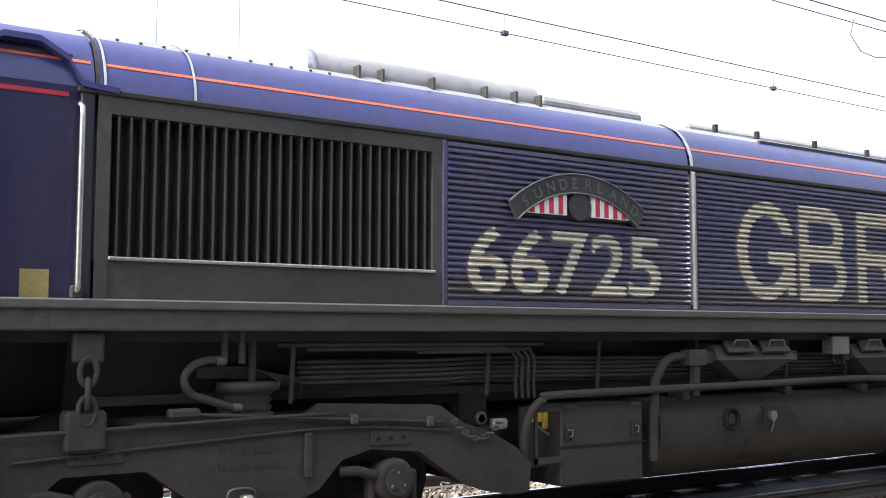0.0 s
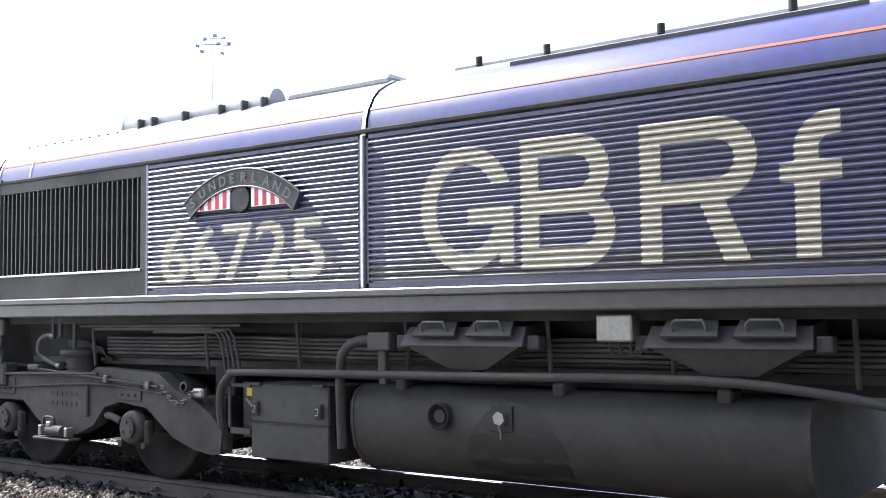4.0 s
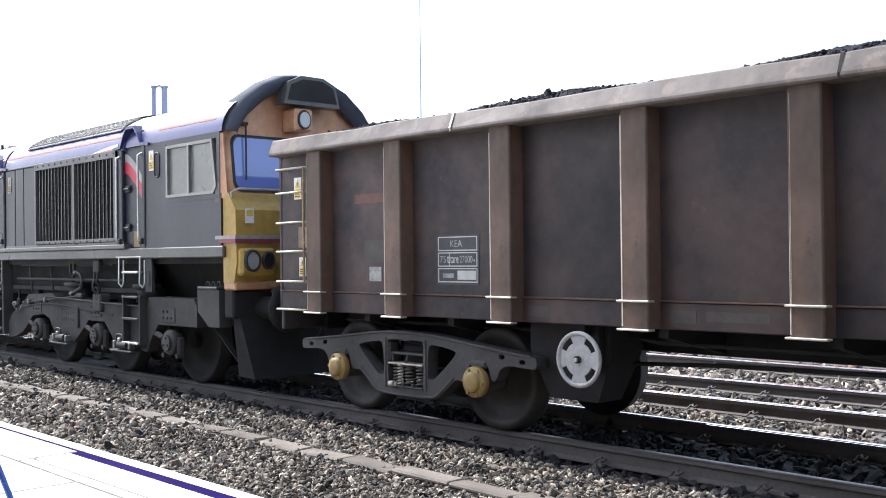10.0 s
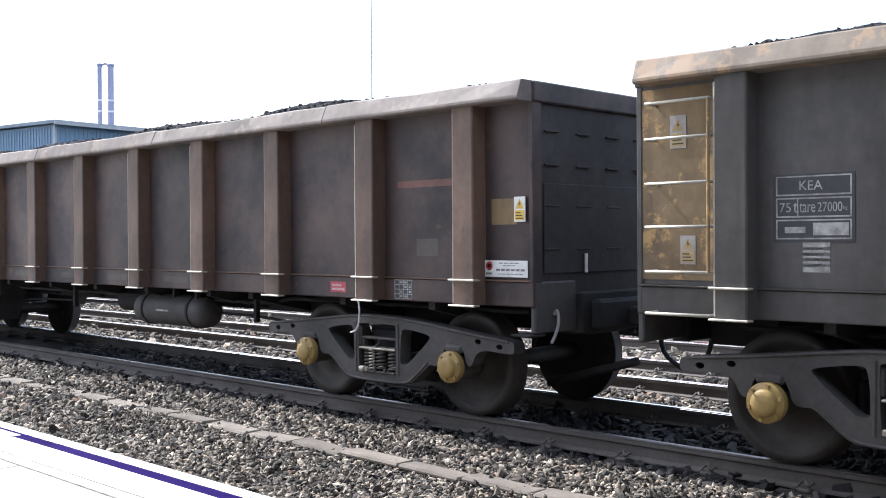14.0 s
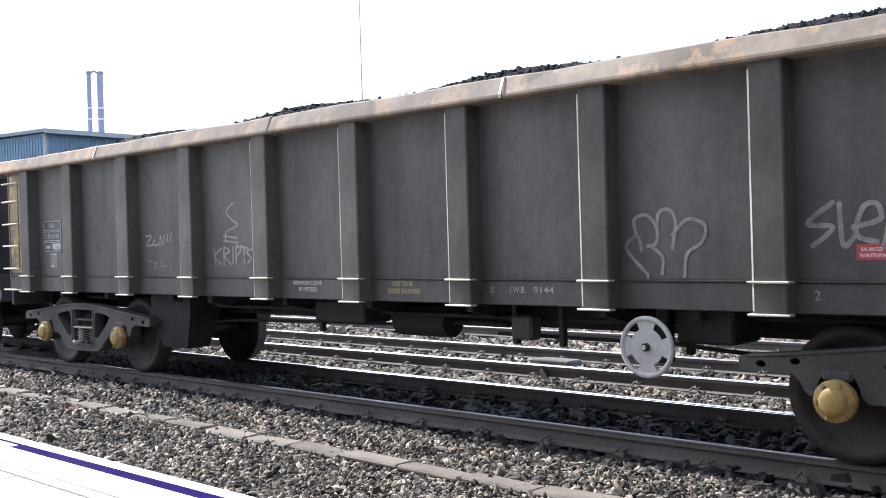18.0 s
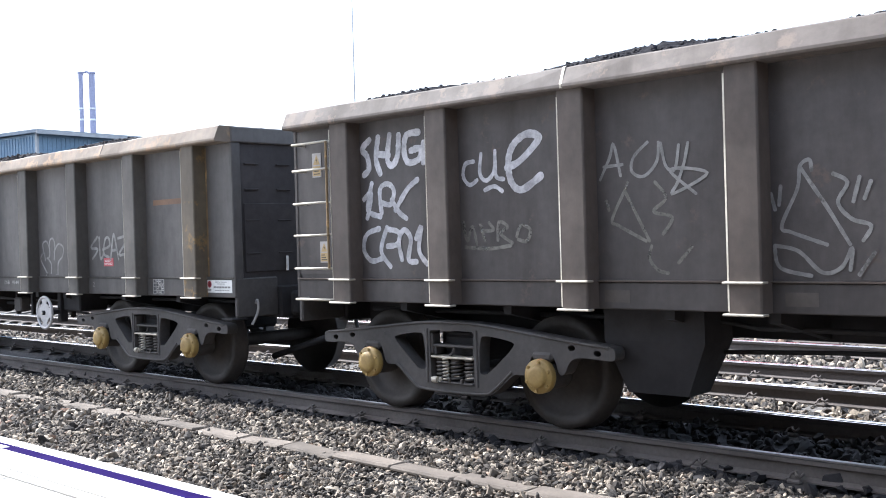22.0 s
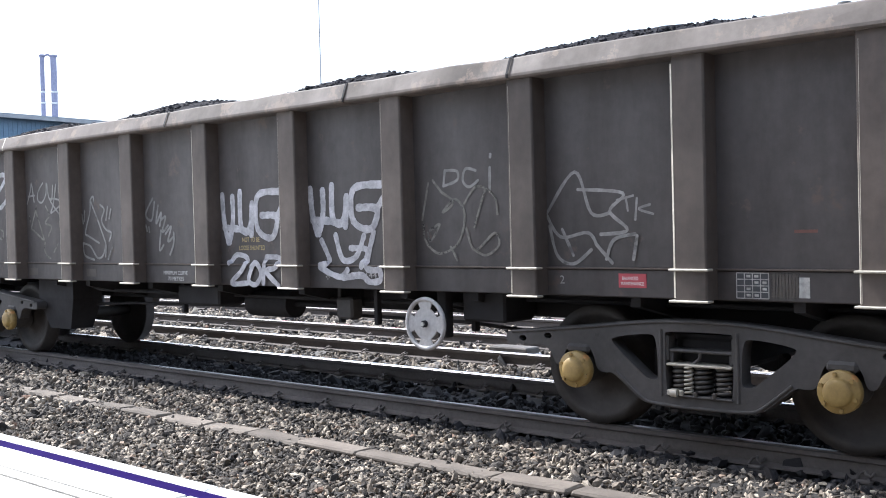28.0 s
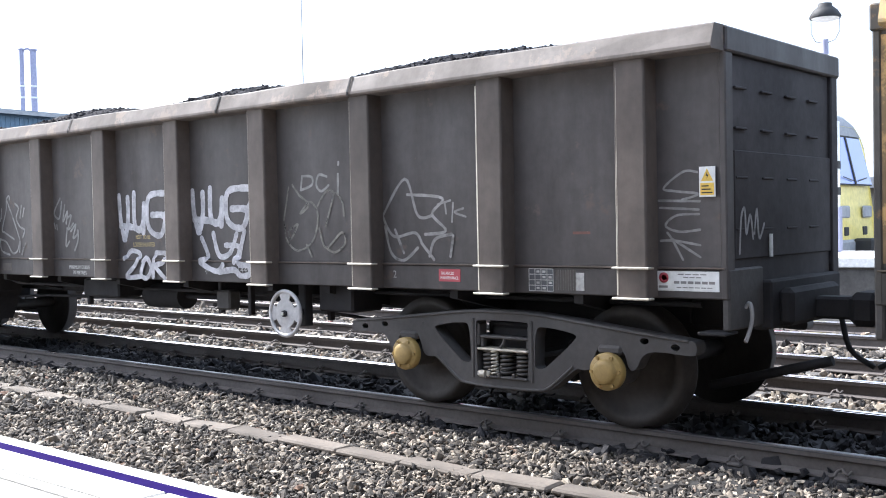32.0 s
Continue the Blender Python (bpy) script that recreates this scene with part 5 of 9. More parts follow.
    for (z0, w0), (z1, w1) in zip(rows, rows[1:]):
        part("front_upper", Build().loft([[(fx(z0, 0), -w0, z0), (fx(z0, 0), w0, z0), (fx(z0, -0.06), w0, z0), (fx(z0, -0.06), -w0, z0)], [(fx(z1, 0), -w1, z1), (fx(z1, 0), w1, z1), (fx(z1, -0.06), w1, z1), (fx(z1, -0.06), -w1, z1)]]), CAB_ORANGE, c, "pale orange upper front")
    part("front_corner", Build().loft([[(X(18.4), NEAR + 0.002, z), (fx(z, 0.0), NEAR + 0.03, z), (fx(z, 0.0), NEAR + 0.08, z), (X(18.4), NEAR + 0.06, z)] for z in (2.24, 2.98)]), CAB_ORANGE, c)
    def rounded(y0, z0, y1, z1, r):
        out = []
        for cy, cz, a in ((y1 - r, z1 - r, 0), (y0 + r, z1 - r, 90), (y0 + r, z0 + r, 180), (y1 - r, z0 + r, 270)):
            out += [(cy + r * math.cos(radians(a + 15 * i)), cz + r * math.sin(radians(a + 15 * i))) for i in range(7)]
        return out
    for s in (-1, 1):
        lo_y, hi_y = min(s * 0.13, s * 1.15), max(s * 0.13, s * 1.15)
        q, big = rounded(lo_y, 2.35, hi_y, 2.94, 0.1), rounded(lo_y - 0.035, 2.315, hi_y + 0.035, 2.975, 0.12)
        part("screen_surround", Build().loft([[(fx(z, 0.001), u, z) for u, z in big], [(fx(z, 0.014), u, z) for u, z in big]]), BLACK, c, "black rubber screen surround")
        part("windscreen", Build().loft([[(fx(z, 0.012), u, z) for u, z in q], [(fx(z, 0.019), u, z) for u, z in q]]), GLASS_SKY_BLUE, c, "windscreen with a blue sky reflection painted into its colour")
        part("wiper", Build().cyl((fx(3.1, 0.05), s * 0.95, 3.1), (fx(2.45, 0.045), s * 1.0, 2.45), 0.012, n=6), BLACK, c)
        part("wiper_pivot", Build().box((fx(3.1, 0.0), s * 0.95 - 0.06, 3.08), (fx(3.1, 0.06), s * 0.95 + 0.04, 3.12), 0.008), BLACK, c)
    lamp = part("top_lamp", Build().box((X(18.45), -0.3, 3.04), (X(18.72), 0.02, 3.3), 0.02), CAB_ORANGE, c, "orange box with a round lamp")
    part("lamp_rim", Build().cyl((X(18.71), -0.14, 3.17), (X(18.735), -0.14, 3.17), 0.115, n=24), BLACK, lamp)
    part("lamp_lens", Build().cyl((X(18.73), -0.14, 3.17), (X(18.745), -0.14, 3.17), 0.09, n=24), LENS, lamp)
    lo = Build()
    nose = [(18.44, 1.28), (18.66, 1.28), (18.72, 1.5), (18.7, 2.1), (18.55, 2.3), (18.44, 2.3)]
    lo.loft([[(X(x), y, z) for x, z in nose] for y in (-1.3, 1.3)], True, True, False)
    part("front_lower", lo, CAB_YELLOW, c, "yellow lower front with rust")
    part("front_band", Build().box((X(18.40), -1.332, 1.775), (X(18.735), 1.31, 1.815)), DIRTY_WHITE, c, "white band")
    part("front_band", Build().box((X(18.40), -1.334, 1.73), (X(18.738), 1.312, 1.775)), DULL_CRIMSON, c, "crimson band")
    part("side_band", Build().box((X(18.22), NEAR - 0.004, 1.775), (X(18.43), NEAR + 0.02, 1.815)), DIRTY_WHITE, c)
    part("side_band", Build().box((X(18.3), NEAR - 0.004, 1.73), (X(18.43), NEAR + 0.02, 1.775)), DULL_CRIMSON, c)
    part("front_rail", Build().tube([(X(18.5), -1.27, 1.9), (X(18.62), -1.28, 2.0), (X(18.58), -1.27, 2.3), (X(18.64), -1.2, 2.34), (X(18.64), 1.2, 2.34), (X(18.58), 1.27, 2.3), (X(18.62), 1.28, 2.0)], 0.014, 8), DIRTY_WHITE, c, "pale front grab rail")
    for s in (-1, 1):
        cl = part("lamp_housing", Build().box((X(18.6), s * 1.0 - 0.28, 1.36), (X(18.8), s * 1.0 + 0.27, 1.67), 0.03), CAB_YELLOW, c, "yellow lamp cluster housing")
        for dy, r in ((-0.12, 0.125), (0.14, 0.1)):
            yy = s * 1.0 + dy
            part("lamp_rim", Build().turn([(r, 0.0), (r, 0.05), (r * 0.8, 0.055), (r * 0.78, 0.03)], (X(18.79), yy, 1.53), "x", 24), BLACK, cl)
            part("lamp_lens", Build().cyl((X(18.8), yy, 1.53), (X(18.83), yy, 1.53), r * 0.78, n=20), LENS if dy < 0 else GLASS_DARK, cl)
    part("headstock", Build().box((X(18.42), -1.29, 1.2), (X(18.68), 1.29, 1.3), 0.02), CAB_ORANGE, c, "rusty orange headstock")
    part("buffer_beam", Build().box((X(18.4), -1.28, 0.88), (X(18.6), 1.28, 1.2), 0.02), UNDER, c, "black buffer beam")
    for s in (-1, 1):
        bf = part("buffer", Build().cyl((X(18.6), s * 0.87, 0.99), (X(18.95), s * 0.87, 0.99), 0.13, n=20).cyl((X(18.9), s * 0.87, 0.99), (X(19.05), s * 0.87, 0.99), 0.095, n=16), UNDER, c)
        part("buffer_head", Build().turn([(0.05, -0.02), (0.26, -0.01), (0.27, 0.02), (0.2, 0.05), (0.0, 0.055)], (X(19.08), s * 0.87, 0.99), "x", 28), UNDER, bf)
    part("coupling_hose", Build().hose([(X(18.62), -0.3, 1.3), (X(18.85), -0.32, 1.3), (X(19.05), -0.34, 1.1), (X(18.98), -0.34, 0.7), (X(18.8), -0.3, 0.6)], 0.03, 8), BLACK, c)
    part("drawhook", Build().box((X(18.6), -0.06, 1.0), (X(18.95), 0.06, 1.12), 0.02), UNDER, c)
    part("plough", Build().loft([[(X(18.45), -1.2, 0.95), (X(18.58), -1.2, 0.95), (X(18.58), 1.2, 0.95), (X(18.45), 1.2, 0.95)], [(X(18.5), -1.15, 0.22), (X(18.78), -1.12, 0.2), (X(18.78), 1.12, 0.2), (X(18.5), 1.15, 0.22)]]), UNDER, c, "black obstacle deflector")
    # step box at the corner
    part("sand_box", Build().prism([(X(17.78), 1.2), (X(18.26), 1.2), (X(18.26), 0.77), (X(18.02), 0.77), (X(17.78), 0.94)], "y", NEAR + 0.02, NEAR + 0.3), FRAME_GREY, c, "grey sandbox under the cab")
    part("sand_lid", Build().box((X(17.8), NEAR + 0.0, 1.2), (X(18.24), NEAR + 0.28, 1.235), 0.01), FRAME_GREY, c)
    for u in (17.88, 18.0, 18.12):
        part("lid_clip", Build().tube([(X(u), NEAR + 0.1, 1.235), (X(u + 0.02), NEAR + 0.1, 1.29), (X(u + 0.06), NEAR + 0.1, 1.29), (X(u + 0.08), NEAR + 0.1, 1.235)], 0.01, 6), FRAME_GREY, c)
    part("guard_iron", Build().loft([[(X(17.84), NEAR + 0.05, 0.94), (X(18.04), NEAR + 0.05, 0.8), (X(18.04), NEAR + 0.12, 0.8), (X(17.84), NEAR + 0.12, 0.94)], [(X(18.26), NEAR + 0.3, 0.3), (X(18.4), NEAR + 0.3, 0.28), (X(18.4), NEAR + 0.37, 0.28), (X(18.26), NEAR + 0.37, 0.3)]]), FRAME_GREY, c)
    # cab door with its hood, steps below
    door_steps(c, X(15.88), X(16.36), k)


def on_z(u):
    return float(np.interp(abs(u), [0, 0.25, 0.55, 0.82, 1.0, 1.13, 1.225, 1.285, 1.325], [3.52, 3.515, 3.49, 3.45, 3.385, 3.32, 3.24, 3.15, 3.0]))


UNDER_BLUE = surface("dark_hood_blue", (0.06, 0.064, 0.085), (0.04, 0.041, 0.05), 0.9, large=1.2, fine=14, amount=0.6, bump=0.04)


def door_steps(parent, xa, xb, k):
    lo, hi = min(xa, xb), max(xa, xb)
    st = part("cab_steps", Build().tube([(lo - 0.12, NEAR - 0.02, 1.59), (hi + 0.1, NEAR - 0.02, 1.59)], 0.014, 6), BRIGHT, parent, "bright steel cab steps")
    for x in (lo - 0.04, hi + 0.06):
        part("step_rail", Build().tube([(x, NEAR - 0.02, 1.58), (x, NEAR - 0.03, 1.25), (x + 0.03, NEAR - 0.0, 1.2), (x + 0.06, NEAR + 0.02, 1.25), (x + 0.06, NEAR + 0.02, 1.55)], 0.014, 6), BRIGHT, st)
    for z in (1.38, 1.06, 0.78, 0.47):
        part("tread", Build().box((lo + 0.02, NEAR - 0.02, z), (hi - 0.02, NEAR + 0.16, z + 0.03), 0.006), BRIGHT if z in (1.38, 0.47) else FRAME_GREY, st)
    for x in (hi - 0.02, lo):
        part("step_cheek", Build().box((x, NEAR, 0.47), (x + 0.03, NEAR + 0.18, 1.1)), FRAME_GREY, st)
    part("step_hanger", Build().box((hi + 0.12, NEAR + 0.02, 1.15), (hi + 0.3, NEAR + 0.06, 1.57)), FRAME_GREY, st)
    part("hanger_slot", Build().box((hi + 0.16, NEAR + 0.012, 1.22), (hi + 0.26, NEAR + 0.03, 1.42)), BLACK, st)


loco_wheelsets = []


def make_bogie(xc, k):
    """A three-axle bogie; k 1 turns its longer, boxed end to the rear."""
    b = part("bogie", Build().box((lx(xc) - 2.4, -0.5, 0.6), (lx(xc) + 2.4, 0.5, 0.95)), UNDER, loco, "dusty grey three-axle bogie")
    Z = NEAR + 0.1
    def X(u):
        return lx(xc) + k * u
    # near side frame: swept up between the wheels, arched over the axles
    for s in (1, -1):
        y0, y1 = s * Z, s * (Z + 0.14)
        top = [(-3.24, 0.36), (-3.26, 0.56), (-3.12, 0.7), (-2.85, 0.84), (-2.64, 0.9), (-2.42, 1.04), (-1.5, 1.08), (-1.36, 1.0), (-0.2, 0.98), (0.4, 0.98), (1.45, 0.95), (1.5, 1.08), (2.62, 1.08), (2.7, 1.0), (2.7, 0.74)]
        bot = [(2.3, 0.74), (1.75, 0.74), (1.55, 0.55), (1.45, 0.38), (0.6, 0.4), (0.42, 0.56), (0.22, 0.72), (-0.28, 0.72), (-0.5, 0.56), (-0.75, 0.4), (-1.2, 0.42), (-1.45, 0.52), (-1.62, 0.7), (-1.85, 0.76), (-2.25, 0.72), (-2.42, 0.6), (-2.62, 0.47), (-2.9, 0.38), (-3.1, 0.35)]
        part("side_frame", Build().prism([(X(u), z) for u, z in top + bot], "y", y0, y1), BOGIE, b)
    for u in (-2.04, 0.0, 2.04):
        w = part("wheelset", Build().cyl((0, -0.9, 0), (0, 0.9, 0), 0.09, n=12), UNDER, loco, at=(X(u), 0, 0.53))
        loco_wheelsets.append(w)
        for s in (1, -1):
            o = part("wheel", Build().turn([(0.08, -0.07), (0.2, -0.07), (0.22, -0.04), (0.44, -0.03), (0.46, -0.065), (0.53, -0.065), (0.53, 0.06), (0.555, 0.065), (0.55, 0.085), (0.1, 0.085)], (0, 0, 0), "y", 40), UNDER, w, at=(0, s * -0.755, 0))
            o.rotation_euler.z = 0 if s > 0 else math.pi
        part("axlebox", Build().turn([(0.02, 0.14), (0.155, 0.14), (0.158, 0.0), (0.145, -0.025), (0.12, -0.03), (0.02, -0.03)], (X(u), Z, 0.53), "y", 26), BOGIE, b, "worn round axlebox")
        for e in (-1, 1):
            part("keeper_bolt", Build().cyl((X(u) + e * 0.17, Z - 0.01, 0.37), (X(u) + e * 0.17, Z + 0.08, 0.37), 0.032, n=10), FRAME_GREY, b)
            part("keeper_arm", Build().box((X(u) + e * 0.17 - 0.03, Z + 0.01, 0.36), (X(u) + e * 0.17 + 0.03, Z + 0.1, 0.6), 0.02), BOGIE, b)
        part("axle_cap", Build().cyl((X(u), Z - 0.065, 0.53), (X(u), Z - 0.02, 0.53), 0.098, n=20), FRAME_GREY, b)
        for a in (90, 210, 330):
            part("cap_bolt", Build().cyl((X(u) + 0.06 * math.cos(radians(a)), Z - 0.078, 0.53 + 0.06 * math.sin(radians(a))), (X(u) + 0.06 * math.cos(radians(a)), Z - 0.06, 0.53 + 0.06 * math.sin(radians(a))), 0.016, n=6), BOGIE, b)
        part("guide_arm", Build().tube([(X(u) + du, Z + dy, z) for du, dy, z in ((-0.42, 0.04, 0.62), (-0.3, 0.0, 0.62), (-0.16, 0.0, 0.58))], 0.035, 8), BOGIE, b)
        for i in range(5):
            part("frame_bolt", Build().cyl((X(u) - 0.14 + (i % 3) * 0.1, Z - 0.02, 0.83 + (i // 3) * 0.08), (X(u) - 0.14 + (i % 3) * 0.1, Z, 0.83 + (i // 3) * 0.08), 0.016, n=6), UNDER, b)
        part("bolt_plate", Build().box((X(u) - 0.2, Z - 0.012, 0.78), (X(u) + 0.14, Z, 0.96), 0.006), BOGIE, b)
    # traction motors hung between the wheels
    for u, e in ((-2.04, 1), (0.0, 1), (2.04, -1)):
        a, c = sorted((X(u + 0.12 * e), X(u + 0.98 * e)))
        part("traction_motor", Build().box((a, -0.6, 0.15), (c, 0.6, 0.82), 0.1), UNDER, b, "oily black traction motor casing")
    # motor dampers with bright clips
    for u in (-0.98, 0.98):
        d = part("traction_cylinder", Build().cyl((X(u) - 0.12, Z - 0.09, 0.45), (X(u) + 0.12, Z - 0.09, 0.45), 0.052, n=16), BOGIE, loco, "brake cylinder with bright clamps")
        part("clamp", Build().box((X(u) - 0.23, Z - 0.14, 0.4), (X(u) - 0.18, Z - 0.04, 0.5), 0.008), ALU, d)
        part("clamp", Build().box((X(u) + 0.18, Z - 0.13, 0.4), (X(u) + 0.225, Z - 0.04, 0.49), 0.008), ALU, d)
        part("valve", Build().box((X(u) - 0.12, Z - 0.13, 0.48), (X(u) - 0.05, Z - 0.05, 0.54), 0.012), ALU, d)
        part("valve_pipe", Build().hose([(X(u) - 0.21, Z - 0.09, 0.5), (X(u) - 0.2, Z - 0.09, 0.57), (X(u) - 0.1, Z - 0.09, 0.58), (X(u) - 0.04, Z - 0.09, 0.56), (X(u) - 0.03, Z - 0.09, 0.5)], 0.012, 6), BLACK, d)
        part("bracket", Build().box((X(u) - 0.32, Z - 0.14, 0.36), (X(u) + 0.28, Z, 0.385), 0.006), FRAME_GREY, d)
        part("upright_link", Build().box((X(u) + 0.35, Z - 0.03, 0.6), (X(u) + 0.41, Z, 0.9), 0.01), BOGIE, b)
    # rubber secondary springs, upright pipes, hoses
    for u in (-1.0, 1.15):
        s = part("secondary_spring", Build().turn([(0.1, 1.005), (0.2, 1.005), (0.2, 1.03), (0.165, 1.045), (0.187, 1.07), (0.162, 1.095), (0.187, 1.12), (0.165, 1.145), (0.192, 1.17), (0.215, 1.19), (0.215, 1.235), (0.08, 1.24)], (X(u), NEAR + 0.32, 0), "z", 26), BOGIE, loco, "stacked rubber spring")
        part("spring_post", Build().cyl((X(u), NEAR + 0.25, 1.24), (X(u), NEAR + 0.25, 1.57), 0.026, n=10), FRAME_GREY, s)
    part("spring_shelf", Build().box((X(-1.42), NEAR + 0.08, 0.975), (X(-0.2), NEAR + 0.5, 1.01), 0.008), FRAME_GREY, b)
    part("hose", Build().hose([(X(-0.76), NEAR + 0.15, 1.38), (X(-0.66), NEAR + 0.15, 1.385), (X(-0.56), NEAR + 0.14, 1.35), (X(-0.505), NEAR + 0.14, 1.27), (X(-0.55), NEAR + 0.13, 1.18), (X(-0.68), NEAR + 0.12, 1.13), (X(-0.86), NEAR + 0.12, 1.075)], 0.026, 10), FRAME_GREY, b)
    for du in (-0.745, -0.86):
        part("hose_ferrule", Build().cyl((X(du) - 0.03, NEAR + 0.148 if du > -0.8 else NEAR + 0.12, 1.38 if du > -0.8 else 1.08), (X(du) + 0.03, NEAR + 0.148 if du > -0.8 else NEAR + 0.12, 1.38 if du > -0.8 else 1.075), 0.032, n=10), SOLE_GREY, b)
    for du in (-0.77, -0.89):
        part("hose_bracket", Build().box((X(du) - 0.018, NEAR + 0.12, 1.36), (X(du) + 0.018, NEAR + 0.17, 1.57), 0.006), FRAME_GREY, b)
    part("control_rod", Build().cyl((X(-0.56), NEAR + 0.07, 1.05), (X(-2.45), NEAR + 0.07, 0.92), 0.013, n=8), FRAME_GREY, b)
    for du, z in ((-1.69, 0.975), (-2.31, 0.932)):
        part("rod_clip", Build().box((X(du) - 0.03, NEAR + 0.045, z - 0.035), (X(du) + 0.03, NEAR + 0.1, z + 0.035), 0.008), SOLE_GREY, b)
    part("height_valve", Build().box((X(-0.5) - 0.1, NEAR + 0.05, 1.03), (X(-0.5) + 0.1, NEAR + 0.13, 1.09), 0.015), FRAME_GREY, b)
    part("frame_pipe", Build().hose([(X(-1.55), NEAR + 0.07, 1.02), (X(-0.5), NEAR + 0.06, 1.0), (X(0.6), NEAR + 0.06, 0.97), (X(1.4), NEAR + 0.06, 0.96)], 0.014, 6), FRAME_GREY, b)
    part("brake_pipe", Build().hose([(X(-2.5), NEAR + 0.085, 0.86), (X(-1.6), NEAR + 0.085, 0.92), (X(-0.6), NEAR + 0.085, 0.88), (X(0.5), NEAR + 0.085, 0.82)], 0.011, 6), BOGIE, b)
    # end transom between the side frames, with the dark drag plate over it
    part("end_transom", Build().box((X(-2.76), NEAR + 0.3, 0.45), (X(-3.1), 1.0, 0.84), 0.015), UNDER, b)
    part("drag_plate", Build().box((X(-2.82), NEAR + 0.42, 0.84), (X(-3.08), 0.9, 1.12), 0.01), UNDER, b)
    # safety chain from body to frame
    c = part("safety_link", Build().box((X(0.1) - 0.09, NEAR + 0.04, 1.38), (X(0.1) + 0.09, NEAR + 0.12, 1.56), 0.015), FRAME_GREY, loco, "heavy safety chain links")
    for i, z in enumerate((1.33, 1.2, 1.1)):
        pts = [(X(0.1) + (0.05 * math.cos(t) if i % 2 == 0 else 0.012 * math.cos(t)), NEAR + 0.05 + (0.0 if i % 2 == 0 else 0.05 * math.cos(t)), z + 0.085 * math.sin(t)) for t in [2 * math.pi * j / 12 for j in range(13)]]
        part("link", Build().tube(pts, 0.018, 6, False), FRAME_GREY, c)
    part("chain_bracket", Build().box((X(0.1) - 0.12, NEAR + 0.04, 0.86), (X(0.1) + 0.12, NEAR + 0.2, 1.1), 0.02), BOGIE, c)
    # inner end: drag box and slack chain
    part("chain_anchor", Build().box((X(-2.96) - 0.07, Z - 0.02, 0.84), (X(-2.96) + 0.07, Z + 0.05, 0.92), 0.015), ALU, b, "worn chain bracket")
    part("chain_eye", Build().turn([(0.03, -0.012), (0.05, -0.012), (0.05, 0.012), (0.03, 0.012), (0.03, -0.012)], (X(-2.78), Z - 0.01, 0.93), "y", 14), FRAME_GREY, b)
    for j in range(10):
        u = -2.52 - j * 0.046
        z = 0.92 - 0.12 * math.sin(math.pi * j / 9) - j * 0.003
        part("chain_link", Build().tube([(X(u) + 0.03 * math.cos(t), NEAR + 0.06 + (0.012 * math.sin(t) if j % 2 else 0), z + (0.014 * math.sin(t) if j % 2 == 0 else 0)) for t in [2 * math.pi * q / 8 for q in range(9)]], 0.0085, 5, False), SOLE_GREY, b)
    # cast marks
    for i in range(2):
        for j in range(6):
            part("cast_mark", Build().box((X(-0.98) - 0.24 + j * 0.08, NEAR + 0.094, 0.69 + i * 0.1), (X(-0.98) - 0.19 + j * 0.08, NEAR + 0.1, 0.735 + i * 0.1)), FRAME_GREY, b)


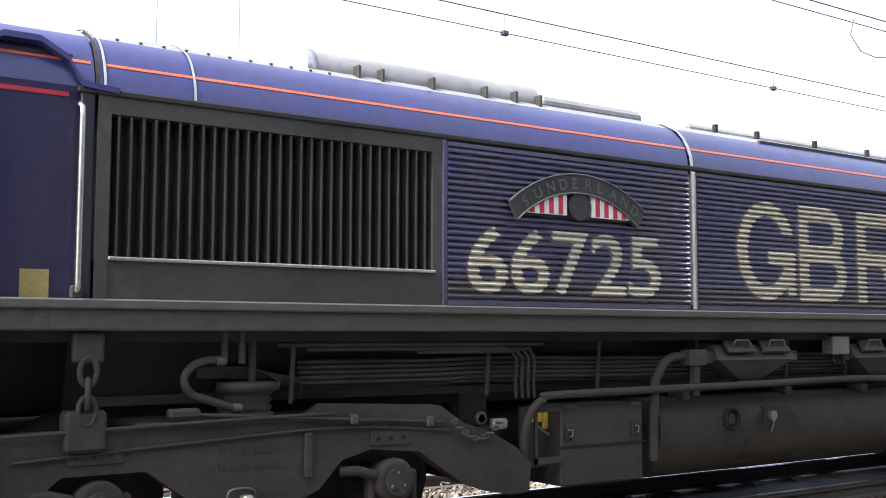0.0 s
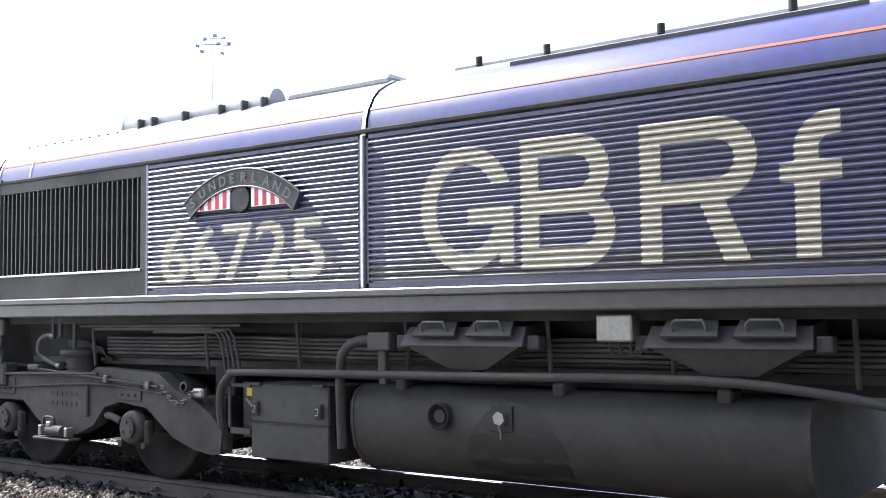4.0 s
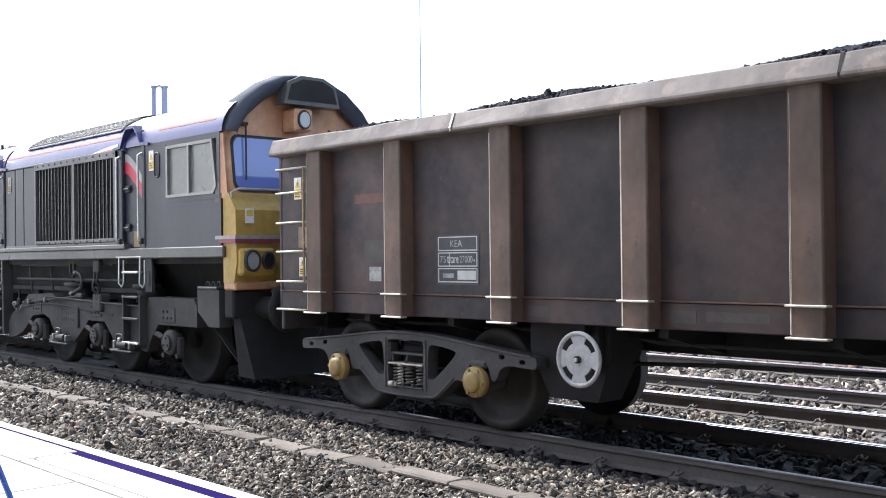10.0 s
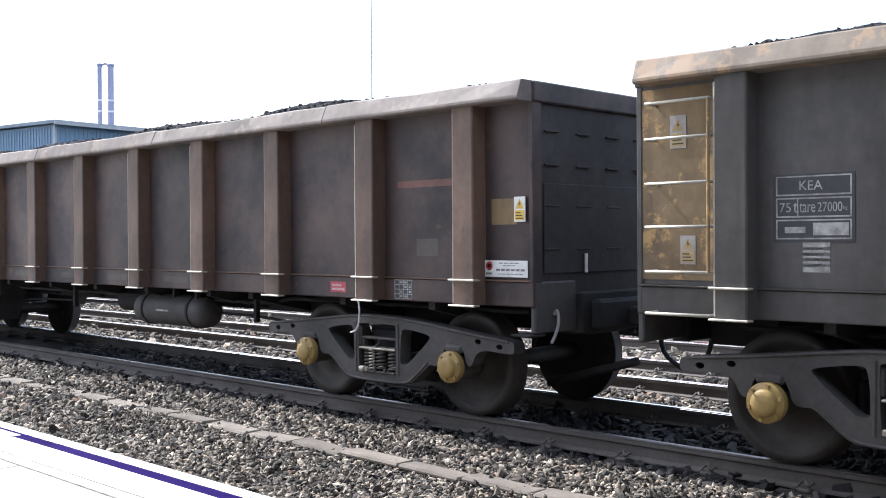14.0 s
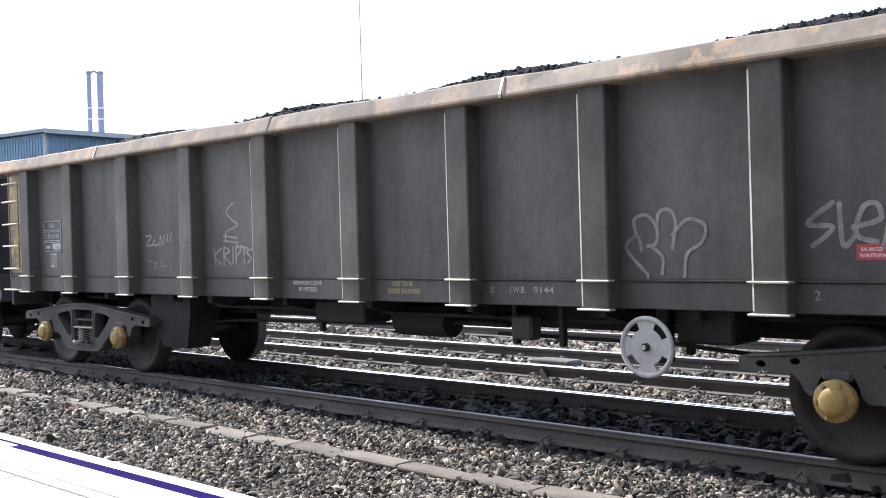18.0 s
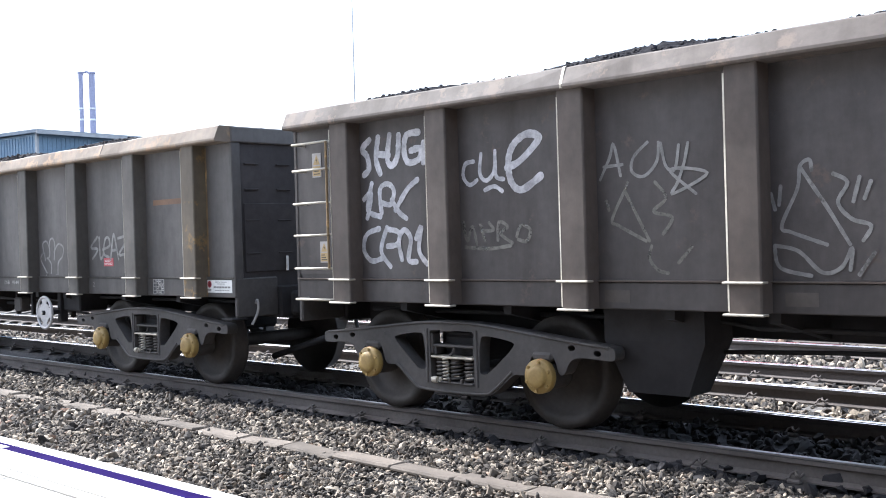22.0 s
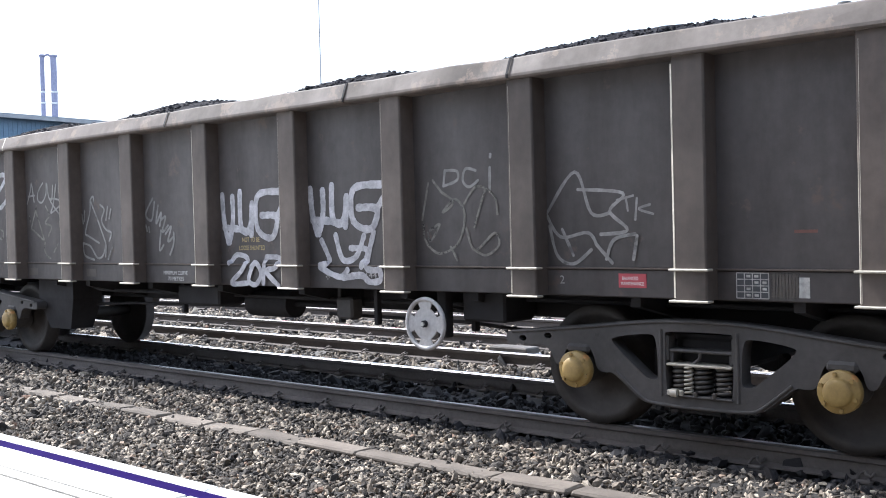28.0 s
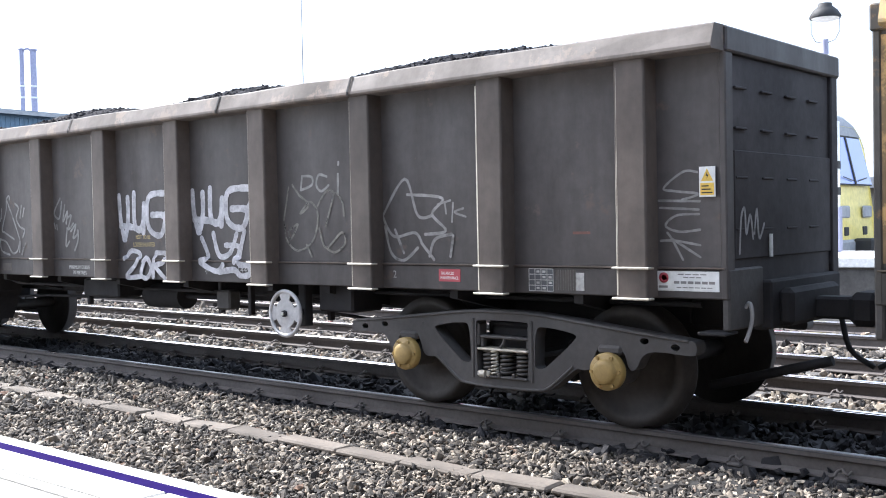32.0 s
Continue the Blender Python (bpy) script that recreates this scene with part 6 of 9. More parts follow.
def make_underframe():
    prof = [(-1.0, 1.0), (-1.12, 0.96), (-1.175, 0.86), (-1.18, 0.7), (-1.14, 0.52), (-1.02, 0.38), (-0.85, 0.3), (0.85, 0.3), (1.02, 0.38), (1.14, 0.52), (1.18, 0.7), (1.175, 0.86), (1.12, 0.96), (1.0, 1.0)]
    u = part("fuel_tank", Build().prism(prof, "x", lx(6.62), lx(10.2), True), FRAME_GREY, loco, "dusty grey fuel tank slung between the bogies")
    for x in (6.617, 10.173):
        part("end_seam", Build().prism([(a * 1.006, (b - 0.65) * 1.01 + 0.65) for a, b in prof], "x", lx(x), lx(x) + 0.03), FRAME_GREY, u)
    part("gauge", Build().turn([(0.1, 0.02), (0.1, -0.03), (0.085, -0.035), (0.08, 0.0), (0.0, 0.0)], (lx(7.5), -1.19, 0.8), "y", 24), UNDER, u, "round fuel gauge")
    part("gauge_face", Build().cyl((lx(7.5), -1.195, 0.8), (lx(7.5), -1.2, 0.8), 0.05, n=16), FRAME_GREY, u)
    part("filler_recess", Build().box((lx(7.95), -1.195, 0.71), (lx(8.13), -1.15, 0.9), 0.005), BLACK, u)
    part("filler_cap", Build().cyl((lx(8.04), -1.235, 0.81), (lx(8.04), -1.17, 0.81), 0.05, n=6), ALU, u, "hexagonal filler cap on a chain")
    part("cap_chain", Build().tube([(lx(8.04), -1.23, 0.76), (lx(8.045), -1.215, 0.71), (lx(8.035), -1.2, 0.66)], 0.007, 5), ALU, u)
    # spilt fuel darkens the tank in an arch round the filler
    side = prof[2:7]
    rings = []
    for q in range(25):
        e = q / 12 - 1
        top = 0.32 + 0.6 * math.sqrt(max(0.0, 1 - e * e)) + 0.012 * math.sin(q * 2.3)
        zs = [0.31 + (max(top, 0.33) - 0.31) * v / 8 for v in range(9)]
        rings.append([(lx(8.13 + 0.46 * e), float(np.interp(z, [p[1] for p in reversed(side)], [p[0] for p in reversed(side)])) - 0.003, z) for z in zs])
    part("fuel_stain", Build().loft(rings, False, False, True), OILY, u, "dark spilt fuel stain")
    for x in (7.0, 8.4, 9.6):
        part("tank_strap", Build().box((lx(x), -1.1, 0.96), (lx(x) + 0.1, -0.9, 1.06), 0.015), FRAME_GREY, u)
    # air reservoir slung behind the boxes
    part("air_reservoir", Build().cyl((lx(4.95), -0.45, 0.78), (lx(6.3), -0.45, 0.78), 0.27, n=24), UNDER, loco)
    # battery and switch boxes
    bb = part("battery_box", Build().box((lx(5.51), NEAR + 0.13, 0.36), (lx(6.4), NEAR + 0.75, 0.985), 0.012), FRAME_GREY, loco, "grey equipment box with two latches")
    part("lid_edge", Build().box((lx(5.5), NEAR + 0.12, 0.66), (lx(6.41), NEAR + 0.14, 0.675)), UNDER, bb)
    for x in (5.58, 6.3):
        part("latch", Build().box((lx(x) - 0.035, NEAR + 0.105, 0.72), (lx(x) + 0.035, NEAR + 0.13, 0.84), 0.008), BLACK, bb)
        part("latch_lever", Build().tube([(lx(x) - 0.018, NEAR + 0.1, 0.8), (lx(x) + 0.018, NEAR + 0.09, 0.8), (lx(x) + 0.012, NEAR + 0.09, 0.75), (lx(x) - 0.012, NEAR + 0.09, 0.75)], 0.006, 5), ALU, bb)
        part("hinge", Build().box((lx(x) - 0.06, NEAR + 0.1, 0.97), (lx(x) + 0.06, NEAR + 0.16, 0.995), 0.005), FRAME_GREY, bb)
    sb = part("switch_box", Build().box((lx(5.24), NEAR + 0.12, 0.55), (lx(5.51), NEAR + 0.14, 0.6)).box((lx(5.24), NEAR + 0.12, 0.95), (lx(5.51), NEAR + 0.14, 0.98)).box((lx(5.24), NEAR + 0.12, 0.55), (lx(5.265), NEAR + 0.14, 0.98)).box((lx(5.24), NEAR + 0.3, 0.5), (lx(5.51), NEAR + 0.33, 0.98)), FRAME_GREY, loco, "open isolator box")
    part("isolator_label", Build().box((lx(5.3), NEAR + 0.28, 0.86), (lx(5.44), NEAR + 0.3, 0.93)).box((lx(5.455), NEAR + 0.28, 0.8), (lx(5.5), NEAR + 0.3, 0.93)), SIGN_YELLOW, sb)
    part("isolator_handle", Build().cyl((lx(5.34), NEAR + 0.24, 0.84), (lx(5.46), NEAR + 0.22, 0.76), 0.012, n=6), ALU, sb)
    # long pipe over the tank and its bends
    part("air_main", Build().hose([(lx(5.15), NEAR + 0.16, 0.4), (lx(5.13), NEAR + 0.12, 0.75), (lx(5.18), NEAR + 0.1, 0.95), (lx(5.3), NEAR + 0.09, 1.05), (lx(5.5), NEAR + 0.09, 1.08), (lx(7.5), NEAR + 0.08, 1.1), (lx(9.5), NEAR + 0.08, 1.12), (lx(10.3), NEAR + 0.1, 1.06), (lx(10.8), NEAR + 0.14, 0.98), (lx(11.3), NEAR + 0.2, 0.97)], 0.032, 10), FRAME_GREY, loco, "long air pipe")
    part("down_pipe", Build().hose([(lx(6.95), NEAR + 0.14, 1.36), (lx(6.72), NEAR + 0.13, 1.35), (lx(6.58), NEAR + 0.12, 1.25), (lx(6.53), NEAR + 0.12, 1.05), (lx(6.53), NEAR + 0.14, 0.5)], 0.04, 10), FRAME_GREY, loco)
    part("junction_box", Build().box((lx(6.88), NEAR + 0.04, 1.28), (lx(7.1), NEAR + 0.2, 1.42), 0.012).box((lx(6.96), NEAR + 0.07, 1.02), (lx(7.04), NEAR + 0.14, 1.3), 0.01), FRAME_GREY, loco)
    # two dust hoppers with lidded tops
    for x0 in (7.22, 9.2):
        h = part("dust_hopper", Build().loft([[(lx(x0 + 0.02), NEAR + 0.04, 1.33), (lx(x0 + 1.05), NEAR + 0.04, 1.33), (lx(x0 + 1.05), NEAR + 0.5, 1.33), (lx(x0 + 0.02), NEAR + 0.5, 1.33)],
                                              [(lx(x0 + 0.38), NEAR + 0.12, 1.15), (lx(x0 + 0.7), NEAR + 0.12, 1.15), (lx(x0 + 0.7), NEAR + 0.4, 1.15), (lx(x0 + 0.38), NEAR + 0.4, 1.15)]])
                 .loft([[(lx(x0), NEAR + 0.02, 1.325), (lx(x0 + 1.07), NEAR + 0.02, 1.325), (lx(x0 + 1.07), NEAR + 0.5, 1.325), (lx(x0), NEAR + 0.5, 1.325)], [(lx(x0 + 0.02), NEAR + 0.14, 1.46), (lx(x0 + 1.05), NEAR + 0.14, 1.46), (lx(x0 + 1.05), NEAR + 0.5, 1.5), (lx(x0 + 0.02), NEAR + 0.5, 1.5)]]), FRAME_GREY, loco, "grey hopper with two lids")
        for e in (0.12, 0.6):
            part("hopper_lid", Build().loft([[(lx(x0 + e), NEAR + 0.03, 1.385), (lx(x0 + e + 0.38), NEAR + 0.03, 1.385), (lx(x0 + e + 0.36), NEAR + 0.13, 1.485), (lx(x0 + e + 0.02), NEAR + 0.13, 1.485)], [(lx(x0 + e), NEAR + 0.005, 1.4), (lx(x0 + e + 0.38), NEAR + 0.005, 1.4), (lx(x0 + e + 0.36), NEAR + 0.105, 1.5), (lx(x0 + e + 0.02), NEAR + 0.105, 1.5)]]), FRAME_GREY, h)
            part("lid_handle", Build().tube([(lx(x0 + e + 0.08), NEAR + 0.04, 1.43), (lx(x0 + e + 0.08), NEAR + 0.01, 1.47), (lx(x0 + e + 0.1), NEAR + 0.02, 1.5), (lx(x0 + e + 0.28), NEAR + 0.02, 1.5), (lx(x0 + e + 0.3), NEAR + 0.01, 1.47), (lx(x0 + e + 0.3), NEAR + 0.04, 1.43)], 0.01, 6), SOLE_GREY, h)
        part("outlet", Build().cyl((lx(x0 + 0.54), NEAR + 0.25, 1.08), (lx(x0 + 0.54), NEAR + 0.25, 1.16), 0.05, n=12), FRAME_GREY, h)
        for e in (-0.09, 1.07):
            part("ear", Build().box((lx(x0 + e), NEAR + 0.1, 1.3), (lx(x0 + e) + 0.1, NEAR + 0.22, 1.4), 0.01), FRAME_GREY, h)
    part("lamp_box", Build().box((lx(8.86), NEAR + 0.03, 1.36), (lx(9.12), NEAR + 0.2, 1.54), 0.012), ALU, loco, "pale terminal box with cable tails")
    for e in (0.05, 0.12, 0.2):
        part("cable_tail", Build().hose([(lx(8.88 + e), NEAR + 0.1, 1.37), (lx(8.89 + e), NEAR + 0.1, 1.29), (lx(8.93 + e), NEAR + 0.12, 1.27), (lx(8.97 + e), NEAR + 0.14, 1.33)], 0.008, 5), FRAME_GREY, loco)
    # body hangers, cables and longitudinal pipes behind
    for x in (3.2, 4.84, 5.97, 7.12, 8.38, 9.3, 10.45, 12.3, 13.1):
        part("hanger", Build().box((lx(x), NEAR + 0.22, 1.08), (lx(x) + 0.034, NEAR + 0.25, 1.57), 0.01), FRAME_GREY, loco)
    part("cable_tray", Build().box((lx(1.9), NEAR + 0.4, 1.1), (lx(15.8), NEAR + 0.46, 1.16)), FRAME_GREY, loco)
    for i in range(6):
        z = 1.18 + i * 0.036
        part("cable", Build().hose([(lx(3.7), NEAR + 0.49, z - 0.02), (lx(3.42), NEAR + 0.46, z - 0.015), (lx(3.34), NEAR + 0.41, z - 0.005), (lx(3.42), NEAR + 0.37, z), (lx(4.4), NEAR + 0.36, z), (lx(5.0), NEAR + 0.37, z + 0.012), (lx(6.4), NEAR + 0.36, z - 0.006), (lx(8.6), NEAR + 0.38, z + 0.004), (lx(10.9), NEAR + 0.38, z)], 0.016, 6), BOGIE, loco)
    for i in range(6):
        part("cable", Build().hose([(lx(2.6), NEAR + 0.44, 1.33 - i * 0.012), (lx(2.95 + i * 0.03), NEAR + 0.38, 1.32 - i * 0.012), (lx(3.12 + i * 0.03), NEAR + 0.34, 1.25), (lx(3.2 + i * 0.028), NEAR + 0.33, 1.13)], 0.012, 6), BOGIE, loco)
    for z, x0, x1 in ((1.48, 3.08, 5.35), (1.45, 3.3, 5.0), (1.49, 12.1, 15.3), (1.28, 11.9, 15.6)):
        part("conduit", Build().tube([(lx(x0), NEAR + 0.2, z), (lx(x1), NEAR + 0.2, z)], 0.018, 8), FRAME_GREY, loco)
    for i in range(4):
        x = 5.09 + i * 0.06
        part("bent_conduit", Build().tube([(lx(x - 0.9), NEAR + 0.2, 1.42 + i * 0.008), (lx(x - 0.06), NEAR + 0.2, 1.42 + i * 0.008), (lx(x), NEAR + 0.2, 1.37), (lx(x + 0.02), NEAR + 0.2, 1.15), (lx(x + 0.03), NEAR + 0.2, 1.06)], 0.014, 6), FRAME_GREY, loco)
    part("sill_web", Build().box((lx(1.8), NEAR + 0.5, 1.02), (lx(15.9), NEAR + 0.56, 1.56)), UNDER, loco)
    # mid ladder
    st = part("mid_ladder", Build().box((lx(11.06), NEAR + 0.02, 0.46), (lx(11.12), NEAR + 0.16, 1.1), 0.008).box((lx(11.62), NEAR + 0.02, 0.4), (lx(11.69), NEAR + 0.2, 1.57), 0.008), FRAME_GREY, loco, "grey side ladder")
    for z in (1.42, 1.09, 0.77, 0.46):
        part("tread", Build().box((lx(11.14), NEAR + 0.0, z), (lx(11.62), NEAR + 0.17, z + 0.03), 0.006), SOLE_GREY, st)
    for x in (11.0, 11.57):
        part("ladder_rail", Build().tube([(lx(x), NEAR - 0.0, 1.57), (lx(x), NEAR - 0.02, 1.25), (lx(x) + 0.03, NEAR - 0.02, 1.2), (lx(x) + 0.1, NEAR - 0.01, 1.2), (lx(x) + 0.12, NEAR, 1.25), (lx(x) + 0.12, NEAR, 1.57)], 0.014, 6), ALU, st)
    part("loop_cable", Build().hose([(lx(11.75), NEAR + 0.25, 1.1), (lx(11.82), NEAR + 0.22, 0.75), (lx(11.95), NEAR + 0.2, 0.45), (lx(12.15), NEAR + 0.22, 0.5), (lx(12.2), NEAR + 0.25, 0.8)], 0.02, 6), BLACK, loco)


make_loco_body()
door_bay(15.82, 16.52, 1.7, 2.98, True)
door_bay(0.94, 1.78, 1.7, 2.98, True, DOOR_BLUE)
side_wall(lx(0.26), lx(0.95), 1.57, 3.0, "cab_side", DOOR_BLUE)
for z, h, mat in ((2.975, 0.06, OFFWHITE), (2.94, 0.03, RED)):
    part("livery_sweep", Build().box((lx(1.06), NEAR + 0.04, z), (lx(1.66), NEAR + 0.047, z + h)), mat, loco)
cab(1)
cab(-1)
make_bogie(LX + 6.5, 1)
make_bogie(LX - 6.5, -1)
make_underframe()


def livery_sweep(x0, x1):
    """White and crimson bands that sweep down across the cab door."""
    for top, low, mat in ((0.0, 0.1, DIRTY_WHITE), (0.1, 0.25, RED)):
        rings = []
        for i in range(13):
            f = i / 12
            z = 2.93 - 0.34 * f ** 1.7
            rings.append([(lx(x0 + (x1 - x0) * f), NEAR + 0.046, z - e * (1 + 0.25 * f)) for e in (top, low)])
        part("livery_sweep", Build().loft(rings, False, False, False), mat, loco)


livery_sweep(15.93, 16.42)


def narrow_body():
    """The body above the floor is narrower than its first plan: drawn in towards the near side."""
    done = set()
    for ob in loco.children_recursive:
        if ob.type != "MESH" or abs(ob.location.y) > 1e-6 or ob.data.name in done or ob.parent.name.startswith("wheelset"):
            continue
        done.add(ob.data.name)
        for v in ob.data.vertices:
            if v.co.z + ob.location.z > 1.19:
                v.co.y = NEAR + (v.co.y - NEAR) * 0.8


narrow_body()

# ================= the coal wagons =================
def wagon_paint(name, base, dirt, wear, level, rough=0.6):
    return surface(name, base, dirt, rough, large=1.1, fine=11, amount=0.95, bump=0.14, streak=True, wear=wear, wear_level=level, rnd=0.2)


SKINS = [
    surface("rusty_brown_skin", (0.064, 0.038, 0.032), (0.023, 0.02, 0.023), 0.6, large=1.5, fine=9, amount=1.0, bump=0.16, wear=(0.1, 0.052, 0.034), wear_level=0.63, rnd=0.25),
    wagon_paint("grey_black_skin", (0.093, 0.085, 0.082), (0.055, 0.05, 0.048), (0.11, 0.092, 0.075), 0.66),
    wagon_paint("grey_brown_skin", (0.073, 0.064, 0.062), (0.042, 0.035, 0.033), (0.085, 0.064, 0.054), 0.6),
    wagon_paint("ochre_grey_skin", (0.072, 0.065, 0.056), (0.038, 0.035, 0.032), (0.134, 0.090, 0.046), 0.6)]
RIBS = [
    wagon_paint("rusty_rib", (0.165, 0.092, 0.06), (0.07, 0.052, 0.042), (0.035, 0.028, 0.025), 0.61),
    wagon_paint("grimy_rib", (0.1, 0.09, 0.081), (0.06, 0.054, 0.048), (0.128, 0.086, 0.045), 0.62),
    wagon_paint("brown_rib", (0.1, 0.077, 0.064), (0.062, 0.05, 0.043), (0.115, 0.078, 0.06), 0.64),
    wagon_paint("ochre_rib", (0.112, 0.086, 0.053), (0.060, 0.050, 0.040), (0.180, 0.112, 0.045), 0.56)]
RIMS = [
    wagon_paint("worn_brown_rim", (0.135, 0.108, 0.094), (0.09, 0.076, 0.067), (0.16, 0.125, 0.104), 0.56, 0.72),
    wagon_paint("worn_ochre_rim", (0.18, 0.138, 0.1), (0.118, 0.094, 0.074), (0.23, 0.155, 0.095), 0.54, 0.7),
    wagon_paint("worn_grey_rim", (0.125, 0.102, 0.088), (0.085, 0.071, 0.061), (0.16, 0.122, 0.098), 0.56, 0.72),
    wagon_paint("worn_yellow_rim", (0.36, 0.26, 0.12), (0.24, 0.18, 0.11), (0.46, 0.3, 0.12), 0.5, 0.45)]
OCHRE = wagon_paint("ochre_wear", (0.224, 0.147, 0.063), (0.140, 0.098, 0.056), (0.4, 0.25, 0.1), 0.55)
W_BLACK = surface("wagon_underframe", (0.022, 0.02, 0.022), (0.014, 0.013, 0.014), 0.85, large=1.4, fine=16, amount=0.7, bump=0.18)
W_CAST = surface("cast_side_frame", (0.07, 0.064, 0.062), (0.045, 0.042, 0.04), 0.72, large=1.6, fine=22, amount=0.7, bump=0.2)
W_WHEEL = surface("wheel_steel", (0.055, 0.048, 0.044), (0.034, 0.03, 0.027), 0.7, metal=0.2, large=2.0, fine=24, amount=0.7, bump=0.15)
CAP_OCHRE = surface("axle_cap_ochre", (0.360, 0.247, 0.075), (0.240, 0.158, 0.060), 0.5, large=4.0, fine=26, amount=0.7, bump=0.08, wear=(0.5, 0.22, 0.07), wear_level=0.62)
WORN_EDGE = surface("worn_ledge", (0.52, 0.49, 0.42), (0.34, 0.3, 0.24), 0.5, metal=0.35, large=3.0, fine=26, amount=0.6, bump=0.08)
HANDWHEEL = surface("handwheel_white", (0.496, 0.480, 0.480), (0.368, 0.352, 0.344), 0.5, large=4.0, fine=24, amount=0.5, bump=0.05)
SPRING = surface("spring_steel", (0.091, 0.084, 0.077), (0.056, 0.049, 0.045), 0.5, metal=0.5, large=3.0, fine=26, amount=0.6, bump=0.1)
COAL = stones_material("coal", [(0, (0.007, 0.0068, 0.009)), (0.6, (0.016, 0.015, 0.02)), (1, (0.034, 0.032, 0.042))], 0.8)
COAL_BED = surface("coal_dust", (0.015, 0.0145, 0.019), (0.009, 0.0085, 0.011), 0.9, large=3.0, fine=40, amount=0.8, bump=0.8)
COAL_BED.node_tree.nodes["Principled BSDF"].inputs["Specular IOR Level"].default_value = 0.15
COAL.node_tree.nodes["Principled BSDF"].inputs["Specular IOR Level"].default_value = 0.2
SPRAY = faded(surface("white_spray_paint", (0.6, 0.59, 0.62), (0.4, 0.39, 0.41), 0.6, large=1.6, fine=16, amount=0.7, bump=0.02, wear=(0.2, 0.19, 0.19), wear_level=0.64), 0.6)
SPRAY_PALE = faded(surface("thin_spray_paint", (0.31, 0.3, 0.29), (0.2, 0.195, 0.19), 0.6, large=1.8, fine=16, amount=0.8, bump=0.02, wear=(0.12, 0.115, 0.11), wear_level=0.58), 0.7)
SPRAY_FAINT = faded(surface("faded_spray_paint", (0.2, 0.19, 0.165), (0.13, 0.124, 0.11), 0.6, large=1.8, fine=16, amount=0.8, bump=0.02, wear=(0.1, 0.095, 0.088), wear_level=0.56), 0.55)
STENCIL = faded(surface("stencil_white", (0.5, 0.49, 0.47), (0.36, 0.35, 0.335), 0.6, large=3, fine=24, amount=0.7, bump=0.02), 0.5)
STENCIL_W = surface("plate_white", (0.6, 0.59, 0.57), (0.42, 0.41, 0.4), 0.6, large=3, fine=24, amount=0.6, bump=0.02)
STENCIL_Y = surface("stencil_yellow", (0.5, 0.39, 0.16), (0.33, 0.25, 0.12), 0.6, large=3, fine=24, amount=0.7, bump=0.02)
PANEL_DARK = surface("data_panel_dark", (0.04, 0.042, 0.05), (0.06, 0.058, 0.058), 0.5, large=3, fine=24, amount=0.5, bump=0.02)
PLATE_RED = surface("red_plate", (0.42, 0.05, 0.07), (0.3, 0.04, 0.05), 0.45, large=4, fine=24, amount=0.5, bump=0.02)
FADED_ORANGE = surface("faded_orange_band", (0.168, 0.084, 0.042), (0.105, 0.059, 0.038), 0.6, large=3, fine=18, amount=0.7, bump=0.03)
FADED_RED = surface("faded_red_band", (0.15, 0.06, 0.045), (0.09, 0.045, 0.037), 0.6, large=3, fine=18, amount=0.7, bump=0.03)
PATCH_PALE = surface("pale_stained_plate", (0.24, 0.18, 0.13), (0.15, 0.1, 0.07), 0.6, large=4, fine=18, amount=0.8, bump=0.05)
PRINT = surface("grey_print", (0.17, 0.16, 0.16), (0.28, 0.27, 0.26), 0.6, large=6, fine=30, amount=0.7, bump=0)
LABEL_WORN = surface("worn_label_ochre", (0.42, 0.3, 0.13), (0.28, 0.2, 0.1), 0.6, large=5, fine=24, amount=0.7, bump=0.02)
PATCH = surface("wiped_patch", (0.075, 0.063, 0.054), (0.057, 0.048, 0.042), 0.6, large=3, fine=18, amount=0.7, bump=0.03)

SKIN_Y, RIB_Y, FAR_Y = -1.135, -1.295, 0.81
END, HEAD = 7.47, 7.28     # the body's reach from its middle rib, both ways
# end steel coloured darker to hold the shade between the wagons
END_SHADED = surface("coal_blackened_steel", (0.042, 0.036, 0.037), (0.026, 0.023, 0.024), 0.8, large=1.2, fine=14, amount=0.8, bump=0.15)
RIB_X = (-6.68, -5.45, -4.07, -2.71, -1.36, 0.0, 1.36, 2.71, 4.07, 5.45, 6.68)
wagons, loads, wheelsets = [], [], []


def rib_mesh(material):
    """An upright folded channel with rounded edges, a little bent and knocked."""
    e, w = 0.013, 0.12
    ring = [(-w, SKIN_Y + 0.02), (-w, RIB_Y + e), (-w + e * 0.4, RIB_Y + e * 0.4), (-w + e, RIB_Y), (w - e, RIB_Y), (w - e * 0.4, RIB_Y + e * 0.4), (w, RIB_Y + e), (w, SKIN_Y + 0.02)]
    return Build().loft([[(u, v, z) for u, v in ring] for z in (1.005, 1.4, 1.9, 2.3, 2.635)], True, True, False).mesh("rib", material)


def ledge_mesh():
    return Build().box((-0.145, RIB_Y - 0.03, 0.0), (0.145, RIB_Y + 0.05, 0.016), 0.004).mesh("ledge", WORN_EDGE)


def helix(r, h, turns, wire):
    n = turns * 12
    return Build().tube([(r * math.cos(2 * math.pi * i / 12), r * math.sin(2 * math.pi * i / 12), h * i / n) for i in range(n + 1)], wire, 6)


def rounded_off(poly, cuts=(0.25, 0.25)):
    """Corners of a closed outline cut again and again until they are round."""
    for k in cuts:
        q = []
        for (a, b), (c, d) in zip(poly, poly[1:] + poly[:1]):
            q += [(a + (c - a) * k, b + (d - b) * k), (c + (a - c) * k, d + (b - d) * k)]
        poly = q
    return poly


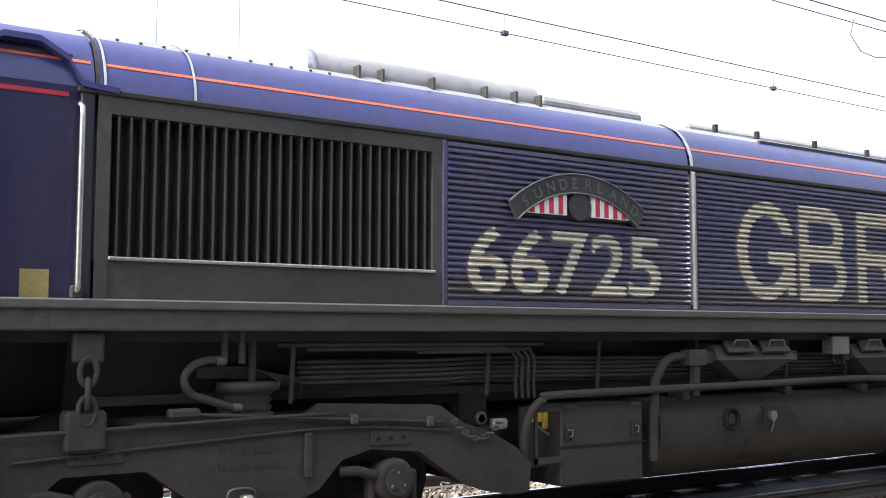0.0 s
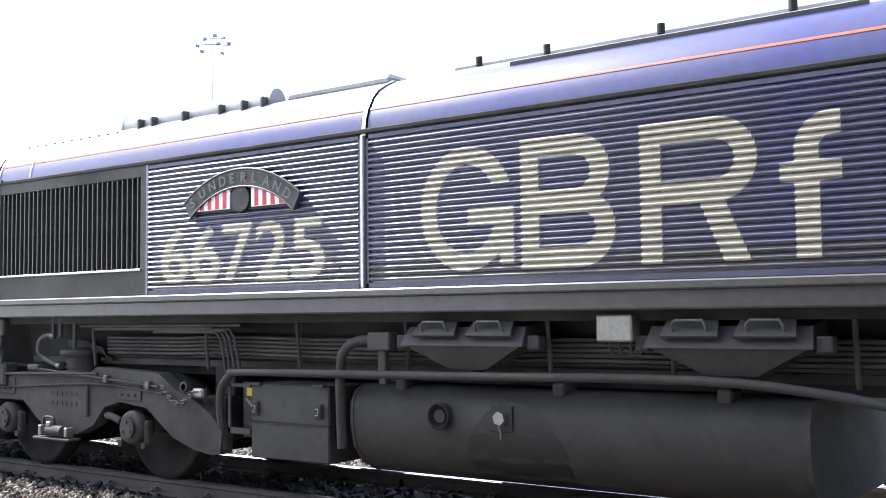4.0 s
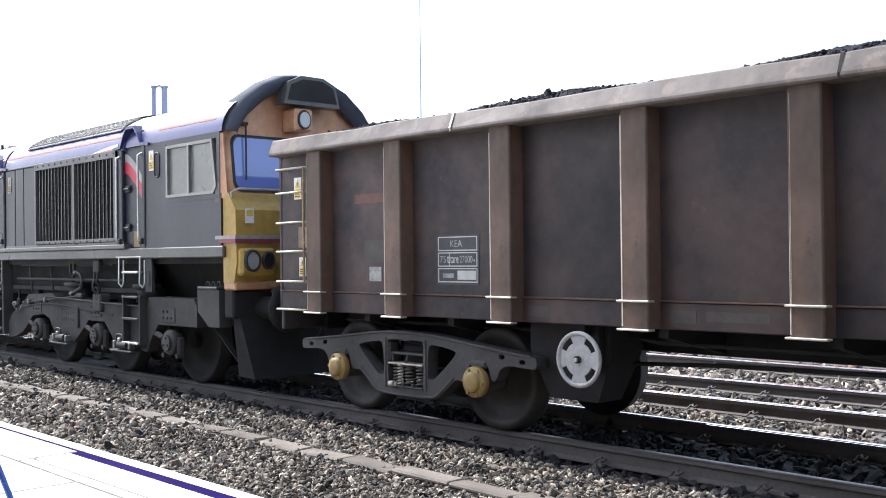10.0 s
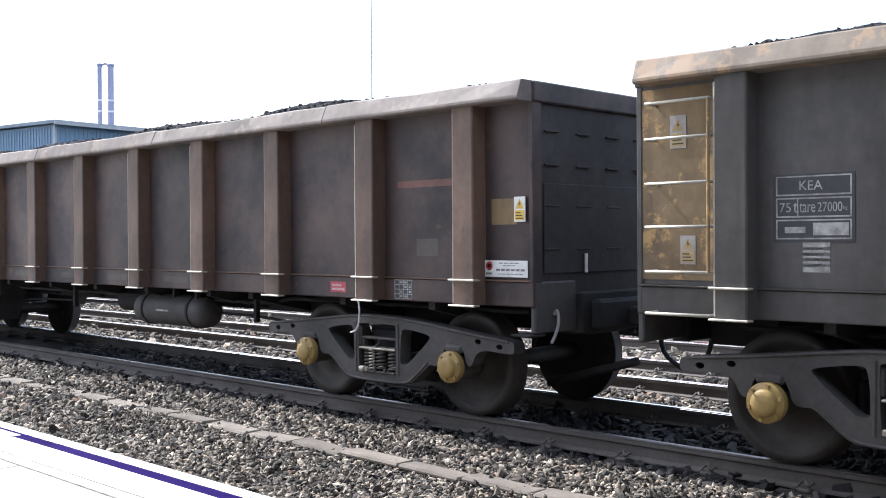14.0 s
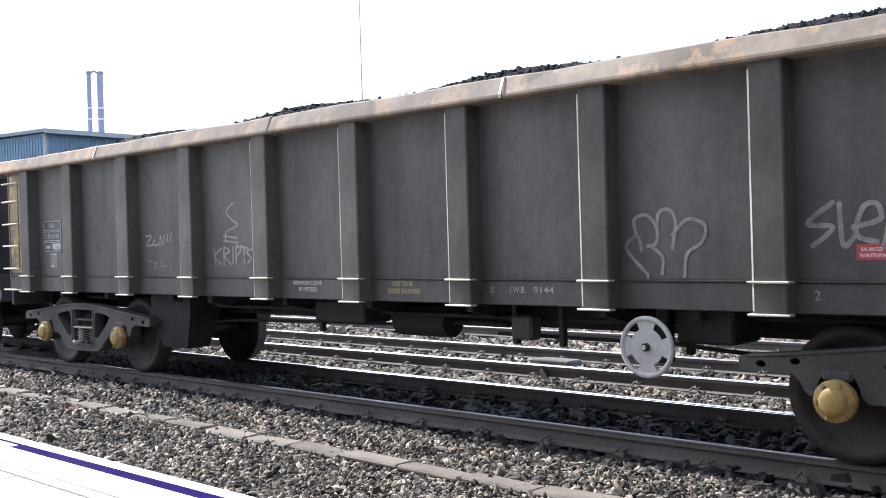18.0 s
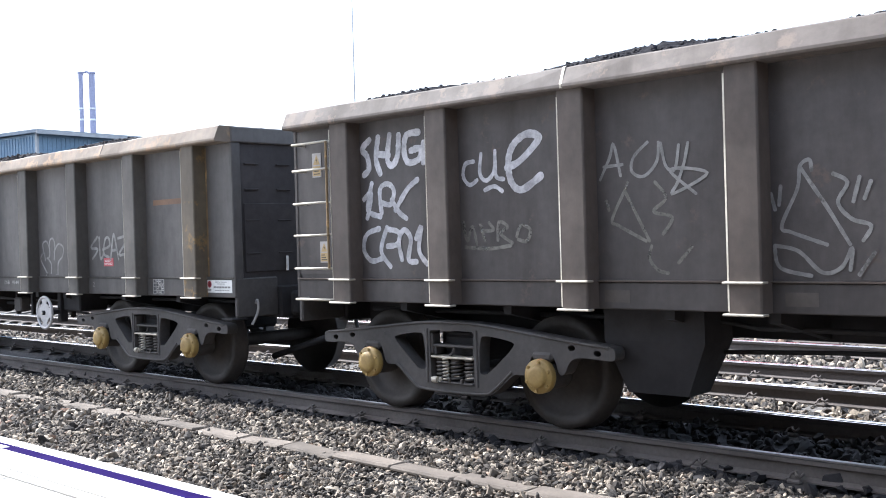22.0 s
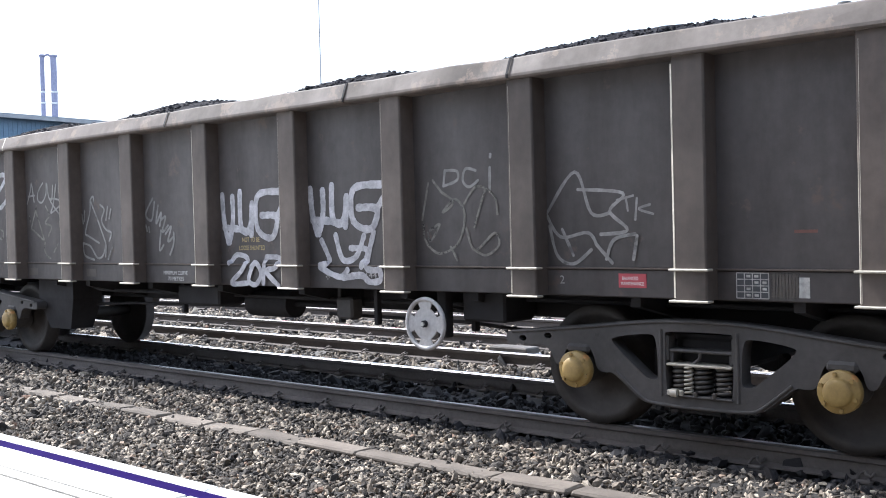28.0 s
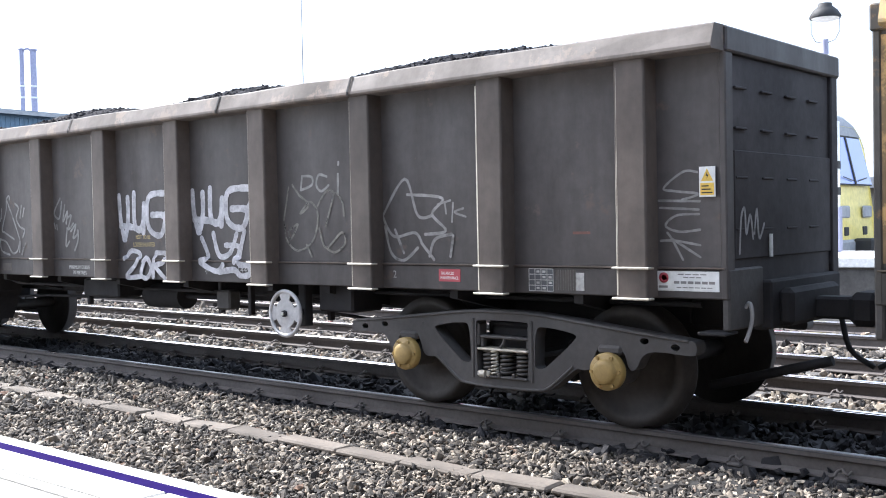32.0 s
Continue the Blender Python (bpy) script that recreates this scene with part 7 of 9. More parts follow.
def pierced_plate(outer, holes, y0, y1, name, material):
    """A thick plate across y with rounded openings through it."""
    bm = bmesh.new()
    loops = []
    for loop in (outer, *holes):
        vs = [bm.verts.new((u, y0, z)) for u, z in loop]
        loops.append(vs)
        for a, b in zip(vs, vs[1:] + vs[:1]):
            bm.edges.new((a, b))
    bmesh.ops.triangle_fill(bm, edges=bm.edges[:], use_beauty=True)
    front = bm.faces[:]
    twin = {v: bm.verts.new((v.co.x, y1, v.co.z)) for v in bm.verts[:]}
    for f in front:
        bm.faces.new([twin[v] for v in reversed(f.verts)])
    for vs in loops:
        for a, b in zip(vs, vs[1:] + vs[:1]):
            bm.faces.new((a, b, twin[b], twin[a])).smooth = True
    bmesh.ops.recalc_face_normals(bm, faces=bm.faces[:])
    me = bpy.data.meshes.new(name)
    bm.to_mesh(me)
    bm.free()
    me.materials.append(material)
    me.set_sharp_from_angle(angle=radians(40))
    return me


def side_frame():
    """Cast bogie side in one piece: bowed top chord, slanting struts, bottom pan, jaws over the axles."""
    half = [(0.0, 0.853), (0.35, 0.845), (0.85, 0.79), (1.25, 0.745), (1.62, 0.712), (1.66, 0.69), (1.66, 0.615), (1.62, 0.6), (1.34, 0.62), (1.24, 0.585), (1.19, 0.47), (1.13, 0.47), (1.1, 0.6), (1.0, 0.645),
            (0.9, 0.635), (0.85, 0.57), (0.82, 0.45), (0.74, 0.44), (0.69, 0.45), (0.6, 0.38), (0.46, 0.265), (0.36, 0.24), (0.0, 0.232)]
    outer = [(u, z) for u, z in half] + [(-u, z) for u, z in half[-2:0:-1]]
    tri = [(0.735, 0.7), (0.325, 0.755), (0.31, 0.42), (0.4, 0.42)]
    window = [(-0.26, 0.77), (0.26, 0.77), (0.25, 0.325), (-0.25, 0.325)]
    holes = [rounded_off(tri, (0.12, 0.25, 0.25)), rounded_off([(-u, z) for u, z in tri], (0.12, 0.25, 0.25)), rounded_off(window, (0.05, 0.25))]
    for u, z in ((1.26, 0.685), (1.5, 0.655)):
        for s in (-1, 1):
            holes.append([(s * u + 0.036 * math.cos(a), z + 0.023 * math.sin(a)) for a in (2 * math.pi * i / 12 for i in range(12))])
    return pierced_plate(rounded_off(outer), holes, -1.08, -0.95, "side_frame", W_CAST)


def frame_lip():
    """Raised rounded lips along the chord and the pan."""
    b = Build()
    b.hose([(u, -1.078, z) for u, z in ((-1.6, 0.702), (-1.25, 0.732), (-0.85, 0.775), (-0.35, 0.828), (0, 0.836), (0.35, 0.828), (0.85, 0.775), (1.25, 0.732), (1.6, 0.702))], 0.013, 6)
    b.hose([(u, -1.078, z) for u, z in ((-0.66, 0.46), (-0.45, 0.29), (-0.33, 0.255), (0, 0.247), (0.33, 0.255), (0.45, 0.29), (0.66, 0.46))], 0.013, 6)
    for s in (-1, 1):
        b.tube([(s * 0.29, -1.078, 0.31), (s * 0.285, -1.078, 0.78)], 0.014, 6)
    return b.mesh("frame_lip", W_CAST)


def wheel_mesh():
    return Build().turn([(0.07, -0.075), (0.14, -0.075), (0.17, -0.04), (0.35, -0.025), (0.37, -0.065), (0.453, -0.065), (0.453, 0.06), (0.48, 0.066), (0.478, 0.09), (0.1, 0.09)], (0, 0, 0), "y", 40).mesh("wheel", W_WHEEL)


def cap_mesh():
    return Build().turn([(0.05, 0.07), (0.128, 0.07), (0.136, 0.06), (0.136, 0.008), (0.13, 0.0), (0.096, -0.002), (0.091, -0.006), (0.088, -0.026), (0.08, -0.036), (0.05, -0.04), (0.0, -0.041)], (0, 0, 0), "y", 32).mesh("axle_cap", CAP_OCHRE)


RIB_M = [rib_mesh(m) for m in RIBS]
# bright strip on the sunward rib edge only: sun glint put into colour
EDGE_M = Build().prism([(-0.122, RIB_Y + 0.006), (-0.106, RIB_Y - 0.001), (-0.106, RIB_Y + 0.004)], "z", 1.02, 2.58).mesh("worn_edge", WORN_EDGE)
LEDGE_M, FRAME_M, LIP_M, WHEEL_M, CAP_M = ledge_mesh(), side_frame(), frame_lip(), wheel_mesh(), cap_mesh()
COIL_M = helix(0.058, 0.2, 6, 0.0135).mesh("coil_spring", SPRING)
THIN_COIL_M = helix(0.026, 0.2, 7, 0.0085).mesh("coil_spring", WORN_EDGE)
CAP_BOLT_M = Build().cyl((0, -0.012, 0), (0, 0.004, 0), 0.014, n=6).mesh("cap_bolt", CAP_OCHRE)


def wagon_bogie(w, xc):
    g = part("bogie", Build().box((-0.22, -0.95, 0.5), (0.22, 0.7, 0.74), 0.04), W_BLACK, w, "cast steel two-axle bogie", at=(xc, 0, 0))
    part("side_frame", FRAME_M, None, g)
    part("frame_lip", LIP_M, None, g)
    far = part("side_frame", FRAME_M, None, g, at=(0, -0.1, 0))
    far.rotation_euler.z = math.pi
    # bolster end: a cast box with two openings, standing on the spring plate
    e = Build().box((-0.24, -1.06, 0.622), (0.24, -0.9, 0.645), 0.008)
    for u in (-0.225, 0.225):
        e.box((u - 0.015, -1.05, 0.55), (u + 0.015, -0.92, 0.63), 0.006)
    e.tube([(-0.05, -1.045, 0.55), (-0.01, -1.045, 0.585), (0.0, -1.045, 0.63)], 0.012, 6)
    part("bolster_end", e, W_CAST, g)
    part("bolster_back", Build().box((-0.24, -0.93, 0.5), (0.24, -0.9, 0.74)), W_BLACK, g)
    part("bolster_ledge", Build().box((-0.245, -1.09, 0.53), (0.245, -0.92, 0.548), 0.006), WORN_EDGE, g, "worn bright plate over the springs")
    part("spring_seat", Build().box((-0.25, -1.1, 0.318), (0.25, -0.92, 0.334), 0.006), W_CAST, g)
    for u in (-0.165, 0.0, 0.165):
        part("coil_spring", COIL_M, None, g, at=(u, -1.0, 0.332))
    part("coil_spring", THIN_COIL_M, None, g, at=(-0.085, -1.062, 0.332))
    for u in (-0.22, -0.13, -0.02, 0.12):
        part("spring_lug", Build().box((u - 0.014, -1.105, 0.325), (u + 0.014, -1.075, 0.365), 0.006), WORN_EDGE if u < -0.1 else SPRING, g)
    part("spring_washer", Build().cyl((-0.2, -1.1, 0.345), (-0.15, -1.1, 0.345), 0.03, n=10), WORN_EDGE, g)
    for s in (-1, 1):
        part("friction_wedge", Build().box((s * 0.255 - 0.02, -1.07, 0.56), (s * 0.255 + 0.02, -0.96, 0.74), 0.01), W_CAST, g)
        part("bearing_adapter", Build().box((s * 0.98 - 0.1, -1.1, 0.57), (s * 0.98 + 0.1, -0.94, 0.64), 0.02), W_CAST, g)
        part("bearing_housing", Build().cyl((s * 0.98, -1.14, 0.455), (s * 0.98, -0.86, 0.455), 0.118, n=22), W_CAST, g)
        part("brake_beam", Build().cyl((s * 0.42, -0.95, 0.36), (s * 0.42, 0.7, 0.36), 0.04, n=8), W_BLACK, g)
        part("brake_shoe", Build().box((s * 0.47 - 0.03, -0.83, 0.3), (s * 0.47 + 0.03, -0.7, 0.62), 0.02), W_BLACK, g)
    part("cast_mark", Build().box((-0.83, -1.083, 0.7), (-0.8, -1.079, 0.725)), FRAME_GREY, g)
    for s in (-1, 1):
        ax = part("wheelset", Build().cyl((0, -1.05, 0), (0, 0.78, 0), 0.075, n=14), W_WHEEL, w, at=(xc + s * 0.98, 0, 0.455))
        for e in (-1, 1):
            o = part("wheel", WHEEL_M, None, ax, at=(0, e * 0.755 - (0.0 if e < 0 else 0.05), 0))
            if e > 0:
                o.rotation_euler.z = math.pi
        part("axle_cap", CAP_M, None, ax, "ochre painted bearing cap", at=(0, -1.15, 0))
        for a in range(6):
            part("cap_bolt", CAP_BOLT_M, None, ax, at=(0.115 * math.cos(a * math.pi / 3), -1.152, 0.115 * math.sin(a * math.pi / 3)))
        wheelsets.append(ax)


def handwheel(w, x):
    """White brake wheel: a rim and a pressed plate with four openings, on a spindle."""
    h = part("handwheel", Build().tube([(0.205 * math.cos(2 * math.pi * i / 32), 0, 0.205 * math.sin(2 * math.pi * i / 32)) for i in range(33)], 0.019, 8, False), HANDWHEEL, w, "white painted brake handwheel", at=(x, -1.2, 0.735))
    p = Build()
    def sector(r0, r1, a0, a1, n):
        rings = []
        for i in range(n + 1):
            a = radians(a0 + (a1 - a0) * i / n)
            c, s = math.cos(a), math.sin(a)
            rings.append([(r0 * c, -0.004, r0 * s), (r1 * c, -0.004, r1 * s), (r1 * c, 0.006, r1 * s), (r0 * c, 0.006, r0 * s)])
        p.loft(rings, True, True, False)
    sector(0.0, 0.135, 0, 360, 24)
    for a in (0, 90, 180, 270):
        sector(0.135, 0.195, a - 24, a + 24, 6)
    part("wheel_plate", p, HANDWHEEL, h)
    part("hub", Build().cyl((0, -0.03, 0), (0, 0.3, 0), 0.03, n=10), W_BLACK, h)
    part("hub_nut", Build().cyl((0, -0.045, 0), (0, -0.025, 0), 0.018, n=6), BRIGHT, h)
    part("handwheel_bracket", Build().box((x - 0.05, -1.0, 0.6), (x + 0.05, -0.9, 1.0), 0.01), W_BLACK, w)


def pendant(w, x0, x1, zb, label=""):
    """A dark gusseted casing hung under the floor, narrower below."""
    m, h = (x0 + x1) / 2, (x1 - x0) / 2
    part("underfloor_casing", Build().loft([[(m - h, -0.95, 1.0), (m + h, -0.95, 1.0), (m + h, -0.55, 1.0), (m - h, -0.55, 1.0)], [(m - h, -0.95, 0.75), (m + h, -0.95, 0.75), (m + h, -0.55, 0.75), (m - h, -0.55, 0.75)],
                                            [(m - h * 0.6, -0.9, zb), (m + h * 0.6, -0.9, zb), (m + h * 0.6, -0.6, zb), (m - h * 0.6, -0.6, zb)]]), W_BLACK, w)


def coal_load(k, at):
    """Heaped coal: an uneven bed and many lumps, joined as one load."""
    r = np.random.default_rng(31 + k)
    ph = r.uniform(0, 6.28, 8)
    amp = (0.05, 0.05, 0.065, 0.05)[k]
    def top(x, y):
        along = np.clip((7.1 - np.abs(x)) / 1.2, 0, 1) ** 0.6
        across = np.clip((y + 1.22) / 0.5, 0, 1) ** 0.5 * np.clip((0.6 - y) / 0.5, 0, 1) ** 0.7
        wave = 0.62 + 0.28 * np.sin(x * 0.85 + ph[0]) + 0.2 * np.sin(x * 1.9 + ph[1]) + 0.12 * np.sin(x * 4.3 + ph[2] + y) + 0.1 * np.sin(x * 7.7 + y * 5 + ph[3])
        return 2.735 + 0.03 * np.sin(x * 2.3 + ph[4]) + along * across * (0.15 + amp * 0.7 * np.clip(wave, 0.3, 1.6))
    xs, ys = np.linspace(-7.18, 7.18, 180), np.linspace(-1.2, 0.55, 22)
    gx, gy = np.meshgrid(xs, ys, indexing="ij")
    gz = top(gx, gy) + r.uniform(-0.02, 0.02, gx.shape)
    vs = np.stack([gx, gy, gz], -1).reshape(-1, 3)
    n = len(ys)
    bed = Build().add(vs.tolist(), [(i * n + j, (i + 1) * n + j, (i + 1) * n + j + 1, i * n + j + 1) for i in range(len(xs) - 1) for j in range(n - 1)])
    t = (1 + 5 ** 0.5) / 2
    base = np.array([(-1, t, 0), (1, t, 0), (-1, -t, 0), (1, -t, 0), (0, -1, t), (0, 1, t), (0, -1, -t), (0, 1, -t), (t, 0, -1), (t, 0, 1), (-t, 0, -1), (-t, 0, 1)]) / 1.9
    tri = [(0, 11, 5), (0, 5, 1), (0, 1, 7), (0, 7, 10), (0, 10, 11), (1, 5, 9), (5, 11, 4), (11, 10, 2), (10, 7, 6), (7, 1, 8),
           (3, 9, 4), (3, 4, 2), (3, 2, 6), (3, 6, 8), (3, 8, 9), (4, 9, 5), (2, 4, 11), (6, 2, 10), (8, 6, 7), (9, 8, 1)]
    m = 7500
    px, py = r.uniform(-7.15, 7.15, m), -1.2 + 1.5 * r.uniform(0, 1, m) ** 1.4
    size = 0.011 * r.lognormal(0, 0.4, m)
    pz = top(px, py) + size * 0.2
    lump = base[None] * r.uniform(0.7, 1.25, (m, 12, 1)) * size[:, None, None] * r.uniform(0.7, 1.2, (m, 1, 3))
    lv = (lump + np.stack([px, py, pz], 1)[:, None, :]).reshape(-1, 3)
    off = len(bed.v)
    bed.v += [tuple(p) for p in lv.tolist()]
    bed.f += [(a + 12 * i + off, b + 12 * i + off, c + 12 * i + off) for i in range(m) for a, b, c in tri]
    bed.s += [False] * (m * 20)
    me = bpy.data.meshes.new("coal_load")
    me.from_pydata(bed.v, [], bed.f)
    me.materials.append(COAL)
    me.materials.append(COAL_BED)
    me.polygons.foreach_set("material_index", [1 if i < 179 * 21 else 0 for i in range(len(bed.f))])
    me.update()
    ob = new("coal_load", me)
    ob.location = at
    loads.append(tagged(ob, "heaped black coal filling the open wagon", "coal", kind="stuff"))


def make_wagon(k, label):
    skin, rib, rim = SKINS[k], RIBS[k], RIMS[k]
    at = ((26.75, 42.52, 58.36, 74.1)[k], RAILY, 0)
    w = thing("coal_wagon", label, "wagon", at=at, group="coal wagons of the freight train")
    wagons.append(w)
    edges = (-END, *RIB_X, HEAD)
    for a, c in zip(edges, edges[1:]):
        part("side_panel", Build().box((a, SKIN_Y, 1.215), (c, SKIN_Y + 0.03, 2.64)), skin, w)
    part("far_side", Build().box((-END, FAR_Y - 0.03, 1.0), (HEAD, FAR_Y, 2.64)), skin, w)
    part("side_sill", Build().box((-END - 0.01, SKIN_Y - 0.012, 1.0), (HEAD + 0.01, SKIN_Y + 0.1, 1.2), 0.008), skin, w)
    part("sill_flange", Build().box((-END - 0.01, SKIN_Y - 0.028, 1.2), (HEAD + 0.01, SKIN_Y + 0.03, 1.213), 0.003), rib, w)
    part("floor", Build().box((-END + 0.02, SKIN_Y + 0.03, 1.0), (HEAD - 0.02, FAR_Y - 0.03, 1.06)), W_BLACK, w)
    # rim: a folded capping with a sloped, sunlit outer face, in lengths butted at visible joints
    joints = (-END + 0.06, -4.6, -1.1, 1.9, 4.95, HEAD + 0.03) if k != 2 else (-END + 0.06, -4.1, -0.5, 2.2, 4.0, HEAD + 0.03)
    r = random.Random(5 + k)
    for a, c in zip(joints, joints[1:]):
        n = 7
        rings = []
        for i in range(n):
            x = a + 0.006 + (c - a - 0.012) * i / (n - 1)
            d = r.uniform(-0.008, 0.008)
            o = r.uniform(-0.012, 0.012)
            rings.append([(x, SKIN_Y + 0.02, 2.625), (x, -1.335 + o, 2.625), (x, -1.347 + o, 2.64), (x, -1.345 + o, 2.66), (x, -1.295 + o * 0.5, 2.785 + d), (x, -1.28, 2.795 + d), (x, SKIN_Y + 0.04, 2.795 + d)])
        part("rim", Build().loft(rings, True, True, False), rim, w)
    for x in joints[1:-1]:
        part("rim_strap", Build().loft([[(x + e, -1.348, 2.63), (x + e, -1.352, 2.66), (x + e, -1.3, 2.79), (x + e, -1.28, 2.8)] for e in (-0.012, 0.012)], False, False, False), WORN_EDGE if r.random() < 0.4 else W_BLACK, w)
    part("far_rim", Build().box((-END - 0.04, FAR_Y - 0.03, 2.62), (HEAD + 0.03, FAR_Y + 0.06, 2.79), 0.01), rim, w)
    # ribs with their worn ledges
    for x in RIB_X:
        tilt = r.uniform(-0.004, 0.004)
        o = part("rib", RIB_M[3] if (k == 1 and x > 6) else RIB_M[k], None, w, at=(x, 0, 0))
        o.rotation_euler.y = tilt
        part("worn_edge", EDGE_M, None, w, "worn rib edge with the sun's glint put into a bright strip", at=(x, 0, 0))
        for z in (1.2, 0.99):
            part("ledge", LEDGE_M, None, w, "worn bright ledge", at=(x, 0, z))
    # the two ends
    for s, X in ((-1, -END), (1, HEAD)):
        part("end_wall", Build().box((X - s * 0.04, SKIN_Y + 0.031, 1.002), (X, FAR_Y - 0.031, 2.62)), END_SHADED, w, "end wall with deep shade put into its dark colour")
        part("end_rim", Build().box((X - s * 0.07, SKIN_Y - 0.02, 2.625), (X + s * 0.045, FAR_Y + 0.04, 2.79), 0.012), skin, w)
        part("end_panel", Build().box((X, SKIN_Y + 0.14, 1.26), (X + s * 0.015, FAR_Y - 0.03, 1.99), 0.006), END_SHADED, w)
        for q in range(4):
            for z in (2.4, 2.13, 1.8, 1.45):
                part("end_bar", Build().box((X, -0.98 + q * 0.42, z), (X + s * 0.022, -0.8 + q * 0.42, z + 0.016), 0.004), END_SHADED, w)
        part("corner_post", Build().box((X - s * 0.02, SKIN_Y - 0.015, 1.0), (X + s * 0.03, SKIN_Y + 0.1, 2.63), 0.01), skin, w)
        part("corner_plate", Build().box((X - s * 0.02, SKIN_Y + 0.002, 0.79), (X + s * 0.034, -0.6, 1.2), 0.012), W_CAST, w, "dark plate hanging under the wagon corner")
        part("corner_post", Build().box((X - s * 0.02, FAR_Y - 0.1, 0.9), (X + s * 0.03, FAR_Y + 0.03, 2.63), 0.01), END_SHADED, w)
        part("headstock", Build().box((X - s * 0.07, -0.6, 0.76), (X + s * 0.09, 0.7, 1.1), 0.015), W_BLACK, w)
        part("end_casting", Build().box((X + s * 0.09, -0.5, 0.78), (X + s * 0.2, 0.4, 1.04), 0.03), W_BLACK, w)
        part("drawbar", Build().box((X + s * 0.09, -0.09, 0.8), (X + s * 0.56, 0.09, 0.96), 0.02), W_BLACK, w)
        part("brake_pipe", Build().hose([(X + s * 0.1, 0.3, 0.95), (X + s * 0.22, 0.3, 0.85), (X + s * 0.3, 0.3, 0.55), (X + s * 0.48, 0.3, 0.42)], 0.022, 8), BLACK, w)
        part("draw_pocket", Build().box((X - s * 0.67, -0.32, 0.72), (X - s * 0.08, 0.32, 1.0), 0.02), W_BLACK, w)
    part("coupling_hose", Build().hose([(HEAD + 0.035, -0.9, 0.93), (HEAD + 0.06, -0.9, 0.965), (HEAD + 0.08, -0.905, 0.935), (HEAD + 0.085, -0.91, 0.86), (HEAD + 0.08, -0.94, 0.78), (HEAD + 0.07, -0.98, 0.71)], 0.014, 8), DIRTY_WHITE, w, "short pale coupling hose")
    part("end_handle", Build().cyl((HEAD + 0.03, -0.46, 1.26), (HEAD + 0.03, -0.46, 1.42), 0.014, n=8), OFFWHITE, w, "short white upright handle")
    part("coupler_head", Build().box((HEAD + 0.45, -0.18, 0.76), (HEAD + 0.66, 0.18, 1.0), 0.05), W_BLACK, w)
    part("coupling_lever", Build().tube([(HEAD - 0.55, -0.24, 0.27), (HEAD + 0.36, -0.2, 0.52)], 0.036, 8), W_BLACK, w, "sloping dark bar between the wagons")
    # shunter's step under the corner
    part("corner_step", Build().box((HEAD - 0.17, -1.2, 0.765), (HEAD + 0.03, -1.0, 0.785), 0.006), W_BLACK, w)
    # end ladder
    part("ladder_plate", Build().box((-END, SKIN_Y - 0.006, 1.25), (-6.82, SKIN_Y, 2.6)), OCHRE if k in (1, 3) else skin, w, "rusty plate behind the ladder")
    for i, z in enumerate((2.48, 2.23, 1.92, 1.62, 1.31, 1.02)):
        part("rung", Build().tube([(-7.33, SKIN_Y, z), (-7.32, RIB_Y - 0.01, z), (-6.83, RIB_Y - 0.01, z), (-6.82, SKIN_Y, z)], 0.012, 6), WORN_EDGE, w, "worn bright rung")
    part("stile", Build().tube([(-6.83, RIB_Y - 0.01, 2.48), (-6.83, RIB_Y - 0.01, 1.31)], 0.012, 6), OCHRE, w)
    hazard(w, -7.22, SKIN_Y - 0.008, 2.17, 0.13, 0.23, SIGN_YELLOW if k == 0 else LABEL_WORN, OFFWHITE if k == 0 else DIRTY_WHITE)
    # running gear
    for x in (-5.53, 5.385):
        wagon_bogie(w, x)
    part("centre_sill", Build().box((-6.6, -0.3, 0.74), (6.6, 0.3, 1.0), 0.01), W_BLACK, w)
    for x in (-6.1, -4.9, -3.4, -2.61, -1.27, 0.0, 1.27, 2.61, 3.4, 4.9, 6.1):
        part("cross_bearer", Build().loft([[(x - 0.04, SKIN_Y + 0.06, 0.93), (x + 0.04, SKIN_Y + 0.06, 0.93), (x + 0.04, SKIN_Y + 0.06, 1.0), (x - 0.04, SKIN_Y + 0.06, 1.0)], [(x - 0.04, -0.3, 0.76), (x + 0.04, -0.3, 0.76), (x + 0.04, -0.3, 1.0), (x - 0.04, -0.3, 1.0)]]), W_BLACK, w)
    pendant(w, -4.05, -3.2, 0.36)
    part("brake_cylinder", Build().cyl((-0.05, -0.6, 0.78), (0.62, -0.6, 0.78), 0.14, n=18).cyl((0.62, -0.6, 0.78), (1.3, -0.6, 0.78), 0.025, n=8), W_BLACK, w)
    for x in (-0.9, 1.62, 2.1, 3.25):
        part("brake_hanger", Build().box((x - 0.025, -0.92, 0.66), (x + 0.025, -0.86, 1.0), 0.006), W_BLACK, w)
    part("brake_rod", Build().tube([(-4.2, -0.6, 0.62), (-2.4, -0.6, 0.7), (0.0, -0.6, 0.74)], 0.018, 6), W_BLACK, w)
    part("brake_rod", Build().tube([(1.3, -0.75, 0.72), (3.0, -0.66, 0.7), (4.3, -0.6, 0.6)], 0.018, 6), W_BLACK, w)
    part("air_pipe", Build().tube([(-6.9, -0.7, 0.9), (-3.2, -0.7, 0.9), (-2.9, -0.74, 0.86), (3.3, -0.74, 0.86), (3.6, -0.7, 0.92), (6.9, -0.7, 0.92)], 0.02, 6), W_BLACK, w)
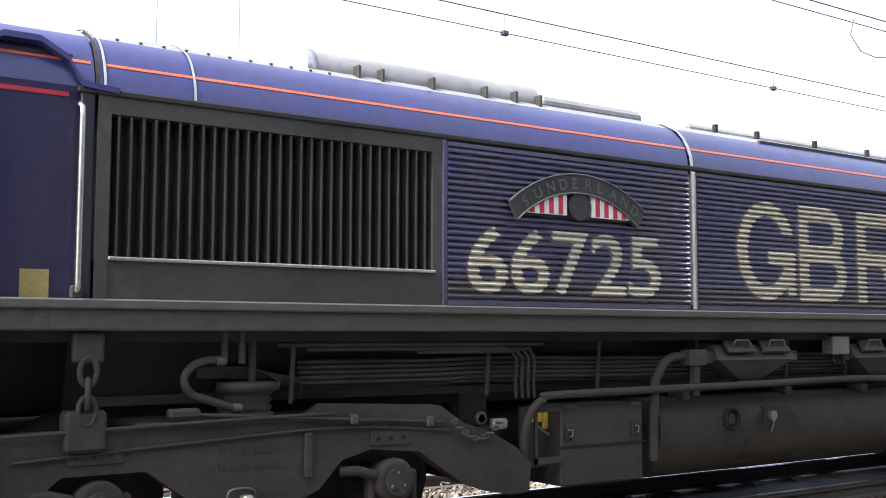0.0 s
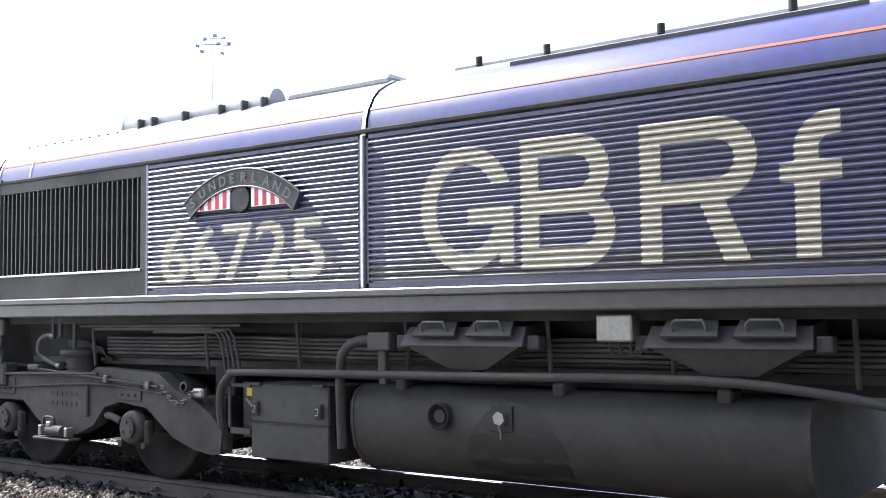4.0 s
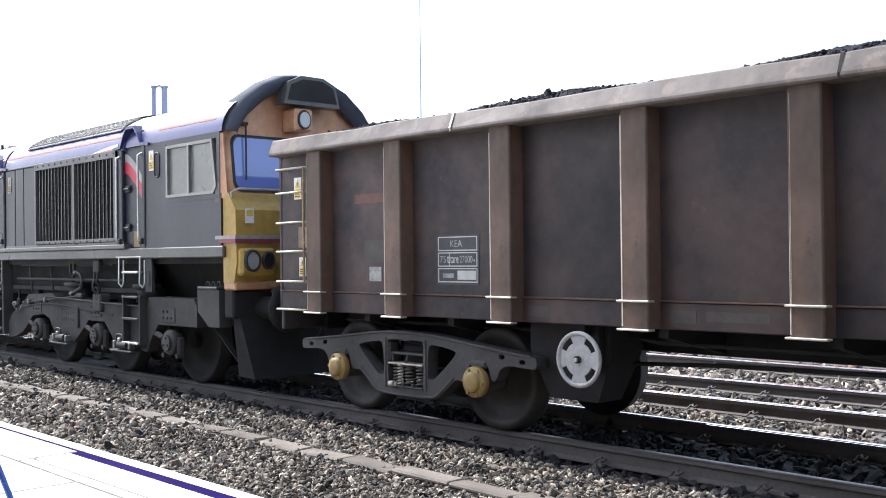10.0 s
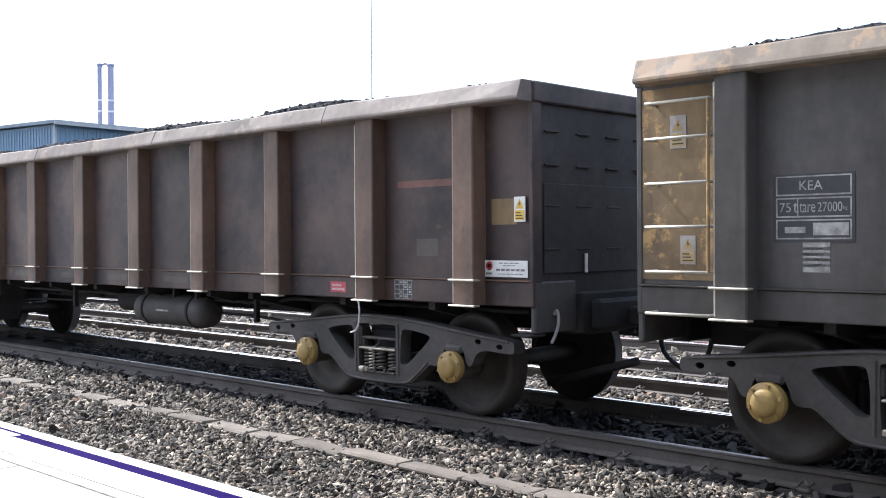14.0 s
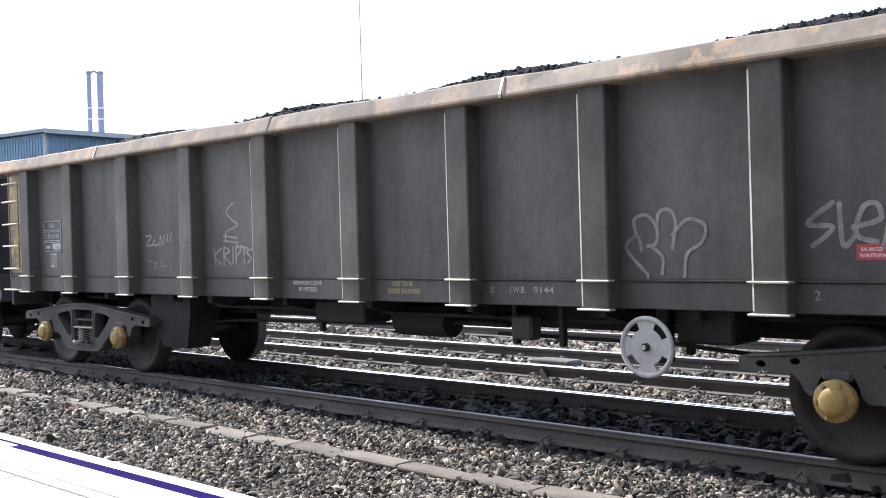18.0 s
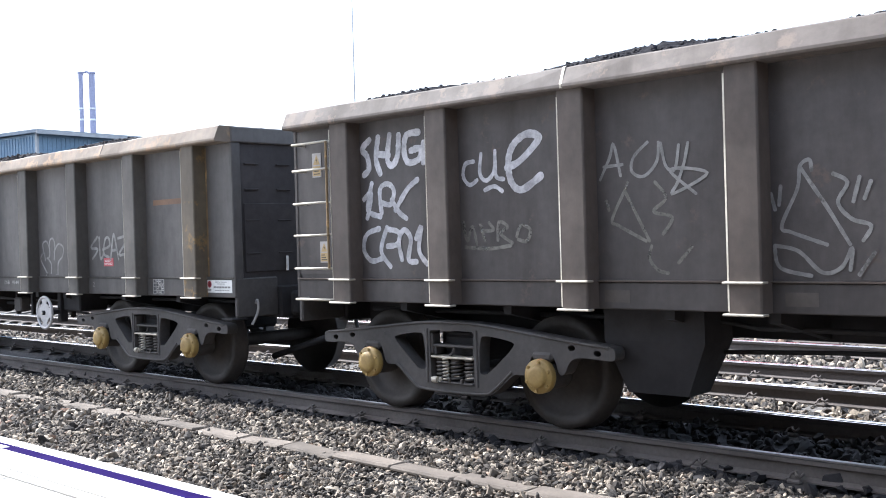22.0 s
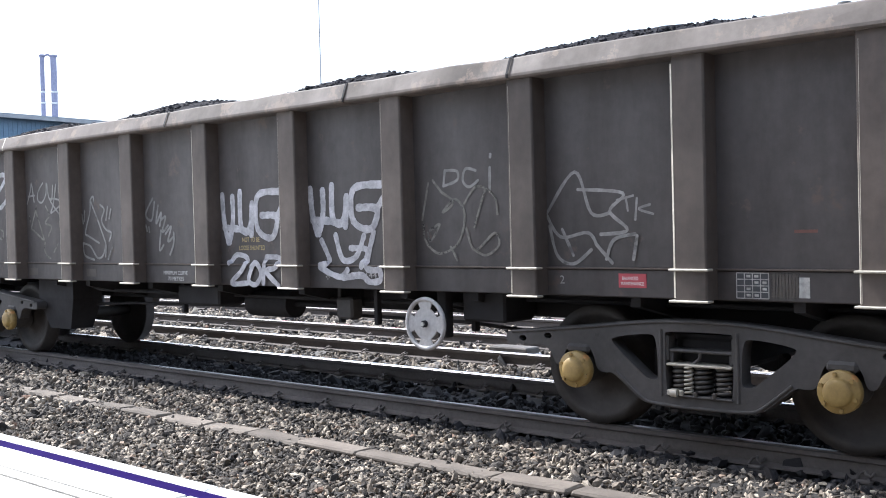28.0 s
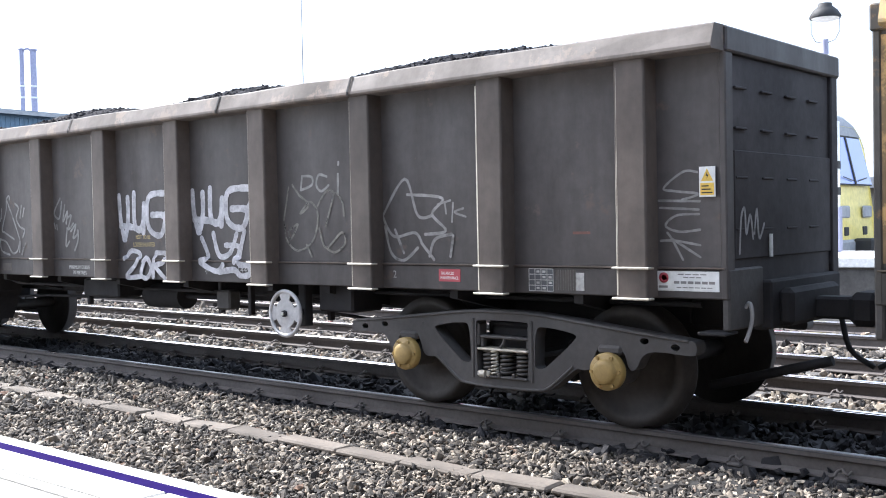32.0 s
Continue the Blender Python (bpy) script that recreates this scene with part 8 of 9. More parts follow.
    if k == 0:
        tank = part("air_tank", Build().turn([(0.02, -0.78), (0.12, -0.77), (0.175, -0.71), (0.19, -0.62), (0.19, 0.62), (0.175, 0.71), (0.12, 0.77), (0.02, 0.78)], (1.5, -0.8, 0.72), "x", 24), W_CAST, w, "cylindrical air reservoir with faded stencil")
        for x in (1.0, 2.0):
            part("tank_strap", Build().turn([(0.192, -0.025), (0.2, -0.025), (0.2, 0.025), (0.192, 0.025)], (x, -0.8, 0.72), "x", 24), W_BLACK, tank)
        part("stencil_bar", Build().box((1.35, -0.996, 0.71), (1.62, -0.985, 0.73)), STENCIL, tank)
    else:
        part("equipment_box", Build().box((3.2, -1.0, 0.75), (3.65, -0.6, 1.0), 0.02), W_BLACK, w)
        part("equipment_box", Build().box((-0.95, -0.95, 0.76), (-0.2, -0.6, 0.97), 0.02), W_BLACK, w)
        part("relay_valve", Build().box((1.6, -0.95, 0.7), (1.82, -0.8, 0.9), 0.02), W_CAST, w)
    if k == 0:
        part("bogie_cable", Build().hose([(5.1, -1.1, 1.0), (5.22, -1.16, 0.98), (5.25, -1.17, 0.85), (5.2, -1.16, 0.72), (5.1, -1.15, 0.68)], 0.009, 6), OFFWHITE, w, "pale hanging cable")
    handwheel(w, (-3.32, 3.08, 2.97, 3.1)[k])
    coal_load(k, at)
    return w


# ---- painted marks on the wagon sides
def stencil(w, body, x, z, width, height, mat):
    part("stencil", text_mesh(body, height, mat, "stencil", width), None, w, "stencilled lettering", at=(x, SKIN_Y - 0.0145 if z < 1.2 else SKIN_Y - 0.003, z))


def grid_table(w, x, z, width, height, cols, rows):
    y = SKIN_Y - 0.0125
    t = part("data_table", Build().box((x, y - 0.002, z), (x + width, y + 0.004, z + height)), PANEL_DARK, w, "dark load table ruled in white")
    for i in range(cols + 1):
        u = x + width * i / cols
        part("ruling", Build().box((u - 0.003, y - 0.004, z), (u + 0.003, y, z + height)), STENCIL, t)
    for j in range(rows + 1):
        v = z + height * j / rows
        part("ruling", Build().box((x, y - 0.0045, v - 0.003), (x + width, y, v + 0.003)), STENCIL, t)
    for i in range(1, cols):
        for j in range(rows):
            if (i + j) % 3:
                part("text_bar", Build().box((x + width * (i + 0.25) / cols, y - 0.004, z + height * (j + 0.3) / rows), (x + width * (i + 0.75) / cols, y, z + height * (j + 0.7) / rows)), STENCIL, t)


def tare_panel(w, x, z):
    y = SKIN_Y - 0.001
    t = part("tare_panel", Build().box((x, y - 0.003, z), (x + 0.54, y, z + 0.44)), PANEL_DARK, w, "dark tare panel with white outlines")
    for j in range(3):
        z0 = z + 0.3 - j * 0.14
        for a, b in (((x + 0.02, z0), (x + 0.52, z0 + 0.01)), ((x + 0.02, z0 + 0.118), (x + 0.52, z0 + 0.127)), ((x + 0.02, z0 + 0.01), (x + 0.03, z0 + 0.118)), ((x + 0.51, z0 + 0.01), (x + 0.52, z0 + 0.118))):
            part("outline", Build().box((a[0], y - 0.005, a[1]), (b[0], y, b[1])), STENCIL_W if x > -6 else STENCIL, t)
    part("stencil", text_mesh("KEA", 0.06, STENCIL, "stencil"), None, t, at=(x + 0.18, y - 0.005, z + 0.335))
    part("stencil", text_mesh("75", 0.06, STENCIL, "stencil"), None, t, at=(x + 0.045, y - 0.005, z + 0.195))
    bold = STENCIL_W if x > -6 else STENCIL
    part("stencil", text_mesh("t", 0.065, bold, "stencil"), None, t, at=(x + 0.135, y - 0.005, z + 0.192))
    part("divider", Build().box((x + 0.165, y - 0.005, z + 0.17), (x + 0.171, y, z + 0.28)), bold, t)
    part("stencil", text_mesh("tare", 0.062, bold, "stencil", 0.105), None, t, at=(x + 0.18, y - 0.005, z + 0.192))
    part("stencil", text_mesh("27000", 0.06, STENCIL, "stencil", 0.16), None, t, at=(x + 0.3, y - 0.005, z + 0.195))
    part("stencil", text_mesh("kg", 0.03, bold, "stencil"), None, t, at=(x + 0.465, y - 0.005, z + 0.2))
    part("text_bar", Build().box((x + 0.08, y - 0.005, z + 0.06), (x + 0.22, y, z + 0.1)), STENCIL, t, "worn writing")
    part("text_bar", Build().box((x + 0.27, y - 0.005, z + 0.045), (x + 0.5, y, z + 0.125)), bold, t, "bold white lettering")


def maker_label(w, x, z):
    """White label with a red ring mark and lines of small print."""
    y = SKIN_Y - 0.0125
    m = part("maker_label", Build().box((x, y - 0.004, z), (x + 0.46, y + 0.003, z + 0.135), 0.002), OFFWHITE, w, "white label with a red ring and print")
    part("red_ring", Build().turn([(0.018, 0.0), (0.036, 0.0), (0.036, -0.002), (0.018, -0.002), (0.018, 0.0)], (x + 0.055, y - 0.005, z + 0.09), "y", 20), PLATE_RED, m)
    for u0, u1, v, h, mat in ((0.015, 0.1, 0.02, 0.016, PRINT), (0.13, 0.44, 0.05, 0.018, PRINT), (0.16, 0.38, 0.11, 0.007, PRINT), (0.2, 0.34, 0.09, 0.007, PRINT), (0.15, 0.42, 0.022, 0.006, PRINT)):
        n = max(1, int((u1 - u0) / 0.045))
        for i in range(n):
            part("text_bar", Build().box((x + u0 + (u1 - u0) * i / n, y - 0.006, z + v), (x + u0 + (u1 - u0) * (i + 0.8) / n, y, z + v + h)), mat, m)


def red_plate(w, x, z, words=True):
    y = SKIN_Y - (0.0125 if z < 1.2 else 0.001)
    p = part("red_plate", Build().box((x, y - 0.003, z), (x + 0.225, y + 0.002, z + 0.1)), PLATE_RED, w, "small red maintenance plate")
    for body, u, v, ww in (("BALANCED", 0.03, 0.055, 0.13), ("MAINTENANCE", 0.02, 0.018, 0.185)):
        part("stencil", text_mesh(body, 0.024, OFFWHITE, "stencil", ww), None, p, at=(x + u, y - 0.004, z + v))


# ---- sprayed tags: each is drawn as loose strokes in a square of a hundred by a hundred
HUG = "06 92 08 45 14 05/22 88 22 45 16 05/08 32 26 30 46 24/34 96 34 40 42 22 50 40 52 74/52 74 50 18/96 92 62 88 58 40 66 18 82 14 88 48 66 52/88 48 99 74"
TAGS = {
    "stack_top": "16 92 4 72 12 52 14 22 6 8/30 96 26 45 32 8/30 55 46 50/48 98 44 40 52 25 60 50 62 95/92 96 74 92 70 55 76 28 92 34 94 58 80 55/99 70 98 25",
    "stack_middle": "5 55 18 70 14 30 10 10/20 92 12 30 34 12/36 20 34 75 48 88 58 70 52 40 36 45/54 50 66 20 78 5/60 25 80 70 98 92",
    "stack_low": "28 90 8 78 2 45 14 18 34 25/40 92 30 40 44 5/40 88 58 80 56 55 40 50/62 20 58 60 66 85 76 65 72 20 84 15/84 65 92 90 88 40 99 10",
    "looped_word": "16 62 5 58 2 35 10 18 20 26/26 75 24 38 32 24 42 40 44 78/44 60 45 30 54 24/30 6 42 12 52 2",
    "bold_loop": "05 42 40 52 80 76 94 92 60 98 25 82 10 55 16 18 45 2 98 24",
    "worn_word": "03 90 8 30 16 75 22 20/28 80 34 30/30 60 46 62 40 85/52 30 54 85 66 70 56 50 72 20/78 40 84 72 96 60 92 25 80 30/06 10 40 4 70 12",
    "thin_word": "00 35 10 75 14 98 20 40/04 58 22 60/46 96 33 72 31 46 42 36 54 60 56 94/58 92 62 52 70 44 74 86/82 88 78 52 72 20 68 02 98 34 66 44 88 00",
    "triangle": "35 98 30 85 10 40 20 30 60 05/30 85 65 05/75 95 90 70 72 50 98 40 85 15/02 70 06 55",
    "hook": "20 90 15 55 30 20 50 10/95 85 70 40",
    "arrow": "42 90 40 99 31 94 28 75 12 44 22 38 55 27/32 92 56 58 76 27/02 72 06 58/12 78 10 62/62 86 75 78 66 62 78 48 95 42 88 30/86 82 80 62/96 78 90 64/05 27 28 22 50 4 68 8 78 24 76 6/05 26 10 8 40 1/84 2 98 20",
    "slanted_word": "30 98 05 72 25 62 36 92/48 86 40 56 58 74 52 52/58 62 72 66 60 42 80 52/70 38 90 50 78 26 98 34/56 44 50 12 64 20/98 40 97 22 84 04/06 54 10 44/16 50 18 42",
    "thick_word": HUG,
    "numerals": "05 72 18 98 38 86 30 50 10 10 42 12/50 62 43 20 56 8 66 40 58 74 48 60/73 92 70 12/75 92 96 88 92 60 76 48 98 6",
    "tangled_word": "08 82 20 40 08 30 38 10 50 24/30 92 40 44 60 50 72 90/52 66 76 62 70 30/86 96 76 32 96 24/44 8 70 14 82 2 97 6 96 28",
    "pair": "10 95 05 20/10 95 42 88 42 45 05 20/92 85 66 96 58 42 74 10 98 38",
    "dotted_stroke": "52 62 46 0/60 90 64 98",
    "swirl": "12 95 03 50/18 98 30 82/12 36 26 44 14 24 10 34/28 84 44 70 30 58 46 74 58 56 50 22 26 8 8 22 5 44/58 68 74 88 94 76 98 54/84 84 70 40/60 38 70 12 94 32 99 18 84 6 70 12/40 16 48 0",
    "kite": "00 55 33 99 50 55 70 54/36 80 84 74 70 56 88 36 60 32/00 55 16 30 46 34 56 20/18 38 30 10/04 42 12 10 30 1 50 16/55 22 72 2/96 32 74 26 66 6/98 30 94 6",
    "initials": "00 80 45 95/25 88 30 40/55 85 50 05/90 60 60 45 98 25",
    "stacked_letters": "92 98 60 99 14 82 40 78 94 74 56 68/02 68 98 66/05 60 95 57/96 52 44 51 18 40 50 33 98 35/06 23 40 23 98 18/22 32 34 24 58 2/98 5 34 25",
    "fist": "30 0 05 35 02 50 15 62 20 40/15 60 12 86 28 92 40 70 38 50 28 46/40 62 42 94 55 99 62 80 58 42/58 62 76 84 96 74 92 50 75 34 72 2/32 46 46 30 45 5",
    "angular_word": "18 98 02 55 18 46 05 8/22 95 24 8 32 32/30 45 46 60 44 92 36 84 32 30 44 14/48 4 54 88 58 98 66 4/50 40 64 42/66 88 90 92 68 26 82 22 92 2 96 72/99 95 98 36/99 16 98 8",
    "crowned_word": "05 80 08 15/22 85 06 50 24 20/30 15 30 85 44 75 32 55 46 20/52 90 52 20/60 20 60 90 72 80 62 55/72 92 88 85/80 88 80 20/98 80 86 70 96 45 88 25",
    "flourish": "70 99 30 80 60 60 95 45 30 30 20 12/10 20 90 14/10 8 95 2",
    "short_word": "05 90 25 88 05 45 28 45/36 72 30 50 40 42 50 52/54 40 56 86 66 46 70 92/82 95 78 60/94 98 88 60",
    "small_word": "04 80 20 76/12 78 10 20/28 60 40 66 30 30 44 26/54 70 70 60 56 30 84 40/88 80 98 30",
    "scrawl": "05 0 12 75 25 92 30 40 45 80 55 30/60 40 70 92 78 30 98 60"}


def tag(w, kind, x0, z0, x1, z1, wide, mat, label="white sprayed graffiti tag", at=(0, 0, 0)):
    """One graffiti tag, filling a rectangle of the side: round-ended bands of paint, thinner where the hand speeds up."""
    r = random.Random(kind)
    b, lift = Build(), 0.0
    for line in TAGS[kind].split("/"):
        q = [int(a) / 100 for a in line.split()]
        pts = [Vector((x0 + (x1 - x0) * u, 0, z0 + (z1 - z0) * v)) for u, v in zip(q[::2], q[1::2])]
        dense = []
        for j in range(len(pts) - 1):
            p0, p1, p2, p3 = pts[max(j - 1, 0)], pts[j], pts[j + 1], pts[min(j + 2, len(pts) - 1)]
            for i in range(7):
                t = i / 7
                dense.append(0.5 * (2 * p1 + (p2 - p0) * t + (2 * p0 - 5 * p1 + 4 * p2 - p3) * t * t + (3 * p1 - p0 - 3 * p2 + p3) * t ** 3))
        dense.append(pts[-1])
        d0, d1 = (dense[0] - dense[1]).normalized(), (dense[-1] - dense[-2]).normalized()
        dense = [dense[0] + d0 * wide * 0.42, dense[0] + d0 * wide * 0.3, *dense, dense[-1] + d1 * wide * 0.3, dense[-1] + d1 * wide * 0.42]
        rings, n = [], len(dense)
        lift += 0.0002
        for j, p in enumerate(dense):
            d = (dense[min(j + 1, n - 1)] - dense[max(j - 1, 0)]).normalized()
            e = Vector((-d.z, 0, d.x)) * wide * 0.5 * (0.35 if j in (0, n - 1) else 0.75 if j in (1, n - 2) else r.uniform(0.86, 1.1))
            lift += 0.00003
            y = SKIN_Y - (0.031 if p.z < 1.235 else 0.002) - lift
            rings.append([(p.x - e.x, y, p.z - e.z), (p.x + e.x, y, p.z + e.z)])
        b.loft(rings, False, False, False)
    return part("graffiti", b, mat, w, label, at)


def flat_patch(w, name, x0, x1, z0, z1, mat, label=""):
    y = SKIN_Y - (0.0125 if z1 < 1.21 else 0.0005)
    part(name, Build().box((x0, y - 0.002, z0), (x1, y + 0.002, z1)), mat, w, label)


w1 = make_wagon(0, "rust-brown steel bogie box wagon heaped with coal")
w2 = make_wagon(1, "grey-black bogie box wagon with an ochre rim, heaped with coal")
w3 = make_wagon(2, "grey-brown bogie box wagon covered in white graffiti, heaped with coal")
make_wagon(3, "grimy bogie box wagon with a worn yellow rim, heaped with coal")


for w, zr in ((w1, 1.05), (w2, 1.34), (w3, 1.07)):
    red_plate(w, 4.81 if w != w2 else 4.57, zr)
    grid_table(w, 5.71, 1.02, 0.22, 0.165, 4, 4)
    maker_label(w, 6.79, 1.05 if w != w1 else 1.235)
    if w != w2:
        hazard(w, 7.12, SKIN_Y - 0.02, 1.68, 0.115, 0.2)
tare_panel(w1, -5.01, 1.3)
tare_panel(w2, -6.45, 1.51)
for i in range(5):
    flat_patch(w2, "text_bar", -6.25, -6.07, 1.32 + i * 0.035, 1.375 + i * 0.035, STENCIL)
for w, x, z in ((w2, -1.02, 1.075), (w3, -0.9, 1.03)):
    stencil(w, "MINIMUM CURVE", x, z + 0.062, 0.44, 0.042, STENCIL_W)
    stencil(w, "70 METRES", x + 0.08, z, 0.29, 0.042, STENCIL_W)
stencil(w2, "NOT TO BE", 0.41, 1.14, 0.26, 0.042, STENCIL_Y)
stencil(w2, "LOOSE SHUNTED", 0.35, 1.075, 0.4, 0.042, STENCIL_Y)
stencil(w3, "NOT TO BE", 0.47, 1.43, 0.27, 0.045, STENCIL_Y)
stencil(w3, "LOOSE SHUNTED", 0.42, 1.35, 0.4, 0.045, STENCIL_Y)
for w, x in ((w2, 1.56), (w3, 1.7)):
    stencil(w, "*", x, 1.075, 0.055, 0.09, STENCIL)
    stencil(w, "I.W.B.", x + 0.22, 1.1, 0.16, 0.05, STENCIL)
    stencil(w, "9144", x + 0.46, 1.1, 0.2, 0.05, STENCIL)
    stencil(w, "2", 4.3, 1.09, 0.04, 0.06, STENCIL)
# worn bands and wiped patches
flat_patch(w1, "faded_band", 5.74, 6.46, 2.0, 2.06, FADED_RED, "faded red band")
flat_patch(w1, "bare_patch", 6.86, 7.13, 1.66, 1.87, OCHRE, "bare ochre patch")
flat_patch(w1, "bare_patch", 5.98, 6.24, 1.4, 1.55, PATCH, "wiped pale patch")
for x in (-2.2, -0.8, 0.45, 1.8):
    flat_patch(w1, "wiped_patch", x, x + 0.5, 1.07, 1.14, PATCH, "wiped pale patch")
flat_patch(w2, "faded_band", 5.74, 6.5, 2.03, 2.09, FADED_ORANGE, "faded orange band")
flat_patch(w2, "ochre_patch", 6.78, 6.83, 1.22, 2.6, OCHRE)
flat_patch(w3, "data_block", 5.95, 6.13, 1.03, 1.18, PATCH, "worn column table")
for i in range(9):
    flat_patch(w3, "column_line", 5.95 + i * 0.022, 5.954 + i * 0.022, 1.03, 1.18, STENCIL)
flat_patch(w3, "data_block", 6.13, 6.2, 1.03, 1.16, STENCIL, "pale worn block")
flat_patch(w3, "bare_patch", 6.1, 6.25, 1.44, 1.46, FADED_RED)

flat_patch(w1, "faded_band", -6.2, -5.6, 2.08, 2.17, FADED_RED, "faded red band")
flat_patch(w1, "bare_patch", -6.05, -5.72, 1.5, 1.72, PATCH, "wiped pale patch")
flat_patch(w1, "bare_patch", -5.98, -5.8, 1.32, 1.46, STENCIL, "worn pale label")
for w in (w1, w2, w3):
    hazard(w, -7.14, SKIN_Y - 0.008, 1.36, 0.12, 0.2, SIGN_YELLOW if w == w1 else LABEL_WORN, OFFWHITE if w == w1 else DIRTY_WHITE)
    for x in (-3.9, -2.5):
        flat_patch(w, "side_plate", x, x + 0.22, 1.05, 1.14, PATCH, "small worn plate")
part("paper_plate", Build().box((-7.15, SKIN_Y - 0.012, 1.66), (-6.86, SKIN_Y - 0.007, 1.88)), PATCH_PALE, w1, "pale rust-stained plate")
# second wagon's tags
tag(w2, "short_word", -3.83, 1.47, -3.2, 1.7, 0.022, SPRAY_PALE)
tag(w2, "small_word", -3.8, 1.27, -3.25, 1.42, 0.02, SPRAY_FAINT, "faded graffiti tag")
tag(w2, "crowned_word", -2.43, 1.29, -1.69, 1.55, 0.026, SPRAY_PALE)
tag(w2, "flourish", -2.24, 1.56, -1.94, 1.99, 0.022, SPRAY_PALE, "pale flourish above the graffiti tag")
tag(w2, "fist", 2.88, 1.23, 3.56, 1.71, 0.026, SPRAY_PALE, "pale looping graffiti tag")
tag(w2, "angular_word", 4.24, 1.41, 5.28, 1.71, 0.034, SPRAY_PALE)
# third wagon's tags
tag(w3, "stack_top", -6.55, 2.12, -5.72, 2.49, 0.062, SPRAY, "thick stacked white graffiti tag")
tag(w3, "stack_middle", -6.55, 1.72, -5.8, 2.1, 0.05, SPRAY, "thick stacked white graffiti tag")
tag(w3, "stack_low", -6.55, 1.3, -5.72, 1.7, 0.05, SPRAY, "thick stacked white graffiti tag")
tag(w3, "looped_word", -5.3, 1.91, -4.46, 2.34, 0.036, SPRAY)
tag(w3, "bold_loop", -4.83, 1.91, -4.46, 2.36, 0.062, SPRAY, "bold looped stroke of white spray paint")
tag(w3, "worn_word", -5.32, 1.45, -4.56, 1.71, 0.03, SPRAY_FAINT, "faded graffiti tag")
tag(w3, "thin_word", -3.92, 1.81, -3.02, 2.21, 0.024, SPRAY_PALE)
tag(w3, "triangle", -3.88, 1.47, -3.31, 1.93, 0.026, SPRAY_FAINT, "faded graffiti tag")
tag(w3, "hook", -3.58, 1.24, -3.15, 1.48, 0.026, SPRAY_FAINT, "faded graffiti tag")
tag(w3, "arrow", -2.6, 1.24, -1.91, 1.99, 0.026, SPRAY_PALE)
tag(w3, "slanted_word", -1.26, 1.28, -0.69, 1.93, 0.028, SPRAY_PALE)
tag(w3, "thick_word", 0.1, 1.4, 1.14, 1.95, 0.07, SPRAY, "thick white graffiti tag")
tag(w3, "numerals", 0.23, 0.99, 1.07, 1.31, 0.055, SPRAY, "thick white painted numerals")
tag(w3, "thick_word", 1.44, 1.47, 2.5, 1.95, 0.07, SPRAY, "thick white graffiti tag")
tag(w3, "tangled_word", 1.57, 1.06, 2.45, 1.52, 0.058, SPRAY, "thick white graffiti tag")
tag(w3, "pair", 3.13, 1.83, 3.53, 2.0, 0.024, SPRAY_PALE)
tag(w3, "dotted_stroke", 3.6, 1.81, 3.68, 2.1, 0.026, SPRAY_PALE)
tag(w3, "swirl", 2.88, 1.26, 3.73, 1.93, 0.022, SPRAY_FAINT, "faded graffiti tag")
tag(w3, "kite", 4.18, 1.23, 4.98, 1.92, 0.026, SPRAY_PALE)
tag(w3, "initials", 4.8, 1.54, 5.1, 1.73, 0.018, SPRAY_PALE)
tag(w3, "stacked_letters", 6.8, 1.25, 7.12, 1.86, 0.017, SPRAY_PALE)
tag(w3, "scrawl", 0.0, 1.3, 0.42, 1.62, 0.026, SPRAY_PALE, "scrawl on the end wall", at=(HEAD + 0.02 + SKIN_Y, -0.97, 0)).rotation_euler.z = radians(90)

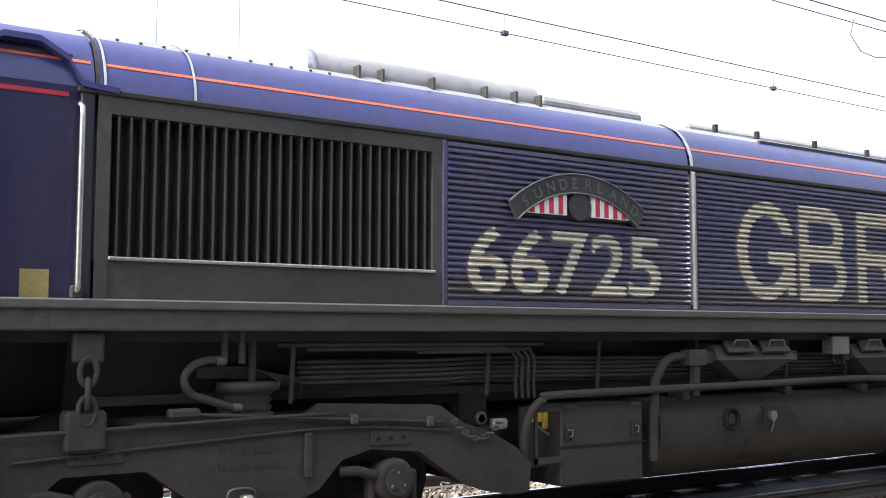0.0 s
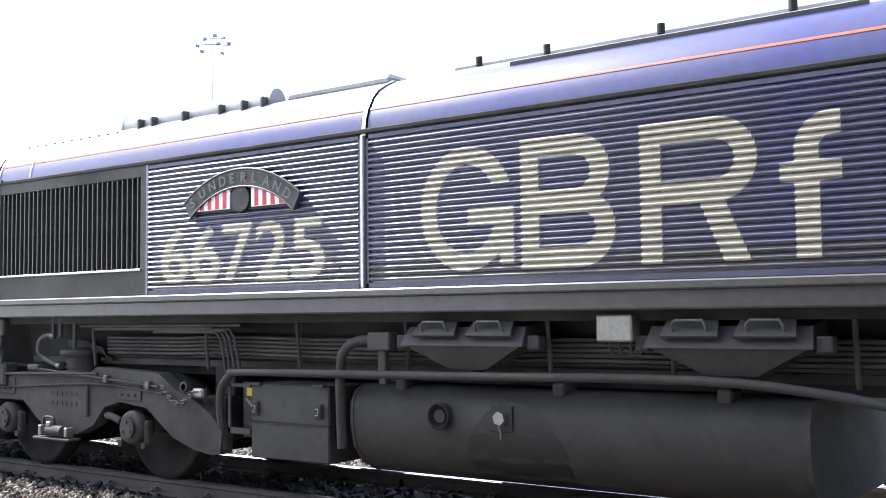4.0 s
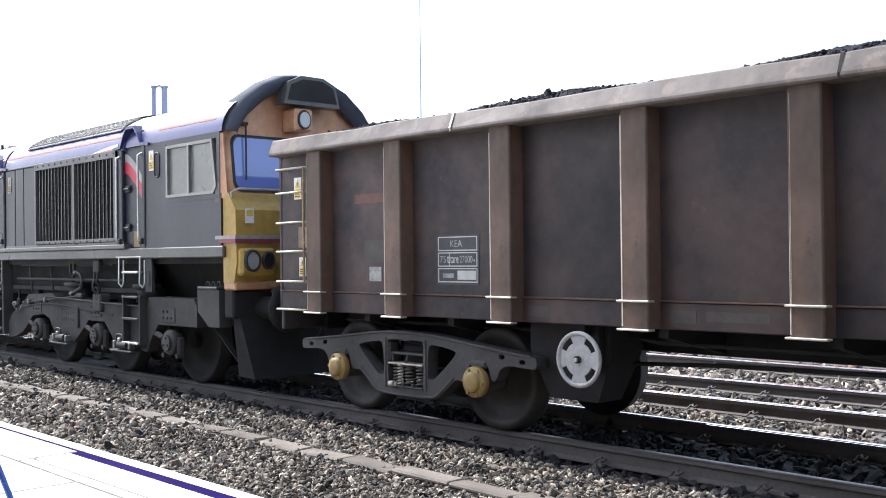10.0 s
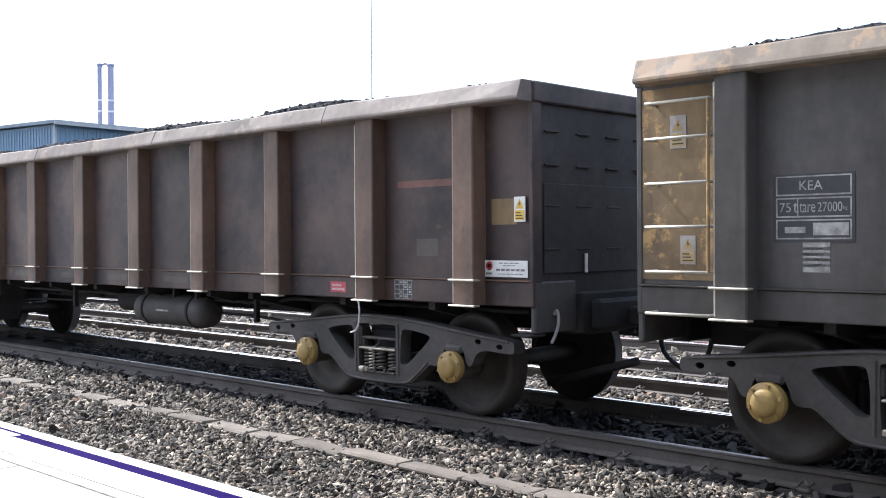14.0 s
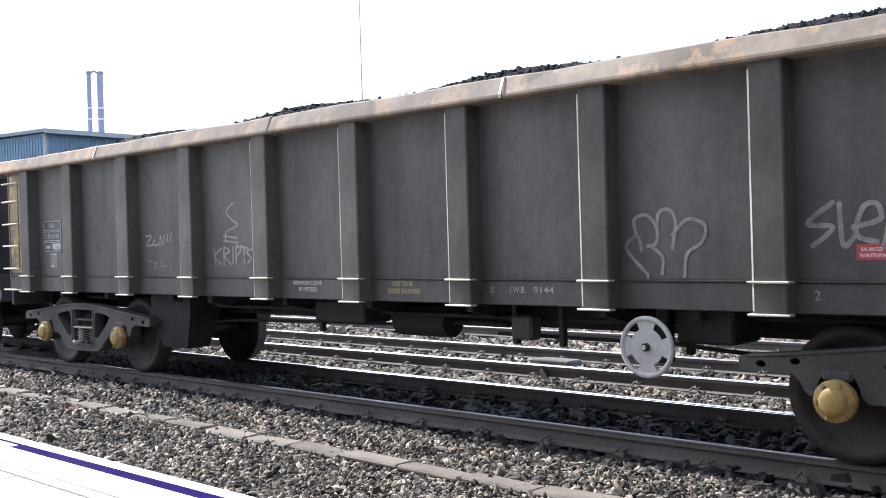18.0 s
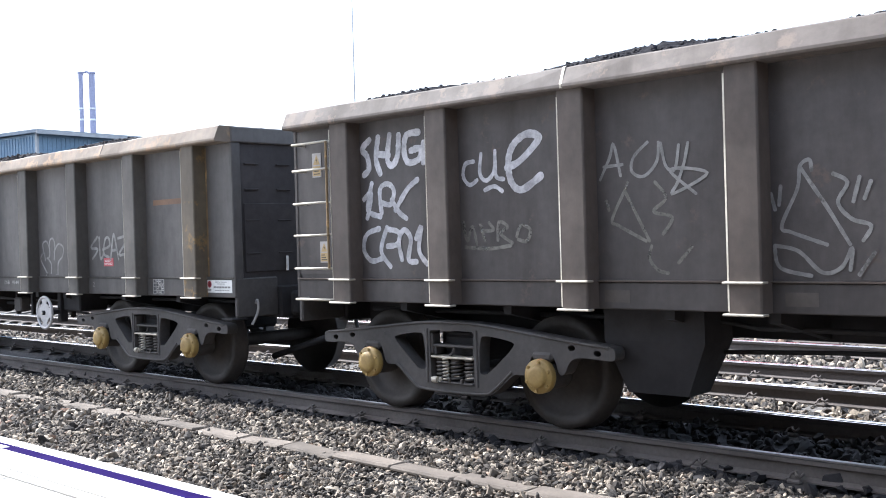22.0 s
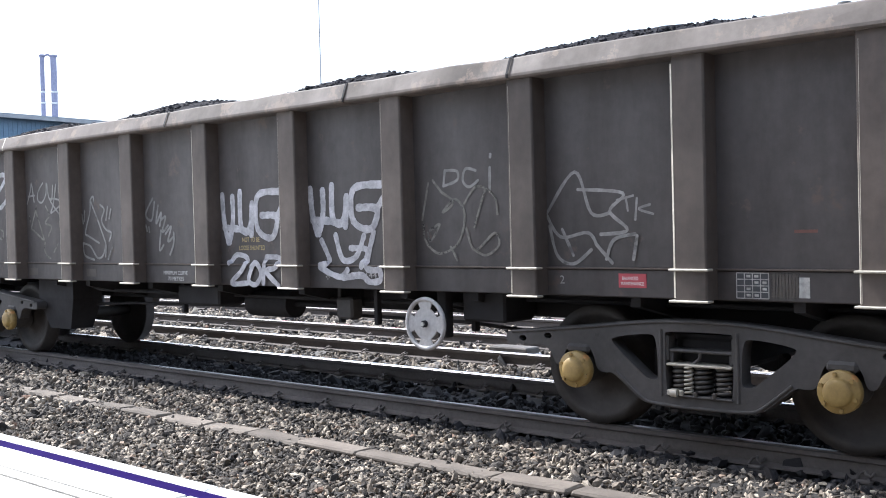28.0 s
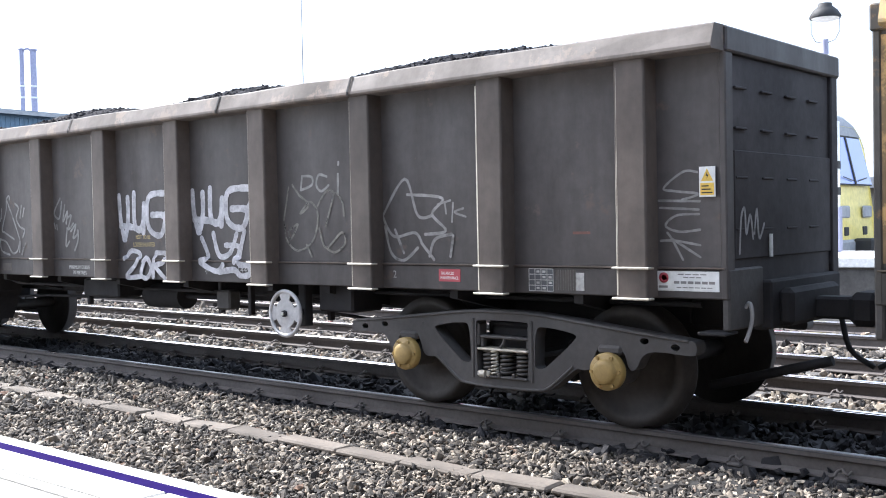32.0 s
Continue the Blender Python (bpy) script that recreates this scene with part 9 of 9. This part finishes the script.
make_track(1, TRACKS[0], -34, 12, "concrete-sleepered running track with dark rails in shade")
make_track(2, TRACKS[1], -30, 16, "sunlit second track of rusty rails on concrete sleepers")
make_track(3, TRACKS[2], -30, 10, "sunlit third track of rusty rails on concrete sleepers")
make_trough()

# ================= the train's run =================
TRAIN = [
    (0, -0.08), (0.5, -1.51), (1, -3.03), (1.5, -4.65), (2, -6.32), (2.5, -7.84), (4.5, -13.52), (5, -14.96), (5.5,
    -16.31), (6, -17.74), (6.5, -19.11), (7, -20.55), (7.5, -21.93), (8, -23.34), (8.5, -24.62), (9, -26.03), (9.5,
    -27.31), (10, -28.68), (10.5, -30.00), (11, -31.42), (11.5, -32.72), (12, -34.07), (12.5, -35.36), (13, -36.70),
    (13.5, -37.96), (14, -39.29), (14.5, -40.59), (16.5, -45.84), (17, -47.16), (17.5, -48.42), (18, -49.72), (18.5,
    -50.95), (19, -52.22), (19.5, -53.38), (20, -54.63), (20.5, -55.72), (21, -56.84), (21.5, -57.86), (22, -58.90),
    (22.5, -59.87), (23, -60.84), (23.5, -61.65), (24, -62.50), (24.5, -63.27), (25, -64.03), (25.5, -64.70), (26,
    -65.33), (26.5, -65.89), (28.5, -67.51), (29, -67.78), (29.5, -68.00), (30, -68.19), (30.5, -68.35), (31, -68.49),
    (31.5, -68.61), (32, -68.71)
]


def rolled(radius):
    """Times and turns of a wheel, in steps of less than a sixth of a turn."""
    ts, ss = [a for a, s in TRAIN], [s for a, s in TRAIN]
    rows, last = [(0.0, 0.0)], 0.0
    for i in range(1, 641):
        t = i * 0.05
        turn = math.degrees((float(np.interp(t, ts, ss)) - ss[0]) / radius)
        if abs(turn - last) > 36 or i == 640:
            rows.append((t, turn))
            last = turn
    return rows


def motions():
    for ob in (loco, *wagons, *loads):
        x = ob.location.x
        walk(ob, [(t, pose(x + s, RAILY, 0)) for t, s in TRAIN])
    for group, radius in ((wheelsets, 0.455), (loco_wheelsets, 0.53)):
        rows = rolled(radius)
        for ob in group:
            x, y, z = ob.location
            walk(ob, [(t, pose(x, y, z, 0, a, 0)) for t, a in rows])


motions()
